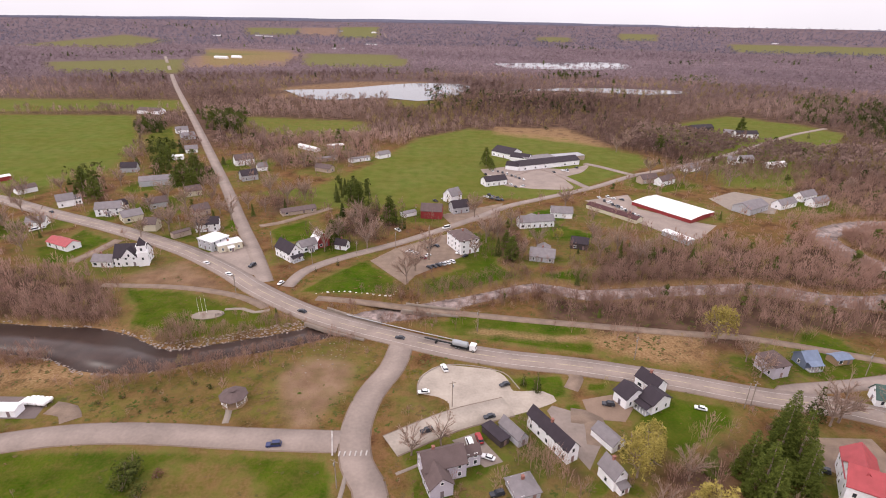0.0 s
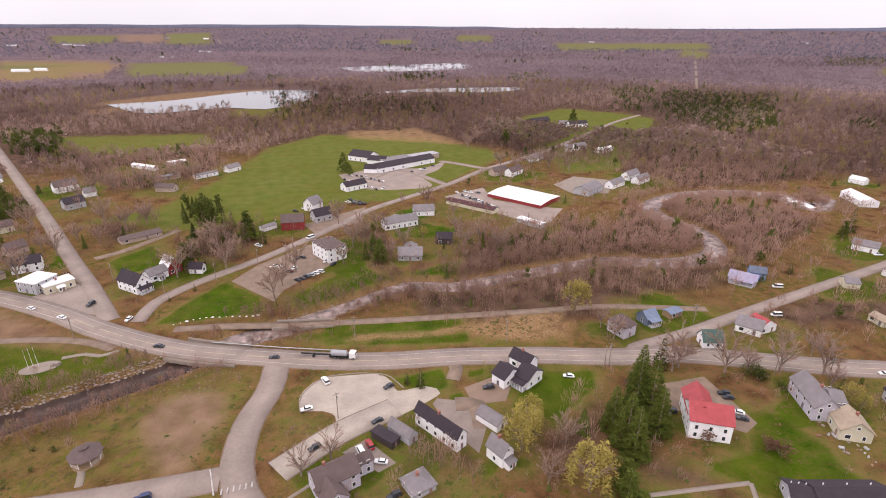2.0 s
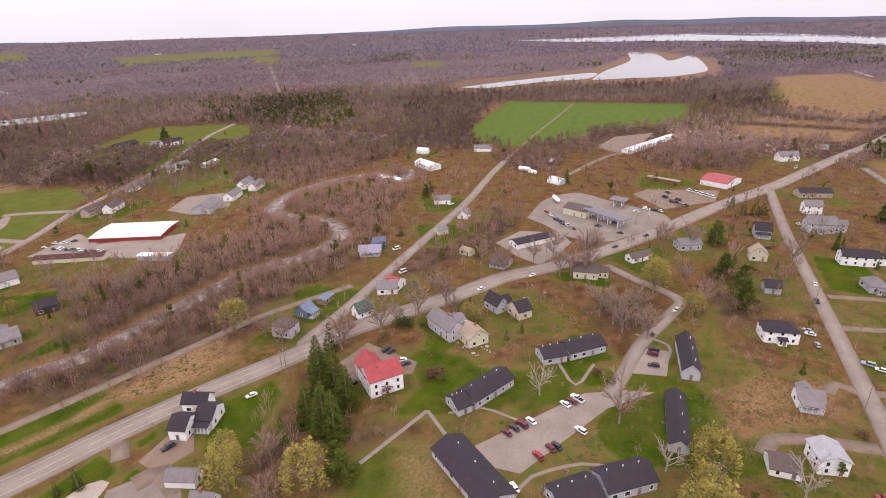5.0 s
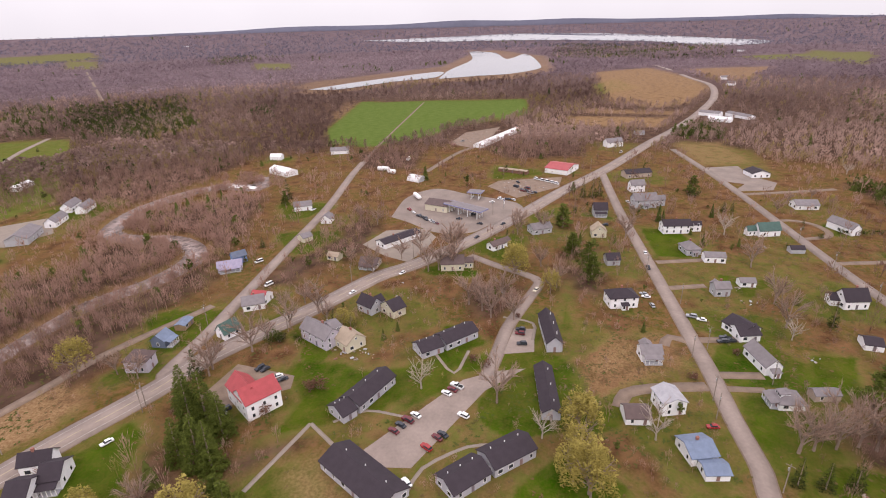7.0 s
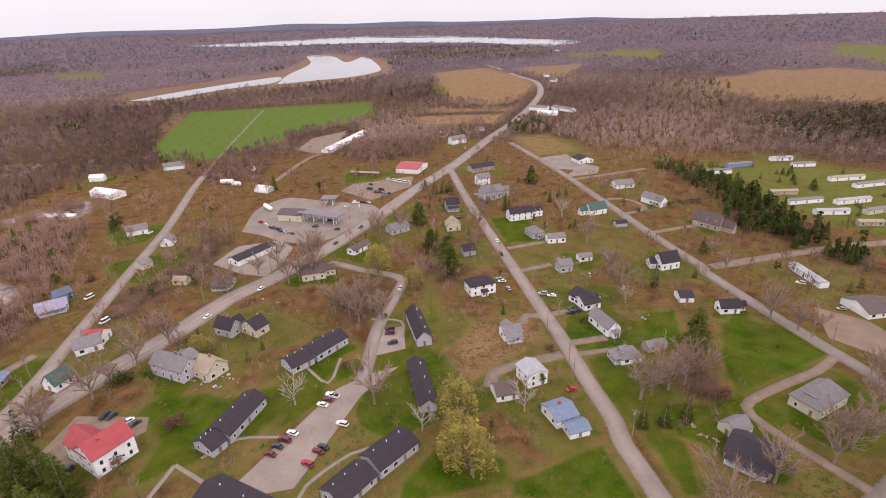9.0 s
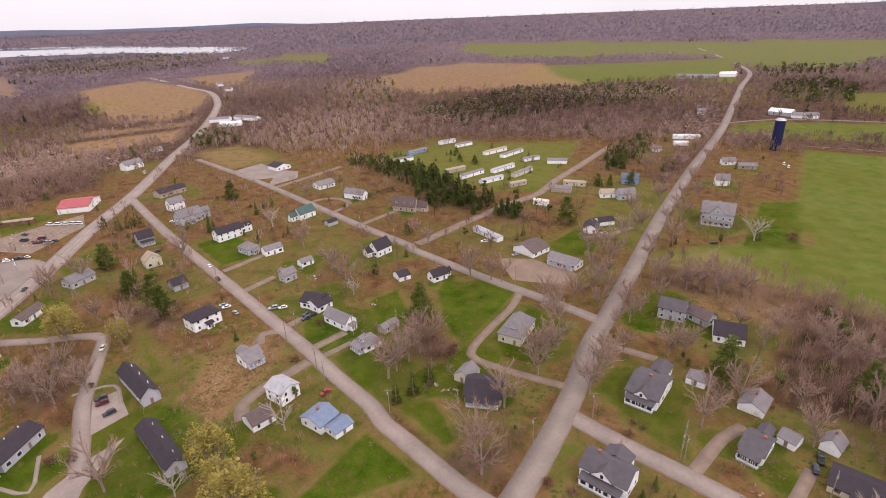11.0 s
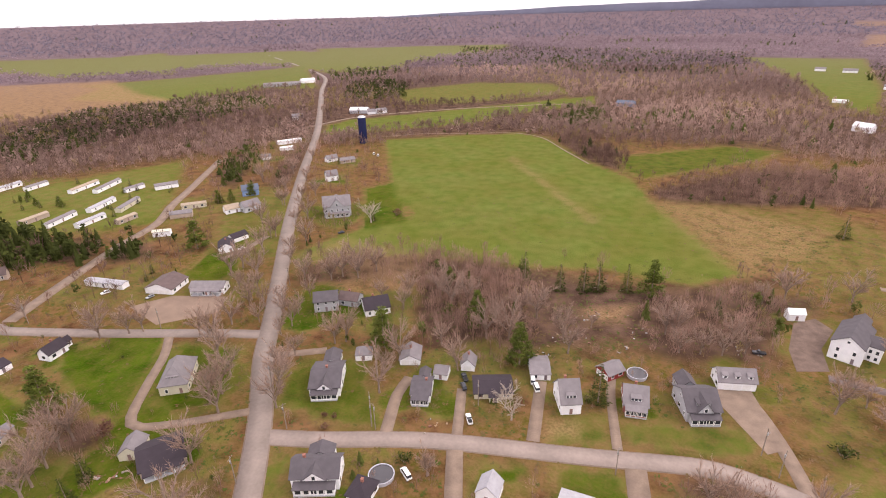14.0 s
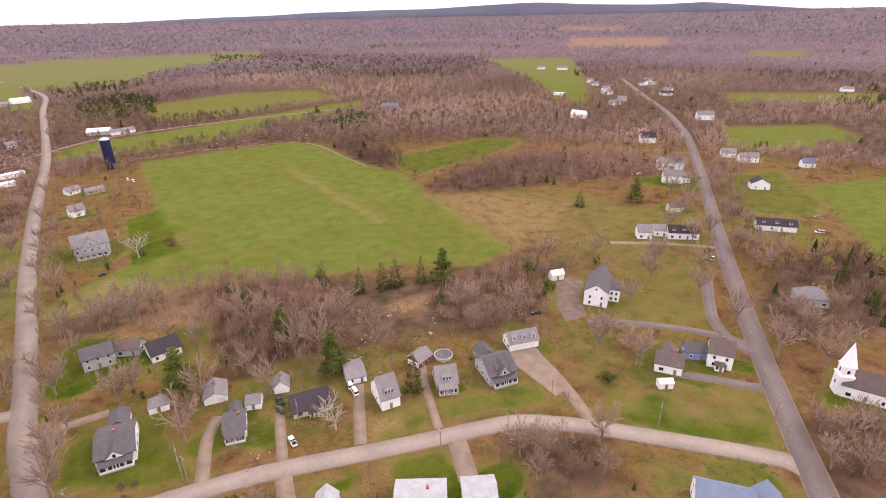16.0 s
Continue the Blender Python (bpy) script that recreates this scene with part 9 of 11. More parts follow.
# ---- landmarks ----
steeple(-148.6, 241.1, 20, 4.6, 10.5, 4.2, None, M['roof_dark'], 'white square church bell tower with a dark pyramid roof')
steeple(-149.9, -126.3, -20, 4.2, 10.6, 8.8, None, M['wall_white'], 'white church steeple with an octagonal white spire')
silo(239.9, -477.2, 4.0, 25.3)
gazebo(-66.5, 138.5)
canopy(315.1, 88.8, -113.3, 31.0, 9.0, 5.2)
canopy(350.6, 91.1, -92.7, 10.6, 9.0, 4.6)
tank(-132.3, 135.8, 75, 3.2, 0.75)
tank(-130.9, 136.4, 75, 3.2, 0.75)
tank(-129.5, 136.4, 75, 3.2, 0.75)
tank(-128.1, 136.2, 75, 3.2, 0.75)
tank(-126.4, 136.0, 75, 3.2, 0.75)
tank(-125.2, 136.0, 75, 3.2, 0.75)
tank(407.2, 189.8, 80, 6, 1.8)
tank(407.9, 186.4, 80, 6, 1.8)
tank(400.2, 177.4, 80, 6, 1.8)
tank(448.0, 180.6, 10, 7, 1.5)
tank(340.9, 132.2, 40, 10, 1.5)
pool(-19.3, -162.9, 3.4)
pool(48.4, -95.9, 3.6)
quonset(385.8, 149.7, 68.9, 13, 4.6)
pylon_sign(333.6, 67.1, 20)
bridge('road_bridge', [(-52.2, 193.3), (-41.7, 187.7), (-27.1, 181.7)], 14.5, 'concrete road bridge over the stream')
bridge('trail_bridge', [(-16.1, 201.6), (-5.0, 199.0), (7.5, 197.0)], 6.0, 'low concrete trail bridge over the stream')
guard_rail([(-41.8, 188.2), (-17.8, 178.3), (4.3, 170.0)], 6.0)
stones('lawn_stones', [tuple(q[:2]) for q in smooth_line([(-56.6, 213.1), (-46.9, 215.6), (-36.3, 214.4), (-23.3, 212.1), (-20.2, 218.8)], 2.4)], 0.75, 'row of whitewashed stones edging the lawn', 'trim')
tagged(strip('kerb', 0.35, smooth_line([(-7.4, 143.3), (-7.7, 148.6), (-6.1, 153.7), (-2.3, 158.1), (2.2, 160.6), (13.4, 159.8), (22.3, 156.4), (24.8, 152.6), (27.1, 147.1)], 2.0), M['concrete'], 0.22, thick=0.3), 'pale concrete kerb round the parking lot', 'kerb', kind='structure')
tagged(strip('sidewalk', 1.5, smooth_line([(-18.0, 181.2), (0.0, 173.3), (17.1, 168.5), (37.7, 164.7), (61.5, 160.1), (83.9, 154.7), (101.4, 149.8)], 3.0), M['concrete'], 0.13, thick=0.3), 'narrow pale concrete pavement beside the road', 'pavement', kind='structure')

_r = random.Random(8)
_bank = []
for _q, _n in zip(STREAM[:-1], STREAM[1:]):
    for _k in range(44):
        _t, _s = _r.random(), _r.choice((-1, 1))
        _d = Vector((_n[0] - _q[0], _n[1] - _q[1])).normalized()
        _o = _s * (_q[2] / 2 + (_r.uniform(-5.0, 3.0) if _q[2] < 15 else _r.uniform(0.0, 4.0)))
        _bank.append((_q[0] + (_n[0] - _q[0]) * _t - _d.y * _o, _q[1] + (_n[1] - _q[1]) * _t + _d.x * _o))
stones('river_stones', _bank, 0.6, 'grey and pale boulders along the stream bed')
stones('bank_stones', [(_p[0] - 0.4 * _o + _r.gauss(0, 0.5), _p[1] + 0.9 * _o + _r.gauss(0, 0.5)) for _p in smooth_line([(-108.0, 166.0), (-90.6, 168.5), (-71.7, 175.5), (-49.9, 185.4)], 0.8) for _o in (1.5, 3.0, 4.5, 6.0, 7.2)], 0.62, 'broken grey rock facing on the river bank')
stones('meadow_stones', [(-42.1 + _r.gauss(0, 9), 166.8 + _r.gauss(0, 6)) for _k in range(70)], 0.35, 'scattered pale stones on the rough lawn', 'concrete')

def monument(x, y, turn):
    m = tagged(new("memorial_plaza"), "oval concrete memorial plaza with flagpoles and granite blocks", "memorial")
    bm = bmesh.new()
    slab(bm, [(math.cos(a) * 6.5, math.sin(a) * 3.6, 0.2) for a in (6.283 * i / 26 for i in range(26))], 0.4)
    part("plaza_slab", bm, M["concrete"], m)
    for k in range(3):
        bm = bmesh.new()
        prism(bm, (-3.6 + k * 1.5, 1.2, 0.2), (-3.6 + k * 1.5, 1.2, 8.5), 0.07, 0.04, 6)
        part("flagpole", bm, M["trim"], m)
    for k in range(4):
        bm = bmesh.new()
        box(bm, 3.2 + k * 0.9, -1.6 + 0.5 * (k & 1), 0.2, 3.7 + k * 0.9, -0.9 + 0.5 * (k & 1), 1.3)
        part("granite_block", bm, M["stone"], m)
    m.matrix_basis = pose(x, y, 0.02, 0, 0, turn)


monument(-97.4, 192.8, 12)
truck(12.4, 169.4, 69.4)


# ---- vehicles ----
car(112.4, 354.8, -193, 'dark', 'suv')
car(114.1, 350.7, -193, 'white', 'sedan')
car(115.9, 346.7, -193, 'dark', 'sedan')
car(117.7, 342.7, -194, 'grey', 'pickup')
car(119.5, 338.7, -194, 'white', 'suv')
car(121.2, 334.7, -194, 'dark', 'sedan')
car(122.9, 330.8, -195, 'dkred', 'sedan')
car(124.7, 326.9, -195, 'white', 'sedan')
car(33.9, 418.7, -161, 'dark', 'sedan')
car(37.5, 412.2, -161, 'white', 'sedan')
car(41.0, 405.9, -161, 'dark', 'suv')
car(44.6, 401.3, -162, 'grey', 'sedan')
car(47.9, 395.3, -162, 'dark', 'sedan')
car(51.3, 390.9, -162, 'white', 'suv')
car(54.1, 385.2, -162, 'dark', 'sedan')
car(91.1, 429.1, -168, 'dark', 'sedan')
car(99.2, 434.9, -169, 'white', 'sedan')
car(103.5, 437.0, -169, 'dark', 'suv')
car(32.9, 363.2, -159, 'dark', 'pickup')
car(35.4, 359.4, -159, 'grey', 'pickup')
car(38.4, 357.0, -159, 'dark', 'pickup')
car(40.8, 353.3, -159, 'dark', 'sedan')
car(110.7, 362.1, -169, 'white', 'sedan')
car(117.2, 363.7, -169, 'white', 'suv')
car(304.2, 117.9, -219, 'dark', 'suv')
car(301.7, 113.9, -219, 'dark', 'pickup')
car(298.1, 110.3, -219, 'dark', 'sedan')
car(295.1, 104.3, -219, 'grey', 'sedan')
car(305.7, 89.8, -221, 'dark', 'sedan')
car(354.1, 74.2, -227, 'white', 'sedan')
car(352.8, 67.4, -227, 'dark', 'sedan')
car(352.1, 64.0, -228, 'white', 'sedan')
car(396.7, 69.3, -231, 'dark', 'pickup')
car(377.7, 62.8, -230, 'dark', 'suv')
car(375.5, 59.0, -230, 'dark', 'pickup')
car(373.3, 55.3, -230, 'dkred', 'pickup')
car(372.6, 51.9, -230, 'dark', 'sedan')
car(365.2, -12.4, -237, 'white', 'sedan')
car(352.0, -15.3, -236, 'dark', 'pickup')
car(-118.5, 242.9, -123, 'white', 'sedan')
car(-102.8, 230.6, -123, 'white', 'sedan')
car(-94.7, 240.5, -27, 'dark', 'suv')
car(-75.3, 222.0, -23, 'white', 'sedan')
car(-58.9, 196.3, -116, 'dark', 'sedan')
car(-46.8, 189.8, -118, 'red', 'sedan')
car(-15.9, 177.1, -105, 'dark', 'sedan')
car(1.4, 157.8, -161, 'white', 'suv')
car(-5.4, 144.5, -81, 'white', 'sedan')
car(22.1, 149.1, -64, 'dark', 'sedan')
car(15.7, 132.9, -73, 'dark', 'sedan')
car(-3.8, 126.2, -66, 'dark', 'suv')
car(9.1, 120.9, -166, 'white', 'van')
car(11.9, 123.2, -167, 'red', 'suv')
car(14.1, 115.9, -113, 'white', 'sedan')
car(-48.1, 119.5, -82, 'navy', 'suv')
car(55.0, 139.7, -98, 'dark', 'suv')
car(15.5, 103.2, -73, 'dark', 'suv')
car(-6.3, 241.8, -138, 'dark', 'sedan')
car(-4.0, 243.2, -138, 'dark', 'sedan')
car(-1.8, 244.7, -138, 'dark', 'suv')
car(0.5, 246.1, -139, 'grey', 'sedan')
car(2.8, 247.6, -139, 'white', 'sedan')
car(5.2, 249.0, -139, 'white', 'suv')
car(-13.9, 258.3, -138, 'white', 'suv')
car(-12.0, 254.7, -138, 'dark', 'pickup')
car(-9.8, 253.4, -138, 'dkred', 'sedan')
car(-7.6, 256.4, -45, 'white', 'sedan')
car(-6.4, 267.7, -36, 'dark', 'suv')
car(-3.0, 269.5, -140, 'dark', 'sedan')
car(-26.3, 292.3, -140, 'white', 'pickup')
car(2.3, 297.2, -54, 'white', 'van')
car(8.9, 260.7, -57, 'white', 'sedan')
car(12.1, 256.4, -47, 'dark', 'sedan')
car(-17.4, 261.1, -55, 'white', 'pickup')
car(40.7, 429.5, -173, 'white', 'sedan')
car(44.8, 428.0, -174, 'dark', 'sedan')
car(48.2, 424.7, -174, 'dark', 'suv')
car(51.5, 421.4, -175, 'white', 'suv')
car(54.7, 416.5, -175, 'dark', 'sedan')
car(57.5, 413.4, -175, 'grey', 'sedan')
car(60.0, 408.6, -175, 'dark', 'sedan')
car(62.7, 405.5, -176, 'white', 'sedan')
car(102.2, 433.3, -153, 'white', 'pickup')
car(113.3, 445.0, -154, 'dark', 'sedan')
car(59.8, 387.0, -59, 'white', 'sedan')
car(30.2, 359.1, -113, 'white', 'sedan')
car(33.9, 355.5, -113, 'dark', 'sedan')
car(37.7, 353.1, -113, 'dark', 'sedan')
car(106.8, 344.4, -148, 'grey', 'sedan')
car(115.2, 352.1, -134, 'white', 'sedan')
car(117.8, 342.6, -149, 'dark', 'suv')
car(120.7, 335.8, -149, 'white', 'sedan')
car(123.1, 328.1, -149, 'dark', 'sedan')
car(125.8, 322.8, -149, 'white', 'pickup')
car(120.2, 360.0, -135, 'white', 'sedan')
car(125.5, 357.7, -135, 'dark', 'sedan')
car(-244.5, 313.6, -121, 'dark', 'sedan')
car(-231.8, 286.8, -41, 'white', 'sedan')
car(-234.1, 283.1, -41, 'white', 'van')
car(0.4, 352.5, -143, 'white', 'sedan')
car(-5.4, 348.4, -142, 'dark', 'pickup')
car(114.0, 55.5, -201, 'dkred', 'sedan')
car(117.1, 54.4, -201, 'dark', 'sedan')
car(119.8, 53.0, -202, 'dkred', 'suv')
car(122.7, 51.4, -203, 'white', 'sedan')
car(135.9, 45.2, -200, 'white', 'sedan')
car(138.4, 43.9, -200, 'dkred', 'sedan')
car(140.6, 42.9, -200, 'white', 'pickup')
car(126.7, 36.7, -199, 'white', 'suv')
car(110.2, 43.4, -206, 'red', 'suv')
car(115.0, 41.6, -207, 'dkred', 'sedan')
car(116.8, 40.4, -207, 'dark', 'sedan')
car(96.3, 44.2, -217, 'white', 'sedan')
car(172.7, 26.1, -166, 'dark', 'suv')
car(179.9, 28.1, -178, 'dkred', 'suv')
car(183.0, 28.4, -178, 'dark', 'suv')
car(220.4, 95.4, -113, 'white', 'sedan')
car(194.5, 110.2, -112, 'white', 'sedan')
car(276.8, 71.2, -113, 'dark', 'sedan')
car(299.3, 75.1, -190, 'dark', 'sedan')
car(302.3, 61.0, -113, 'dark', 'sedan')
car(219.2, 27.7, -109, 'cream', 'sedan')
car(309.9, 123.2, -225, 'white', 'sedan')
car(305.5, 117.2, -225, 'dark', 'sedan')
car(301.1, 111.7, -225, 'dark', 'suv')
car(296.8, 106.4, -225, 'white', 'pickup')
car(293.6, 101.5, -226, 'dkred', 'sedan')
car(314.8, 128.3, -225, 'red', 'suv')
car(315.9, 83.9, -188, 'dark', 'pickup')
car(304.5, 90.3, -188, 'dark', 'sedan')
car(352.3, 69.7, -191, 'dark', 'sedan')
car(351.5, 73.6, -191, 'white', 'sedan')
car(277.1, -21.6, -263, 'white', 'sedan')
car(257.9, -22.5, -263, 'dark', 'pickup')
car(143.0, -38.0, -166, 'red', 'sedan')
car(196.1, -50.5, -166, 'dark', 'pickup')
car(194.9, -47.7, -166, 'dark', 'suv')
car(191.3, 154.2, -106, 'white', 'van')
car(213.9, 175.9, -113, 'white', 'van')
car(84.6, 138.4, -111, 'white', 'sedan')
car(130.7, 116.0, -111, 'dark', 'suv')
car(130.6, 113.8, -111, 'dark', 'sedan')
car(128.2, 106.8, -129, 'white', 'sedan')
car(127.2, 104.0, -129, 'dark', 'sedan')
car(107.6, 113.0, -119, 'dark', 'suv')
car(105.0, 112.5, -119, 'grey', 'sedan')
car(228.0, -19.8, -199, 'grey', 'sedan')
car(225.4, -20.7, -183, 'white', 'sedan')
car(217.8, -23.1, -254, 'grey', 'sedan')
car(315.4, 0.6, -168, 'dark', 'suv')
car(298.8, 193.0, -102, 'white', 'pickup')
car(290.2, 178.4, -114, 'grey', 'sedan')
car(517.8, -5.6, -106, 'white', 'van')
car(539.0, 154.8, -129, 'grey', 'pickup')
car(518.6, 158.1, -130, 'dkred', 'pickup')
car(381.4, 59.2, -211, 'dkred', 'van')
car(384.2, 68.3, -211, 'dark', 'van')
car(375.0, 61.5, -210, 'dkred', 'pickup')
car(370.5, 55.3, -210, 'grey', 'van')
car(409.1, 57.0, -222, 'white', 'van')
car(406.6, 52.5, -222, 'white', 'van')
car(404.1, 48.2, -222, 'white', 'van')
car(401.7, 43.9, -222, 'white', 'van')
car(399.2, 40.1, -222, 'white', 'van')
car(344.0, 77.7, -168, 'white', 'sedan')
car(37.2, -139.6, 31, 'dark', 'suv')
car(38.2, -144.4, 31, 'dark', 'pickup')
car(31.0, -124.6, 28, 'white', 'pickup')
car(198.0, -49.2, -177, 'dark', 'pickup')
car(210.3, -42.0, -188, 'white', 'sedan')
car(212.1, -38.3, -188, 'grey', 'suv')
car(195.4, -160.6, -193, 'grey', 'sedan')
car(219.6, -157.8, -206, 'white', 'suv')
car(189.6, -219.6, -206, 'white', 'sedan')
car(146.2, -255.2, -231, 'dark', 'sedan')
car(253.3, -322.4, -166, 'dark', 'sedan')
car(202.7, -430.2, 34, 'white', 'van')
car(209.2, -435.4, 34, 'white', 'van')
car(-61.9, -188.8, -266, 'dark', 'pickup')
car(-260.8, -276.3, 35, 'grey', 'sedan')
car(-244.5, -253.9, 61, 'white', 'van')
car(-164.1, -229.5, 48, 'cream', 'van')
car(-82.3, -222.8, -235, 'white', 'van')
car(-196.0, -383.8, -255, 'white', 'sedan')
car(-324.2, -378.3, 80, 'dark', 'sedan')
car(-413.1, -567.2, 78, 'white', 'sedan')
car(-420.8, -565.6, 78, 'grey', 'sedan')
car(42.0, -98.4, 48, 'white', 'van')
car(15.0, -149.7, 11, 'white', 'van')
car(13.3, -146.0, 24, 'white', 'van')


# ---- poles ----
utility_pole(14.7, 183.4, 155)
utility_pole(71.9, 165.6, 114)
utility_pole(101.9, 140.5, 116)
utility_pole(-92.1, 210.9, 46)
utility_pole(-27.1, 104.8, 151)
utility_pole(-44.3, 252.8, 104)
utility_pole(-65.5, 243.9, 112)
utility_pole(-91.6, 263.5, 134)
utility_pole(4.0, 137.9, 20)
utility_pole(-7.2, 276.6, 100)
utility_pole(-151.2, 285.9, 80)
utility_pole(-25.4, 266.2, 40)
utility_pole(152.1, 157.7, 160)
utility_pole(156.5, 120.7, 106)
utility_pole(173.2, 113.9, 0)
utility_pole(205.3, 116.1, 60)
utility_pole(99.2, 139.3, 65)
utility_pole(158.8, 135.3, 151)
utility_pole(223.1, -34.9, 165)
utility_pole(252.9, -21.7, 86)
utility_pole(121.7, -52.2, 60)
utility_pole(157.0, -39.8, 40)
utility_pole(188.4, -41.6, 120)
utility_pole(198.7, 39.4, 66)
utility_pole(240.0, 96.7, 75)
utility_pole(312.2, -101.3, 64)
utility_pole(278.2, -108.1, 110)
utility_pole(246.0, -115.0, 60)
utility_pole(318.6, 71.2, 120)
utility_pole(359.6, 53.5, 35)
utility_pole(447.1, 17.4, 50)
utility_pole(171.2, -59.9, 135)
utility_pole(181.4, -35.7, 146)
utility_pole(147.8, -39.6, 159)
utility_pole(58.0, -112.6, 146)
utility_pole(138.3, -188.8, 0)
utility_pole(101.5, -121.3, 50)
utility_pole(86.4, -82.0, 100)
utility_pole(173.5, -250.9, 30)
utility_pole(212.9, -326.2, 60)
utility_pole(275.5, -445.7, 90)
utility_pole(229.1, -127.6, 131)
utility_pole(169.6, -140.6, 150)
utility_pole(61.5, -117.0, 121)
utility_pole(-53.0, -134.8, 110)
utility_pole(84.9, -104.7, 60)
utility_pole(-81.9, -117.3, 55)
utility_pole(-113.3, -103.9, 155)
utility_pole(-119.2, -115.8, 64)
utility_pole(-124.4, -130.2, 55)
utility_pole(-133.8, -152.4, 60)
utility_pole(-144.5, -175.8, 114)
utility_pole(-160.1, -210.7, 140)
utility_pole(-178.0, -249.8, 14)
utility_pole(-202.6, -302.0, 75)
utility_pole(-55.9, -127.2, 50)
utility_pole(30.1, -132.4, 110)
utility_pole(59.6, -113.3, 115)
utility_pole(-243.8, -390.5, 115)
utility_pole(-13.6, -115.5, 60)


# ---- trees and shrubs ----
plant('b', 246.3, -361.1, 13)
plant('b', 278.4, -430.8, 12)
plant('b', 304.8, -483.5, 12)
plant('b', 208.4, -290.7, 12)
plant('b', 181.5, -240.6, 14)
plant('b', 178.8, -271.7, 14)
plant('b', 159.3, -237.6, 13)
plant('b', 363.4, -611.4, 13)
plant('b', 420.2, -718.3, 12)
plant('b', 198.1, -314.0, 12)
plant('b', 133.7, -195.3, 13)
plant('b', -230.7, -392.8, 13)
plant('b', -233.8, -345.1, 14)
plant('b', -263.5, -466.3, 12)
plant('b', -298.2, -483.9, 12)
plant('b', -332.7, -563.5, 12)
plant('b', -202.9, -279.8, 14)
plant('b', -178.3, -285.0, 14)
plant('b', -180.5, -257.6, 13)
plant('b', -184.5, -240.4, 12)
plant('b', -167.0, -251.4, 13)
plant('b', -161.2, -269.0, 13)
plant('b', 41.9, -148.2, 12)
plant('b', -134.1, -227.1, 14)
plant('b', -152.9, -217.9, 13)
plant('b', -141.0, -170.0, 14)
plant('b', -163.0, -168.8, 12)
plant('b', -161.0, -156.5, 12)
plant('b', -142.7, -147.3, 14)
plant('b', -155.1, -139.0, 14)
plant('b', -168.4, -144.3, 12)
plant('b', -193.0, -309.0, 13)
plant('b', -217.1, -342.0, 13)
plant('b', -279.7, -441.1, 13)
plant('b', -271.0, -369.4, 14)
plant('b', -189.5, -232.9, 13)
plant('b', -189.4, -219.1, 13)
plant('b', -103.7, -190.9, 12)
plant('b', -183.2, -170.6, 12)
plant('b', -106.8, -241.3, 12)
plant('b', -195.3, -332.5, 12)
plant('w', 131.2, 1.2, 13)
plant('w', 105.8, -4.1, 13)
plant('w', 117.6, -0.0, 11)
plant('b', -287.2, 348.7, 11)
plant('b', -266.3, 356.4, 10)
plant('b', -185.7, 319.7, 9)
plant('w', -170.2, 301.9, 8)
plant('b', -193.4, 308.8, 8)
plant('b', -156.1, 306.5, 9)
plant('b', -171.3, 367.0, 9)
plant('b', -140.3, 316.5, 8)
plant('b', -246.6, 279.9, 10)
plant('p', -263.6, 376.0, 13)
plant('p', -183.6, 374.7, 13)
plant('w', 65.5, 279.6, 7)
plant('b', -43.7, 299.9, 8)
plant('b', -126.1, 327.1, 10)
plant('w', 61.9, 120.6, 9)
plant('b', 87.1, 287.4, 9)
plant('b', 41.9, 303.8, 10)
plant('p', 415.8, -191.7, 7)
plant('s', 429.7, -207.8, 6)
plant('p', 387.2, -207.4, 7)
plant('p', 403.1, -249.2, 5)
plant('p', 382.8, -245.6, 6)
plant('p', 361.3, -248.5, 6)
plant('s', 326.2, -273.1, 6)
plant('s', 339.4, -292.2, 6)
plant('s', 322.0, -253.5, 5)
plant('s', 313.8, -300.1, 4)
plant('p', 257.8, -284.0, 9)
plant('p', 245.3, -303.0, 9)
plant('p', 278.9, -354.1, 8)
plant('b', 197.3, -133.7, 11)
plant('b', 235.4, -130.8, 10)
plant('b', 252.3, -131.5, 9)
plant('b', 210.8, -291.2, 10)
plant('b', 227.5, -320.5, 10)
plant('b', 183.1, -238.1, 9)
plant('b', 147.4, -172.1, 10)
plant('b', 129.9, -171.4, 10)
plant('b', 5.3, -169.8, 12)
plant('b', 36.3, -99.7, 8)
plant('w', 246.1, 44.5, 11)
plant('p', 382.0, 25.8, 7)
plant('p', 597.1, -0.5, 10)
plant('p', 613.2, -64.2, 12)
plant('p', 619.5, -58.6, 11)
plant('b', 282.8, 137.3, 9)
plant('b', 290.2, 152.1, 9)
plant('s', 359.9, -70.3, 7)
plant('s', 363.5, -76.3, 7)
plant('s', 346.8, -112.5, 4)
plant('s', 324.3, -116.1, 4)
plant('b', 364.2, -101.9, 9)
plant('b', 385.8, -112.7, 8)
plant('w', 385.8, -136.9, 7)
plant('b', 399.6, -129.8, 7)
plant('B', 475.5, -173.4, 10)
plant('s', 32.8, 146.6, 8)
plant('s', 28.6, 149.5, 5)
plant('P', 85.3, 104.0, 19)
plant('P', 97.2, 117.0, 20)
plant('P', 100.3, 113.9, 21)
plant('P', 105.7, 127.4, 17)
plant('P', 85.5, 111.6, 16)
plant('P', 85.1, 99.5, 18)
plant('P', 97.8, 106.0, 17)
plant('b', -7.9, 116.8, 9)
plant('b', 0.5, 120.9, 9)
plant('b', 113.5, 156.1, 9)
plant('g', -109.2, 136.4, 1.6)
plant('g', -103.3, 139.8, 1.7)
plant('g', -94.5, 143.2, 1.6)
plant('g', -88.9, 138.2, 1.8)
plant('g', -80.1, 138.2, 1.4)
plant('g', -83.1, 147.1, 1.5)
plant('g', -77.2, 145.4, 1.8)
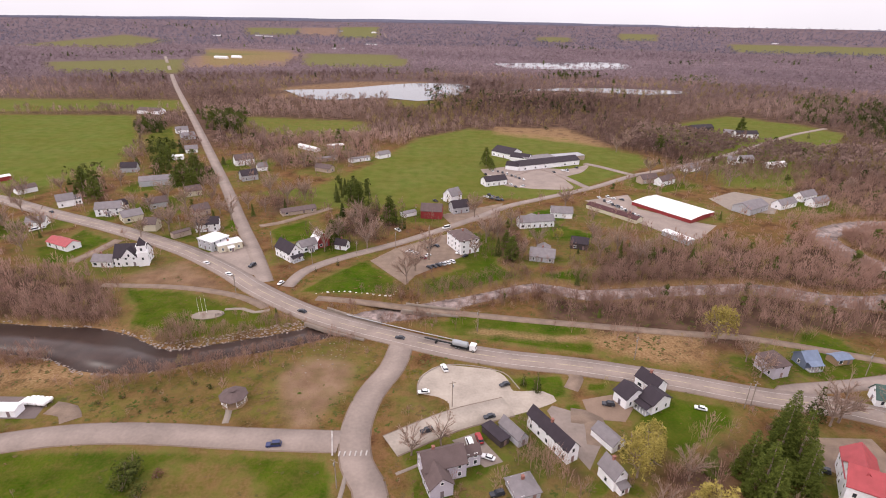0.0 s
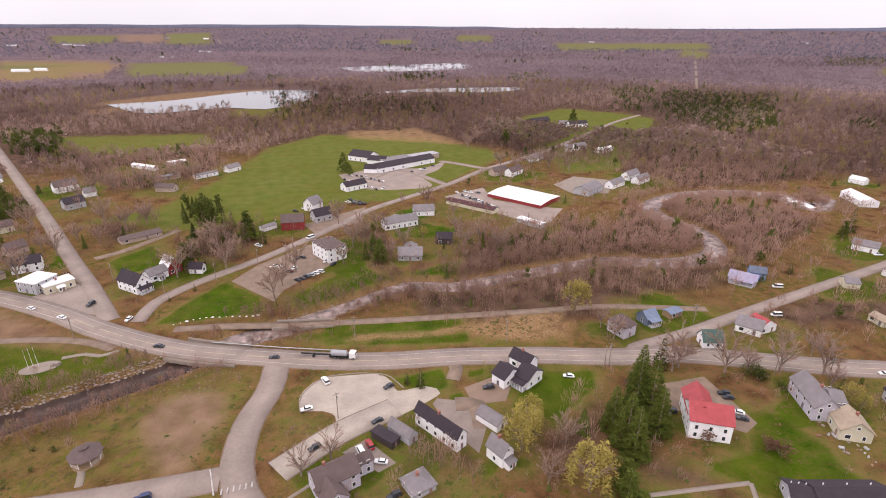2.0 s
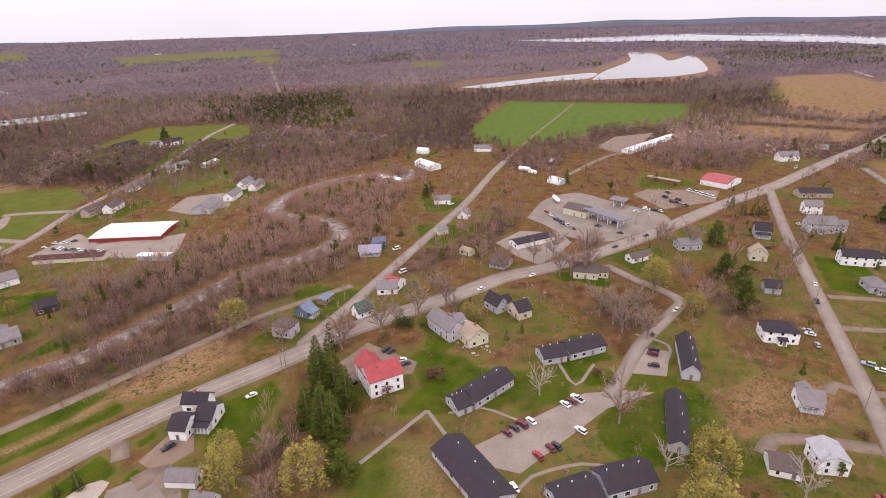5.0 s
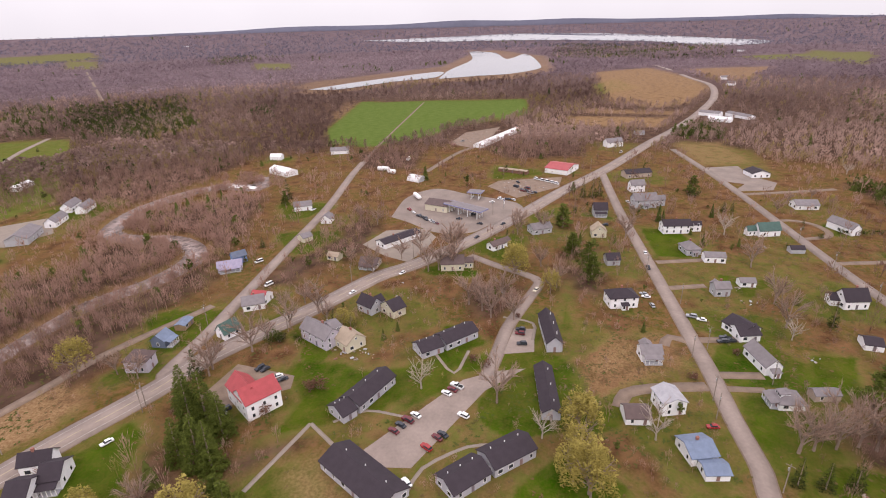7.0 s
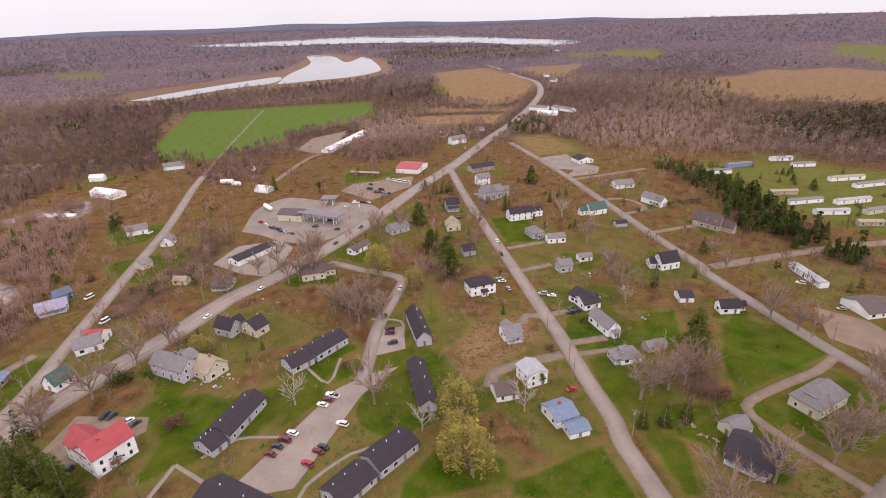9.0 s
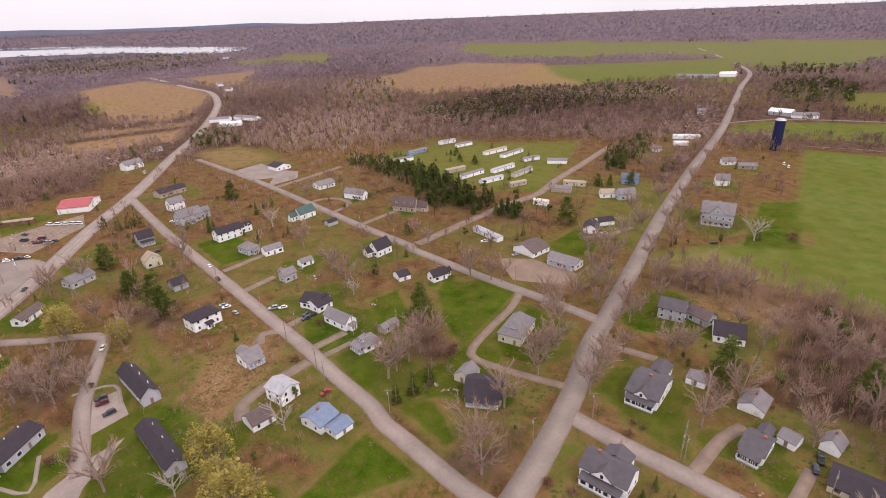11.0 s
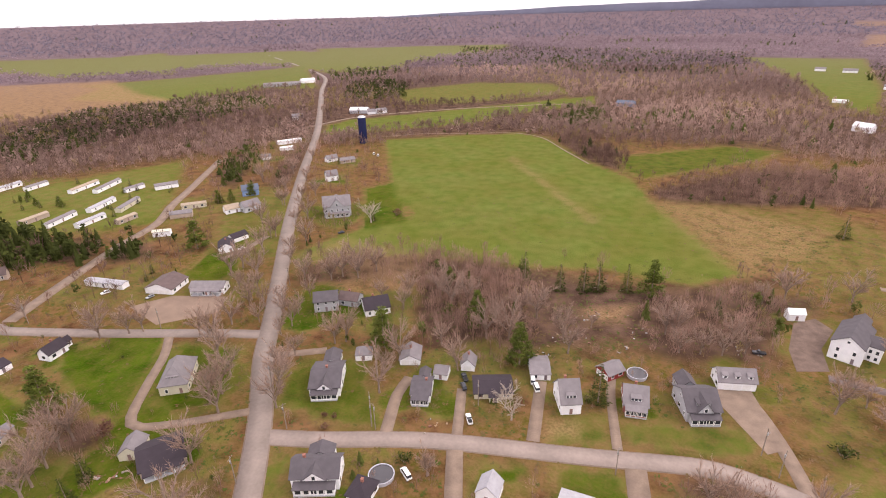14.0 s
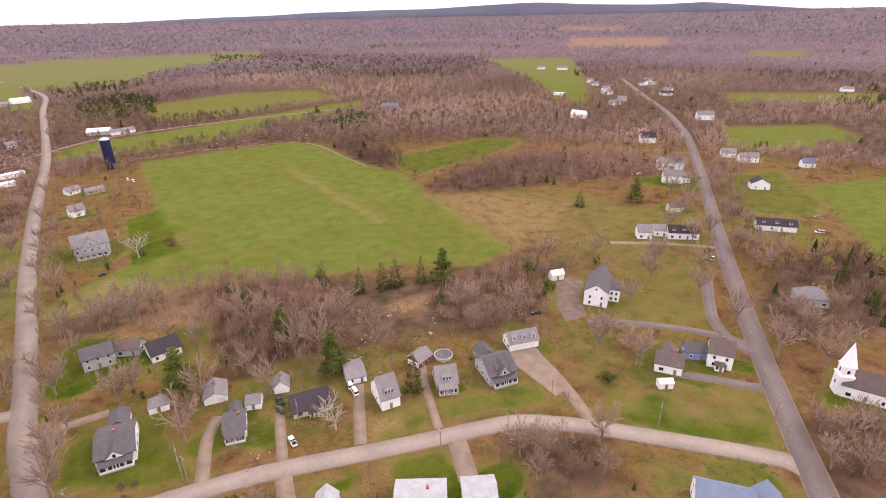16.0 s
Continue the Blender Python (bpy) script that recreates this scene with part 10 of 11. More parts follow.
plant('g', -94.1, 132.7, 1.2)
plant('g', -84.9, 132.9, 1.3)
plant('g', -83.3, 103.0, 6)
plant('g', -84.0, 109.3, 5)
plant('g', -83.6, 106.3, 5.5)
plant('g', -77.7, 100.9, 4)
plant('r', -75.8, 107.3, 2.5)
plant('w', 60.4, 116.3, 8)
plant('p', -60.5, 272.7, 13)
plant('p', -59.7, 285.4, 12)
plant('s', -52.5, 243.4, 4)
plant('s', -62.0, 235.6, 3)
plant('b', -99.1, 358.8, 9)
plant('b', 17.2, 256.6, 10)
plant('b', 42.7, 257.6, 9)
plant('p', 40.1, 433.0, 9)
plant('p', 354.7, 644.7, 10)
plant('s', 403.4, 592.5, 7)
plant('s', 250.9, 449.9, 7)
plant('s', 245.8, 449.6, 7)
plant('s', 255.9, 450.2, 6)
plant('s', 241.6, 487.1, 8)
plant('g', 116.3, 617.2, 5)
plant('p', -195.6, 374.1, 12)
plant('p', -184.6, 382.0, 11)
plant('p', -234.7, 447.4, 13)
plant('p', -226.2, 419.9, 12)
plant('p', -318.9, 573.4, 12)
plant('p', -259.3, 370.5, 12)
plant('b', -167.7, 296.2, 10)
plant('b', -162.5, 299.3, 10)
plant('b', -196.3, 321.4, 10)
plant('b', -219.8, 254.6, 11)
plant('b', -257.3, 290.2, 11)
plant('b', -263.6, 314.6, 10)
plant('b', -154.0, 337.2, 9)
plant('r', -227.7, 556.7, 6)
plant('b', 95.0, 316.2, 8)
plant('b', 88.8, 278.9, 9)
plant('b', 113.4, 165.6, 9)
plant('b', 305.1, 387.4, 10)
plant('w', 287.8, 393.8, 8)
plant('b', -113.5, 322.1, 9)
plant('b', -37.6, 277.8, 11)
plant('b', -49.4, 304.5, 12)
plant('b', 68.4, 109.1, 10)
plant('p', 73.5, 85.3, 11)
plant('p', 75.5, 89.6, 10)
plant('r', 89.3, 98.9, 3)
plant('r', 110.1, 100.3, 5)
plant('b', 56.7, 96.6, 9)
plant('b', 149.1, 125.3, 9)
plant('g', 147.5, 123.3, 4)
plant('g', 148.6, 119.6, 4.5)
plant('g', 152.3, 113.5, 3)
plant('b', 247.9, 77.9, 17)
plant('b', 247.0, 76.8, 16)
plant('b', 245.6, 94.7, 14)
plant('g', 151.1, 123.2, 4)
plant('g', 151.0, 120.0, 4)
plant('b', 179.9, 126.8, 10)
plant('b', 168.1, 108.9, 9)
plant('w', 167.5, 101.4, 7)
plant('w', 167.6, 97.5, 6)
plant('s', 169.2, 106.3, 6)
plant('w', 127.0, -0.3, 13)
plant('w', 106.8, -3.5, 15)
plant('w', 109.2, 0.8, 12)
plant('B', 124.0, 11.3, 10)
plant('B', 203.7, -73.2, 9)
plant('s', 357.7, -70.7, 6)
plant('s', 357.5, -75.4, 6)
plant('g', 388.2, -53.6, 7)
plant('g', 388.8, -56.7, 6)
plant('p', 304.5, 218.8, 10)
plant('s', 232.7, 187.0, 7)
plant('b', 246.7, 29.5, 10)
plant('r', 126.8, 89.0, 5)
plant('r', 125.2, 91.4, 4)
plant('r', 154.9, 36.2, 3)
plant('r', 157.3, 41.2, 3)
plant('b', 301.8, 49.5, 10)
plant('b', 331.5, -15.9, 9)
plant('r', 187.0, -51.5, 3)
plant('s', 235.5, -82.2, 7)
plant('s', 227.7, -112.8, 6)
plant('g', 323.2, -114.9, 3)
plant('s', 336.1, -109.5, 4)
plant('s', 264.4, -132.2, 7)
plant('b', 237.4, 102.5, 10)
plant('b', 224.6, 126.1, 9)
plant('b', 170.8, 130.9, 9)
plant('r', 193.0, 31.6, 2)
plant('r', 167.6, -34.7, 3)
plant('b', 36.2, -184.1, 11)
plant('b', 120.1, -122.4, 12)
plant('B', 18.3, -128.7, 10)
plant('b', 158.8, -222.2, 10)
plant('b', 139.0, -169.2, 10)
plant('b', 151.4, -181.8, 10)
plant('b', 204.2, -305.6, 10)
plant('b', 180.3, -260.0, 10)
plant('b', 224.8, -345.5, 10)
plant('b', 254.6, -404.1, 10)
plant('b', 295.1, -464.2, 10)
plant('b', 132.3, -156.5, 9)
plant('b', 145.1, -167.1, 10)
plant('b', 159.7, -179.1, 10)
plant('b', 152.8, -211.6, 9)
plant('s', 136.3, -278.7, 9)
plant('p', 253.4, -190.5, 7)
plant('s', 215.0, -181.7, 7)
plant('s', 211.2, -174.1, 6)
plant('s', 197.8, -175.0, 5)
plant('p', 285.8, -166.1, 8)
plant('g', 254.4, -127.7, 5)
plant('s', 362.4, -71.6, 6)
plant('g', 232.3, -196.7, 4)
plant('p', 404.1, -255.8, 7)
plant('p', 365.5, -249.7, 7)
plant('s', 313.8, -267.9, 5)
plant('s', 308.2, -242.9, 6)
plant('s', 383.3, -236.2, 6)
plant('p', 250.1, -288.2, 9)
plant('p', 244.9, -305.2, 9)
plant('s', 255.1, -284.2, 9)
plant('s', 333.5, -529.4, 6)
plant('b', 123.1, -182.1, 9)
plant('b', 119.9, -167.1, 9)
plant('r', 73.7, -165.9, 3)
plant('r', 76.1, -113.2, 2)
plant('r', 72.9, -113.5, 2)
plant('r', 73.6, -108.3, 2)
plant('r', 72.3, -75.9, 2.5)
plant('r', 67.0, -79.3, 2)
plant('g', 44.2, -102.9, 4)
plant('b', 36.0, -100.2, 6)
plant('b', 117.3, -150.2, 8)
plant('b', 79.3, -195.6, 11)
plant('r', -105.3, -166.9, 3)
plant('r', -16.7, -146.7, 1.5)
plant('B', 21.4, -133.5, 9)
plant('s', 35.2, -236.9, 8)
plant('s', -33.6, -215.4, 6)
plant('p', -238.9, -428.0, 7)
plant('p', -245.4, -430.8, 7)
plant('p', -340.3, -447.4, 6)
plant('p', -345.2, -446.5, 6)
plant('p', -334.1, -446.4, 5)
plant('b', -70.4, -229.6, 9)
plant('b', -150.0, -156.0, 11)
plant('b', -165.2, -168.5, 11)
plant('b', -162.4, -158.4, 11)
plant('b', -129.4, -109.5, 10)
plant('b', -133.3, -103.1, 11)
plant('b', -141.7, -104.4, 11)
plant('b', -122.0, -95.9, 10)
plant('b', -129.7, -93.0, 11)
plant('b', -58.5, -101.5, 8)
plant('b', -39.2, -101.9, 9)
plant('b', -88.3, -166.1, 9)
plant('b', -83.2, -170.9, 9)
plant('b', -91.7, -157.9, 8)
plant('b', -34.2, -181.6, 10)
plant('b', -41.5, -182.9, 10)
plant('b', -49.0, -184.1, 10)
plant('b', -57.1, -187.6, 10)
plant('b', -53.9, -195.2, 10)
plant('b', -1.7, -190.4, 6)
plant('b', 77.4, -183.9, 9)
plant('b', 90.3, -189.6, 9)
plant('b', 117.1, -157.7, 10)
plant('b', 104.0, -139.5, 9)
plant('b', 103.9, -129.8, 11)
plant('b', 125.5, -163.7, 9)
plant('b', 52.7, -162.3, 9)
plant('b', 67.5, -140.2, 9)
plant('b', -171.2, -259.0, 10)
plant('b', -134.1, -227.1, 9)
plant('b', -211.0, -270.6, 10)
plant('b', -188.1, -240.5, 10)
plant('b', -182.6, -213.7, 10)
plant('b', -203.9, -230.8, 10)
plant('w', -212.0, -209.5, 7)
plant('b', -211.3, -216.0, 9)
plant('p', -211.0, -197.6, 8)
plant('p', -206.7, -176.9, 7)
plant('w', -189.1, -184.3, 6)
plant('b', -181.2, -220.3, 9)
plant('b', -197.3, -302.8, 9)
plant('b', -227.7, -332.3, 10)
plant('b', -246.1, -344.1, 10)
plant('b', -263.3, -387.1, 10)
plant('b', -228.3, -309.1, 9)
plant('b', -273.5, -464.4, 10)
plant('b', -312.9, -521.3, 10)
plant('b', 442.0, -687.1, 9)
plant('s', 276.1, -471.4, 7)
plant('p', 347.3, -763.4, 11)
plant('p', 363.2, -758.2, 10)
plant('p', 316.5, -779.0, 9)
plant('p', 404.3, -754.3, 10)
plant('s', 401.4, -714.4, 7)
plant('g', 332.4, -127.6, 3.5)
plant('g', 333.2, -131.6, 3.5)
plant('g', 334.1, -135.6, 3.5)
plant('g', 335.0, -139.6, 3.5)
plant('g', 335.9, -143.6, 3.5)
plant('g', 336.7, -147.6, 3.5)
plant('g', 337.6, -151.6, 3.5)
plant('g', 338.5, -155.6, 3.5)
plant('g', 339.3, -159.6, 3.5)
plant('g', 18.1, -166.2, 0.8)
plant('g', 15.9, -166.5, 0.8)
plant('g', 13.8, -166.7, 0.8)
plant('g', 11.7, -166.9, 0.8)


plant('s', 119.0, 134.7, 13.2)
plant('b', 125.8, 133.3, 13.1)
plant('p', -247.1, 350.8, 16.8)
plant('p', -232.3, 339.1, 15.6)
plant('p', -216.4, 395.3, 17.0)
plant('p', -196.1, 388.7, 17.0)
plant('p', -201.7, 421.4, 16.2)
plant('p', -260.5, 601.2, 17.0)
plant('p', -239.0, 586.4, 17.0)
plant('p', -213.3, 557.6, 17.0)
plant('p', -106.2, 537.9, 12.5)
plant('p', -61.7, 341.8, 13.8)
plant('p', -55.9, 336.2, 14.8)
plant('s', -48.5, 336.6, 9.8)
plant('s', -42.7, 328.9, 10.4)
plant('p', -32.3, 305.2, 16.3)
plant('s', -24.0, 296.0, 12.4)
plant('p', 36.2, 445.7, 15.6)
plant('p', 36.2, 253.7, 12.8)
plant('p', 34.8, 268.6, 10.0)
plant('p', 341.7, 619.3, 16.1)
plant('p', 207.2, 510.4, 16.3)
plant('b', -57.4, 272.8, 14.0)
plant('b', -40.7, 265.5, 14.0)
plant('b', -50.7, 290.2, 14.0)
plant('b', -62.7, 260.8, 14.0)
plant('b', -16.5, 225.8, 14.0)
plant('b', 31.6, 285.0, 14.0)
plant('b', 24.5, 276.2, 14.0)
plant('b', 20.2, 317.8, 13.1)
plant('b', -227.9, 265.7, 13.1)
plant('b', -228.8, 282.4, 12.0)
plant('b', -282.6, 330.5, 14.0)
plant('b', -257.7, 436.1, 14.0)
plant('b', -233.6, 371.8, 12.6)
plant('b', -181.5, 335.7, 14.0)
plant('b', -165.5, 325.0, 13.3)
plant('b', -159.4, 355.5, 14.0)
plant('b', -149.0, 407.5, 14.0)
plant('b', -145.5, 424.9, 14.0)
plant('b', -131.9, 425.8, 14.0)
plant('b', -115.8, 435.9, 14.0)
plant('b', -104.5, 427.5, 14.0)
plant('b', -94.3, 446.8, 14.0)
plant('b', -80.0, 447.7, 14.0)
plant('b', -157.6, 285.5, 14.0)
plant('b', -136.4, 277.8, 13.5)
plant('b', -129.2, 305.7, 14.0)
plant('b', -169.1, 276.3, 10.1)
plant('b', -103.8, 339.7, 14.0)
plant('b', -94.1, 346.2, 14.0)
plant('b', -120.6, 357.6, 14.0)
plant('b', 177.4, 410.6, 14.0)
plant('b', 191.2, 411.4, 14.0)
plant('b', 204.0, 420.4, 14.0)
plant('b', 209.6, 412.5, 14.0)
plant('b', 220.3, 397.5, 14.0)
plant('b', 169.6, 426.8, 14.0)
plant('b', 184.4, 533.5, 14.0)
plant('b', 165.3, 507.4, 14.0)
plant('b', 81.5, 337.3, 14.0)
plant('b', 82.6, 255.5, 14.0)
plant('b', 93.8, 263.3, 14.0)
plant('b', 101.3, 249.2, 14.0)
plant('b', 52.0, 269.3, 11.7)
plant('b', -6.6, 252.0, 14.0)
plant('b', -13.2, 238.3, 12.2)
plant('p', 265.9, 15.5, 12.5)
plant('p', 250.5, 6.5, 14.1)
plant('s', 370.6, 17.8, 13.1)
plant('s', 371.6, 11.5, 14.2)
plant('s', 376.4, 7.2, 13.1)
plant('p', 306.3, 25.0, 14.9)
plant('s', 317.5, 224.8, 15.4)
plant('w', 108.5, 178.7, 14.0)
plant('w', 66.0, 91.3, 14.0)
plant('w', 54.5, 109.9, 14.0)
plant('w', 230.8, 40.2, 14.0)
plant('w', 218.1, 21.0, 10.7)
plant('b', 139.8, 126.1, 14.0)
plant('b', 122.0, 131.5, 11.5)
plant('b', 158.9, 121.2, 12.4)
plant('b', 173.7, 116.2, 14.0)
plant('B', 136.4, 54.5, 12.5)
plant('b', 136.4, 27.9, 14.0)
plant('b', 226.5, 83.6, 14.0)
plant('b', 229.3, 78.9, 14.0)
plant('b', 233.4, 71.7, 14.0)
plant('b', 287.9, 49.3, 14.0)
plant('b', 296.7, -11.4, 14.0)
plant('b', 194.4, 47.3, 14.0)
plant('b', 198.3, 54.5, 14.0)
plant('b', 189.6, 42.4, 12.9)
plant('b', 206.7, 40.2, 13.4)
plant('b', 190.5, 32.7, 12.7)
plant('b', 218.5, 110.8, 12.5)
plant('b', 225.0, 18.9, 10.9)
plant('b', 295.3, 36.1, 14.0)
plant('p', 262.9, 15.6, 13.1)
plant('p', 236.8, 3.7, 13.6)
plant('s', 310.2, 26.6, 14.1)
plant('w', 236.5, 40.4, 14.0)
plant('p', 397.5, -55.6, 12.8)
plant('p', 166.5, -88.4, 17.0)
plant('s', 218.9, -91.0, 10.7)
plant('s', 125.4, -56.4, 10.1)
plant('s', 126.2, -63.1, 9.1)
plant('s', 128.4, -70.5, 10.5)
plant('b', 138.6, -59.8, 15.0)
plant('b', 140.8, -64.2, 15.0)
plant('b', 143.3, -70.4, 15.0)
plant('b', 145.9, -76.6, 15.0)
plant('b', 145.6, -81.1, 15.0)
plant('b', 213.0, -73.3, 13.3)
plant('b', 233.6, -73.4, 12.8)
plant('B', 132.9, -21.2, 11.8)
plant('b', 271.3, -70.9, 14.0)
plant('B', 316.2, -65.1, 14.2)
plant('s', 14.2, -218.6, 13.6)
plant('s', 3.7, -220.4, 14.9)
plant('s', -2.5, -223.0, 15.3)
plant('s', -14.9, -225.4, 14.3)
plant('p', -25.2, -223.0, 17.0)
plant('s', 31.5, -225.1, 15.1)
plant('p', 73.4, -154.1, 17.0)
plant('p', 42.6, -178.2, 16.2)
plant('p', 21.4, -158.2, 16.3)
plant('s', -7.2, -144.5, 16.0)
plant('B', 136.5, -275.7, 15.0)
plant('r', 126.0, -291.6, 5.0)
plant('p', 214.4, -213.5, 16.4)
plant('b', 8.0, -178.4, 14.0)
plant('b', 57.5, -190.7, 14.0)
plant('b', 65.0, -197.0, 14.0)
plant('b', 51.7, -194.6, 14.0)
plant('b', 36.9, -170.9, 14.0)
plant('b', 28.3, -172.6, 14.0)
plant('b', 27.2, -190.9, 12.6)
plant('b', 64.1, -128.9, 14.0)
plant('b', 64.3, -148.1, 14.0)
plant('b', 93.8, -112.2, 14.0)
plant('b', 98.2, -120.9, 14.0)
plant('b', 116.1, -112.9, 14.0)
plant('b', 110.8, -104.4, 14.0)
plant('b', 104.0, -84.5, 13.4)
plant('b', 93.8, -66.2, 14.0)
plant('b', 85.2, -62.7, 14.0)
plant('b', -29.7, -193.2, 13.4)
plant('b', -32.7, -191.9, 13.3)
plant('b', 93.4, -151.1, 13.0)
plant('b', 89.7, -153.6, 13.0)
plant('b', 149.7, -140.8, 11.3)
plant('b', 142.0, -140.0, 12.5)
plant('b', 142.6, -151.7, 12.9)
plant('b', 179.5, -133.7, 11.8)
plant('b', 175.0, -136.6, 11.8)
plant('b', 188.5, -127.7, 11.8)
plant('b', 121.7, -199.6, 12.3)
plant('b', 113.2, -212.7, 14.0)
plant('b', 104.5, -214.5, 12.3)
plant('b', 258.1, -335.7, 14.0)
plant('b', 276.4, -367.8, 14.0)
plant('b', 202.3, -257.0, 14.0)
plant('b', 173.8, -218.0, 14.0)
plant('b', 323.0, -449.4, 14.0)
plant('b', 158.5, -191.5, 14.0)
plant('b', 173.3, -190.4, 14.0)
plant('b', 173.1, -199.5, 14.0)
plant('r', 138.6, -85.3, 5.0)
plant('r', 152.2, -84.1, 5.0)
plant('s', -125.9, -318.8, 14.6)
plant('p', -164.4, -320.9, 17.0)
plant('s', -50.6, -212.7, 10.3)
plant('g', -74.7, -140.8, 5.0)
plant('b', -137.7, -194.4, 14.0)
plant('b', -123.7, -211.4, 14.0)
plant('b', -80.2, -235.4, 14.0)
plant('b', -62.5, -114.2, 11.3)
plant('b', -78.1, -160.2, 14.0)
plant('b', -88.8, -148.9, 13.7)
plant('b', -42.4, -109.4, 12.3)
plant('b', -36.5, -110.8, 12.4)
plant('b', 20.4, -191.3, 13.7)
plant('b', 110.1, -204.9, 13.3)
plant('b', 118.2, -204.3, 14.0)
plant('b', 131.9, -130.3, 14.0)
plant('b', 116.9, -107.8, 14.0)
plant('s', 423.5, -196.9, 6.0)
plant('s', 430.3, -211.7, 6.2)
plant('s', 426.7, -237.9, 5.0)
plant('s', 405.4, -246.1, 5.0)
plant('s', 398.4, -250.2, 5.5)
plant('s', 376.0, -243.5, 6.0)
plant('s', 370.9, -254.2, 6.5)
plant('s', 404.0, -295.5, 6.2)
plant('s', 326.6, -254.3, 5.0)
plant('s', 345.3, -285.1, 6.2)
plant('s', 355.5, -300.4, 6.2)
plant('s', 393.4, -227.6, 5.0)
plant('s', 313.0, -232.4, 5.0)
plant('s', 380.4, -200.0, 5.0)
plant('s', 311.3, -294.9, 5.0)
plant('s', 256.6, -282.3, 5.0)
plant('s', 239.8, -240.5, 5.0)
# ---- clutter in the yards ----
picnic_or_junk(149.3, 86.0, 14, 3.5, 0, 'scattered boards, crates and barrels lying in the yard', ['wall_wood', 'stone', 'wall_grey', 'wall_brown', 'concrete'])
picnic_or_junk(149.7, 92.2, 10, 2.5, 1, 'scattered boards, crates and barrels lying in the yard', ['wall_wood', 'stone', 'wall_grey', 'wall_brown', 'concrete'])
picnic_or_junk(526.5, 160.5, 16, 6, 2, 'scattered boards, crates and barrels lying in the yard', ['wall_wood', 'stone', 'wall_grey', 'wall_brown', 'concrete'])
picnic_or_junk(548.0, 154.2, 24, 8, 3, 'scattered boards, crates and barrels lying in the yard', ['wall_wood', 'stone', 'wall_grey', 'wall_brown', 'concrete'])
picnic_or_junk(580.0, 152.5, 20, 8, 4, 'scattered boards, crates and barrels lying in the yard', ['wall_wood', 'stone', 'wall_grey', 'wall_brown', 'concrete'])
picnic_or_junk(386.1, 66.5, 22, 6, 5, 'scattered boards, crates and barrels lying in the yard', ['wall_wood', 'stone', 'wall_grey', 'wall_brown', 'concrete'])
picnic_or_junk(403.6, 76.5, 16, 5, 6, 'scattered boards, crates and barrels lying in the yard', ['wall_wood', 'stone', 'wall_grey', 'wall_brown', 'concrete'])
picnic_or_junk(383.3, 57.3, 14, 5, 7, 'scattered boards, crates and barrels lying in the yard', ['wall_wood', 'stone', 'wall_grey', 'wall_brown', 'concrete'])
picnic_or_junk(-2.1, -199.0, 14, 3, 8, 'scattered boards, crates and barrels lying in the yard', ['wall_wood', 'stone', 'wall_grey', 'wall_brown', 'concrete'])
picnic_or_junk(40.2, -119.2, 6, 2, 9, 'scattered boards, crates and barrels lying in the yard', ['wall_wood', 'stone', 'wall_grey', 'wall_brown', 'concrete'])
picnic_or_junk(5.9, -181.7, 12, 3, 10, 'scattered boards, crates and barrels lying in the yard', ['wall_wood', 'stone', 'wall_grey', 'wall_brown', 'concrete'])
picnic_or_junk(302.4, -80.2, 8, 3, 11, 'scattered boards, crates and barrels lying in the yard', ['wall_wood', 'stone', 'wall_grey', 'wall_brown', 'concrete'])
picnic_or_junk(121.3, -73.7, 9, 1.2, 12, 'scattered boards, crates and barrels lying in the yard', ['wall_wood', 'stone', 'wall_grey', 'wall_brown', 'concrete'])
picnic_or_junk(125.9, -71.2, 5, 1, 13, 'scattered boards, crates and barrels lying in the yard', ['wall_wood', 'stone', 'wall_grey', 'wall_brown', 'concrete'])
picnic_or_junk(-19.9, -192.6, 12, 4, 14, 'scattered boards, crates and barrels lying in the yard', ['wall_wood', 'stone', 'wall_grey', 'wall_brown', 'concrete'])
picnic_or_junk(-15.2, -179.0, 6, 1.5, 15, 'scattered boards, crates and barrels lying in the yard', ['wall_wood', 'stone', 'wall_grey', 'wall_brown', 'concrete'])
picnic_or_junk(16.0, -167.4, 14, 3, 16, 'scattered boards, crates and barrels lying in the yard', ['wall_wood', 'stone', 'wall_grey', 'wall_brown', 'concrete'])
picnic_or_junk(231.3, -64.4, 7, 2, 17, 'scattered boards, crates and barrels lying in the yard', ['wall_wood', 'stone', 'wall_grey', 'wall_brown', 'concrete'])
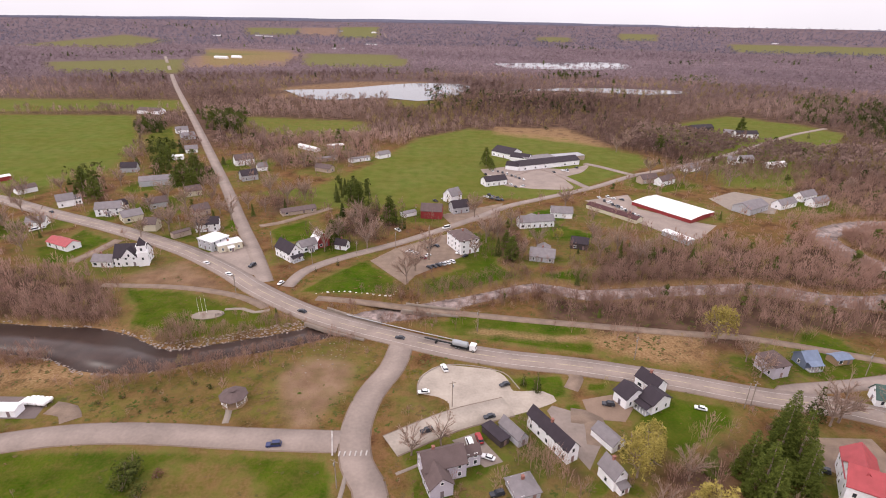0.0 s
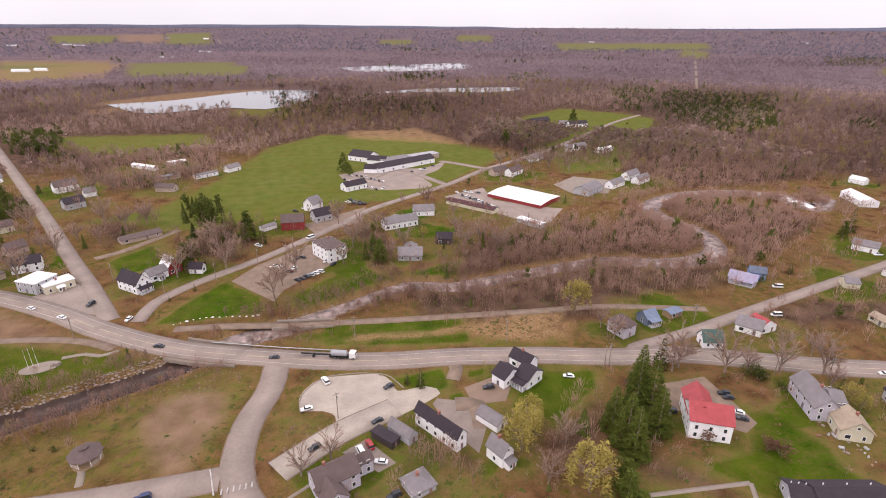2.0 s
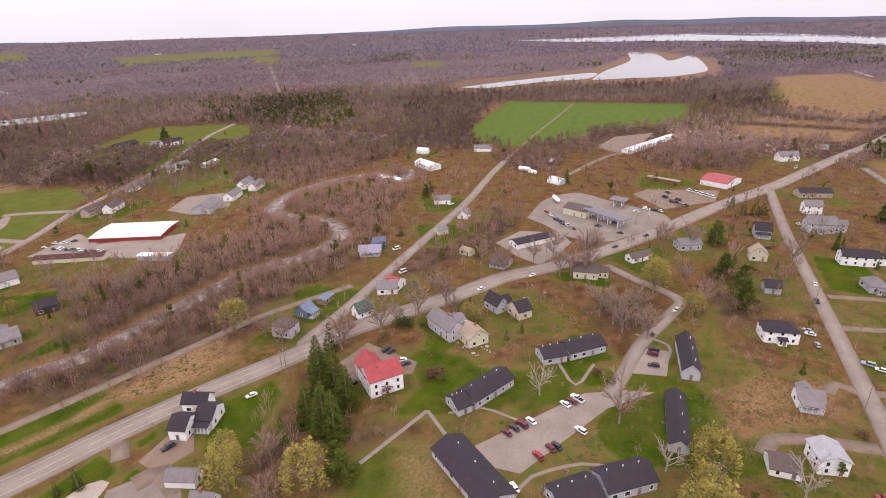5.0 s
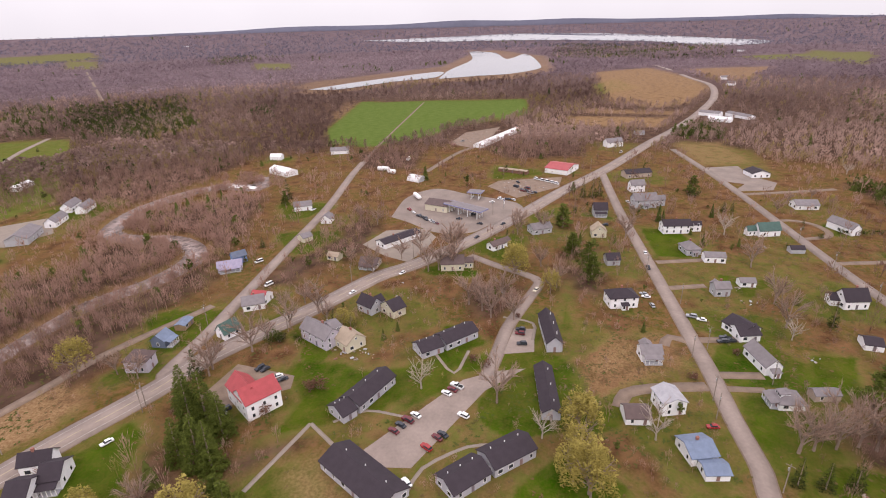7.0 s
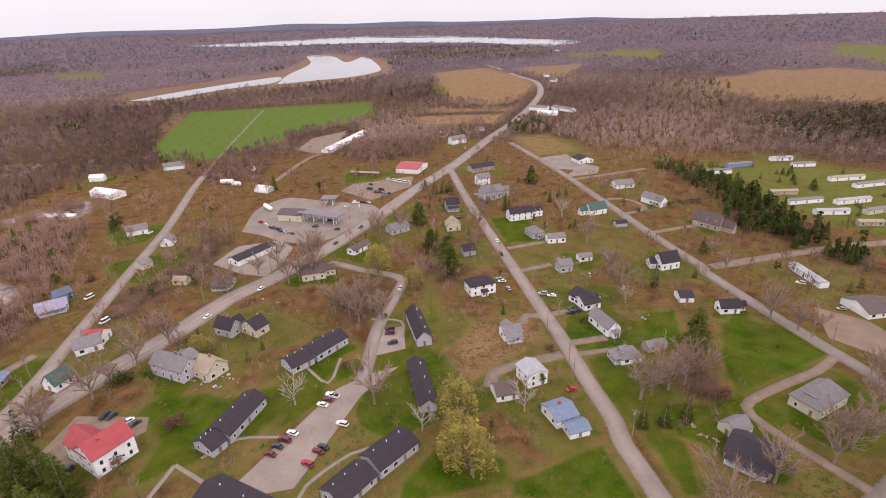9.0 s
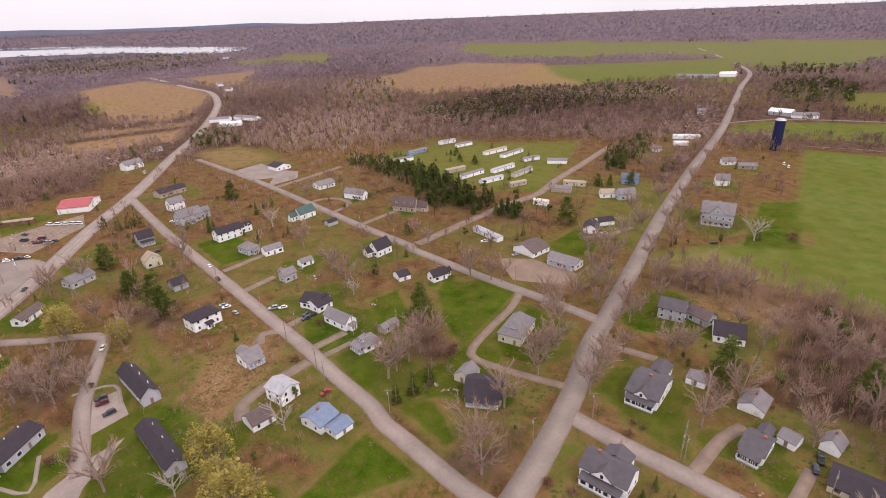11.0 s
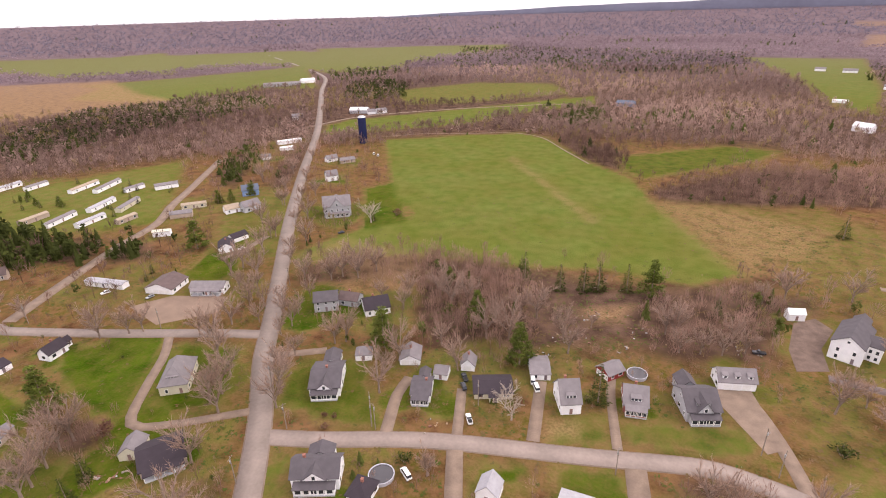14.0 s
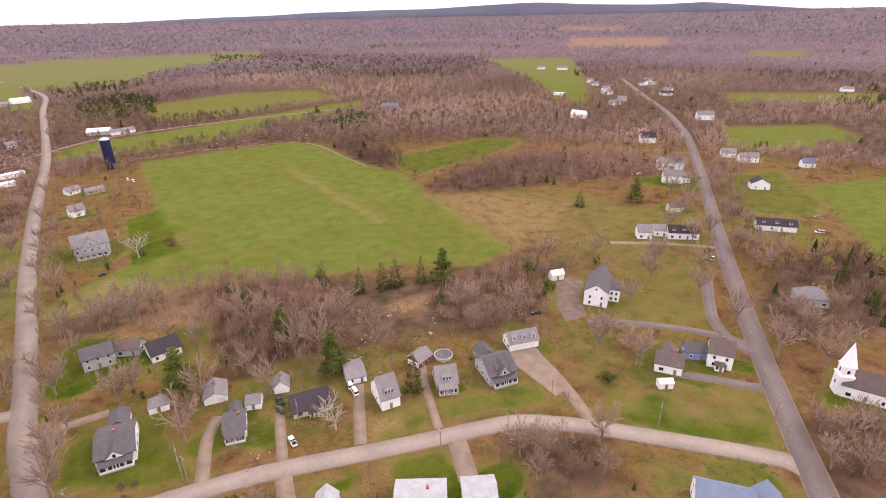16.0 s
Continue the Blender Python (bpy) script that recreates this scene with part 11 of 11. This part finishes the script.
picnic_or_junk(191.4, -77.2, 6, 1.2, 18, 'scattered boards, crates and barrels lying in the yard', ['wall_wood', 'stone', 'wall_grey', 'wall_brown', 'concrete'])
picnic_or_junk(387.9, 73.4, 12, 6, 19, 'scattered boards, crates and barrels lying in the yard', ['wall_wood', 'stone', 'wall_grey', 'wall_brown', 'concrete'])
picnic_or_junk(129.5, 289.2, 12, 5, 20, 'scattered boards, crates and barrels lying in the yard', ['wall_wood', 'stone', 'wall_grey', 'wall_brown', 'concrete'])
picnic_or_junk(201.5, 85.4, 8, 6, 21, 'scattered boards, crates and barrels lying in the yard', ['wall_wood', 'stone', 'wall_grey', 'wall_brown', 'concrete'])
picnic_or_junk(245.0, -62.1, 6, 1.5, 22, 'scattered boards, crates and barrels lying in the yard', ['wall_wood', 'stone', 'wall_grey', 'wall_brown', 'concrete'])
picnic_or_junk(13.7, -155.6, 5, 1.5, 23, 'scattered boards, crates and barrels lying in the yard', ['wall_wood', 'stone', 'wall_grey', 'wall_brown', 'concrete'])
picnic_or_junk(-56.9, -188.7, 10, 3, 24, 'scattered boards, crates and barrels lying in the yard', ['wall_wood', 'stone', 'wall_grey', 'wall_brown', 'concrete'])
picnic_or_junk(-19.7, 326.7, 8, 4, 25, 'scattered boards, crates and barrels lying in the yard', ['wall_wood', 'stone', 'wall_grey', 'wall_brown', 'concrete'])
picnic_or_junk(-2.4, -226.7, 5, 6, 26, 'scattered boards, crates and barrels lying in the yard', ['wall_wood', 'stone', 'wall_grey', 'wall_brown', 'concrete'])


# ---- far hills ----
ridge("far_hills", -28, -118, 96, [(0.35, 0.1, 22), (0.5, 0.06, 34), (0.62, 0.08, 24), (0.8, 0.1, 16)], M["hills"], 4780, "hills on the horizon beyond the lake, tinted haze blue")
ridge("far_hills", -150, -222, 98, [(0.2, 0.12, 8), (0.45, 0.18, 42), (0.62, 0.1, 40), (0.85, 0.2, 46)], M["hills"], 4780, "long wooded ridge on the horizon, tinted haze blue")
ridge("far_hills", 52, -34, 92, [(0.2, 0.1, 6), (0.5, 0.2, 16), (0.75, 0.1, 8)], M["hills"], 4780, "low hills on the horizon, tinted haze blue")


# ---- woods, last ----
grow_woods()
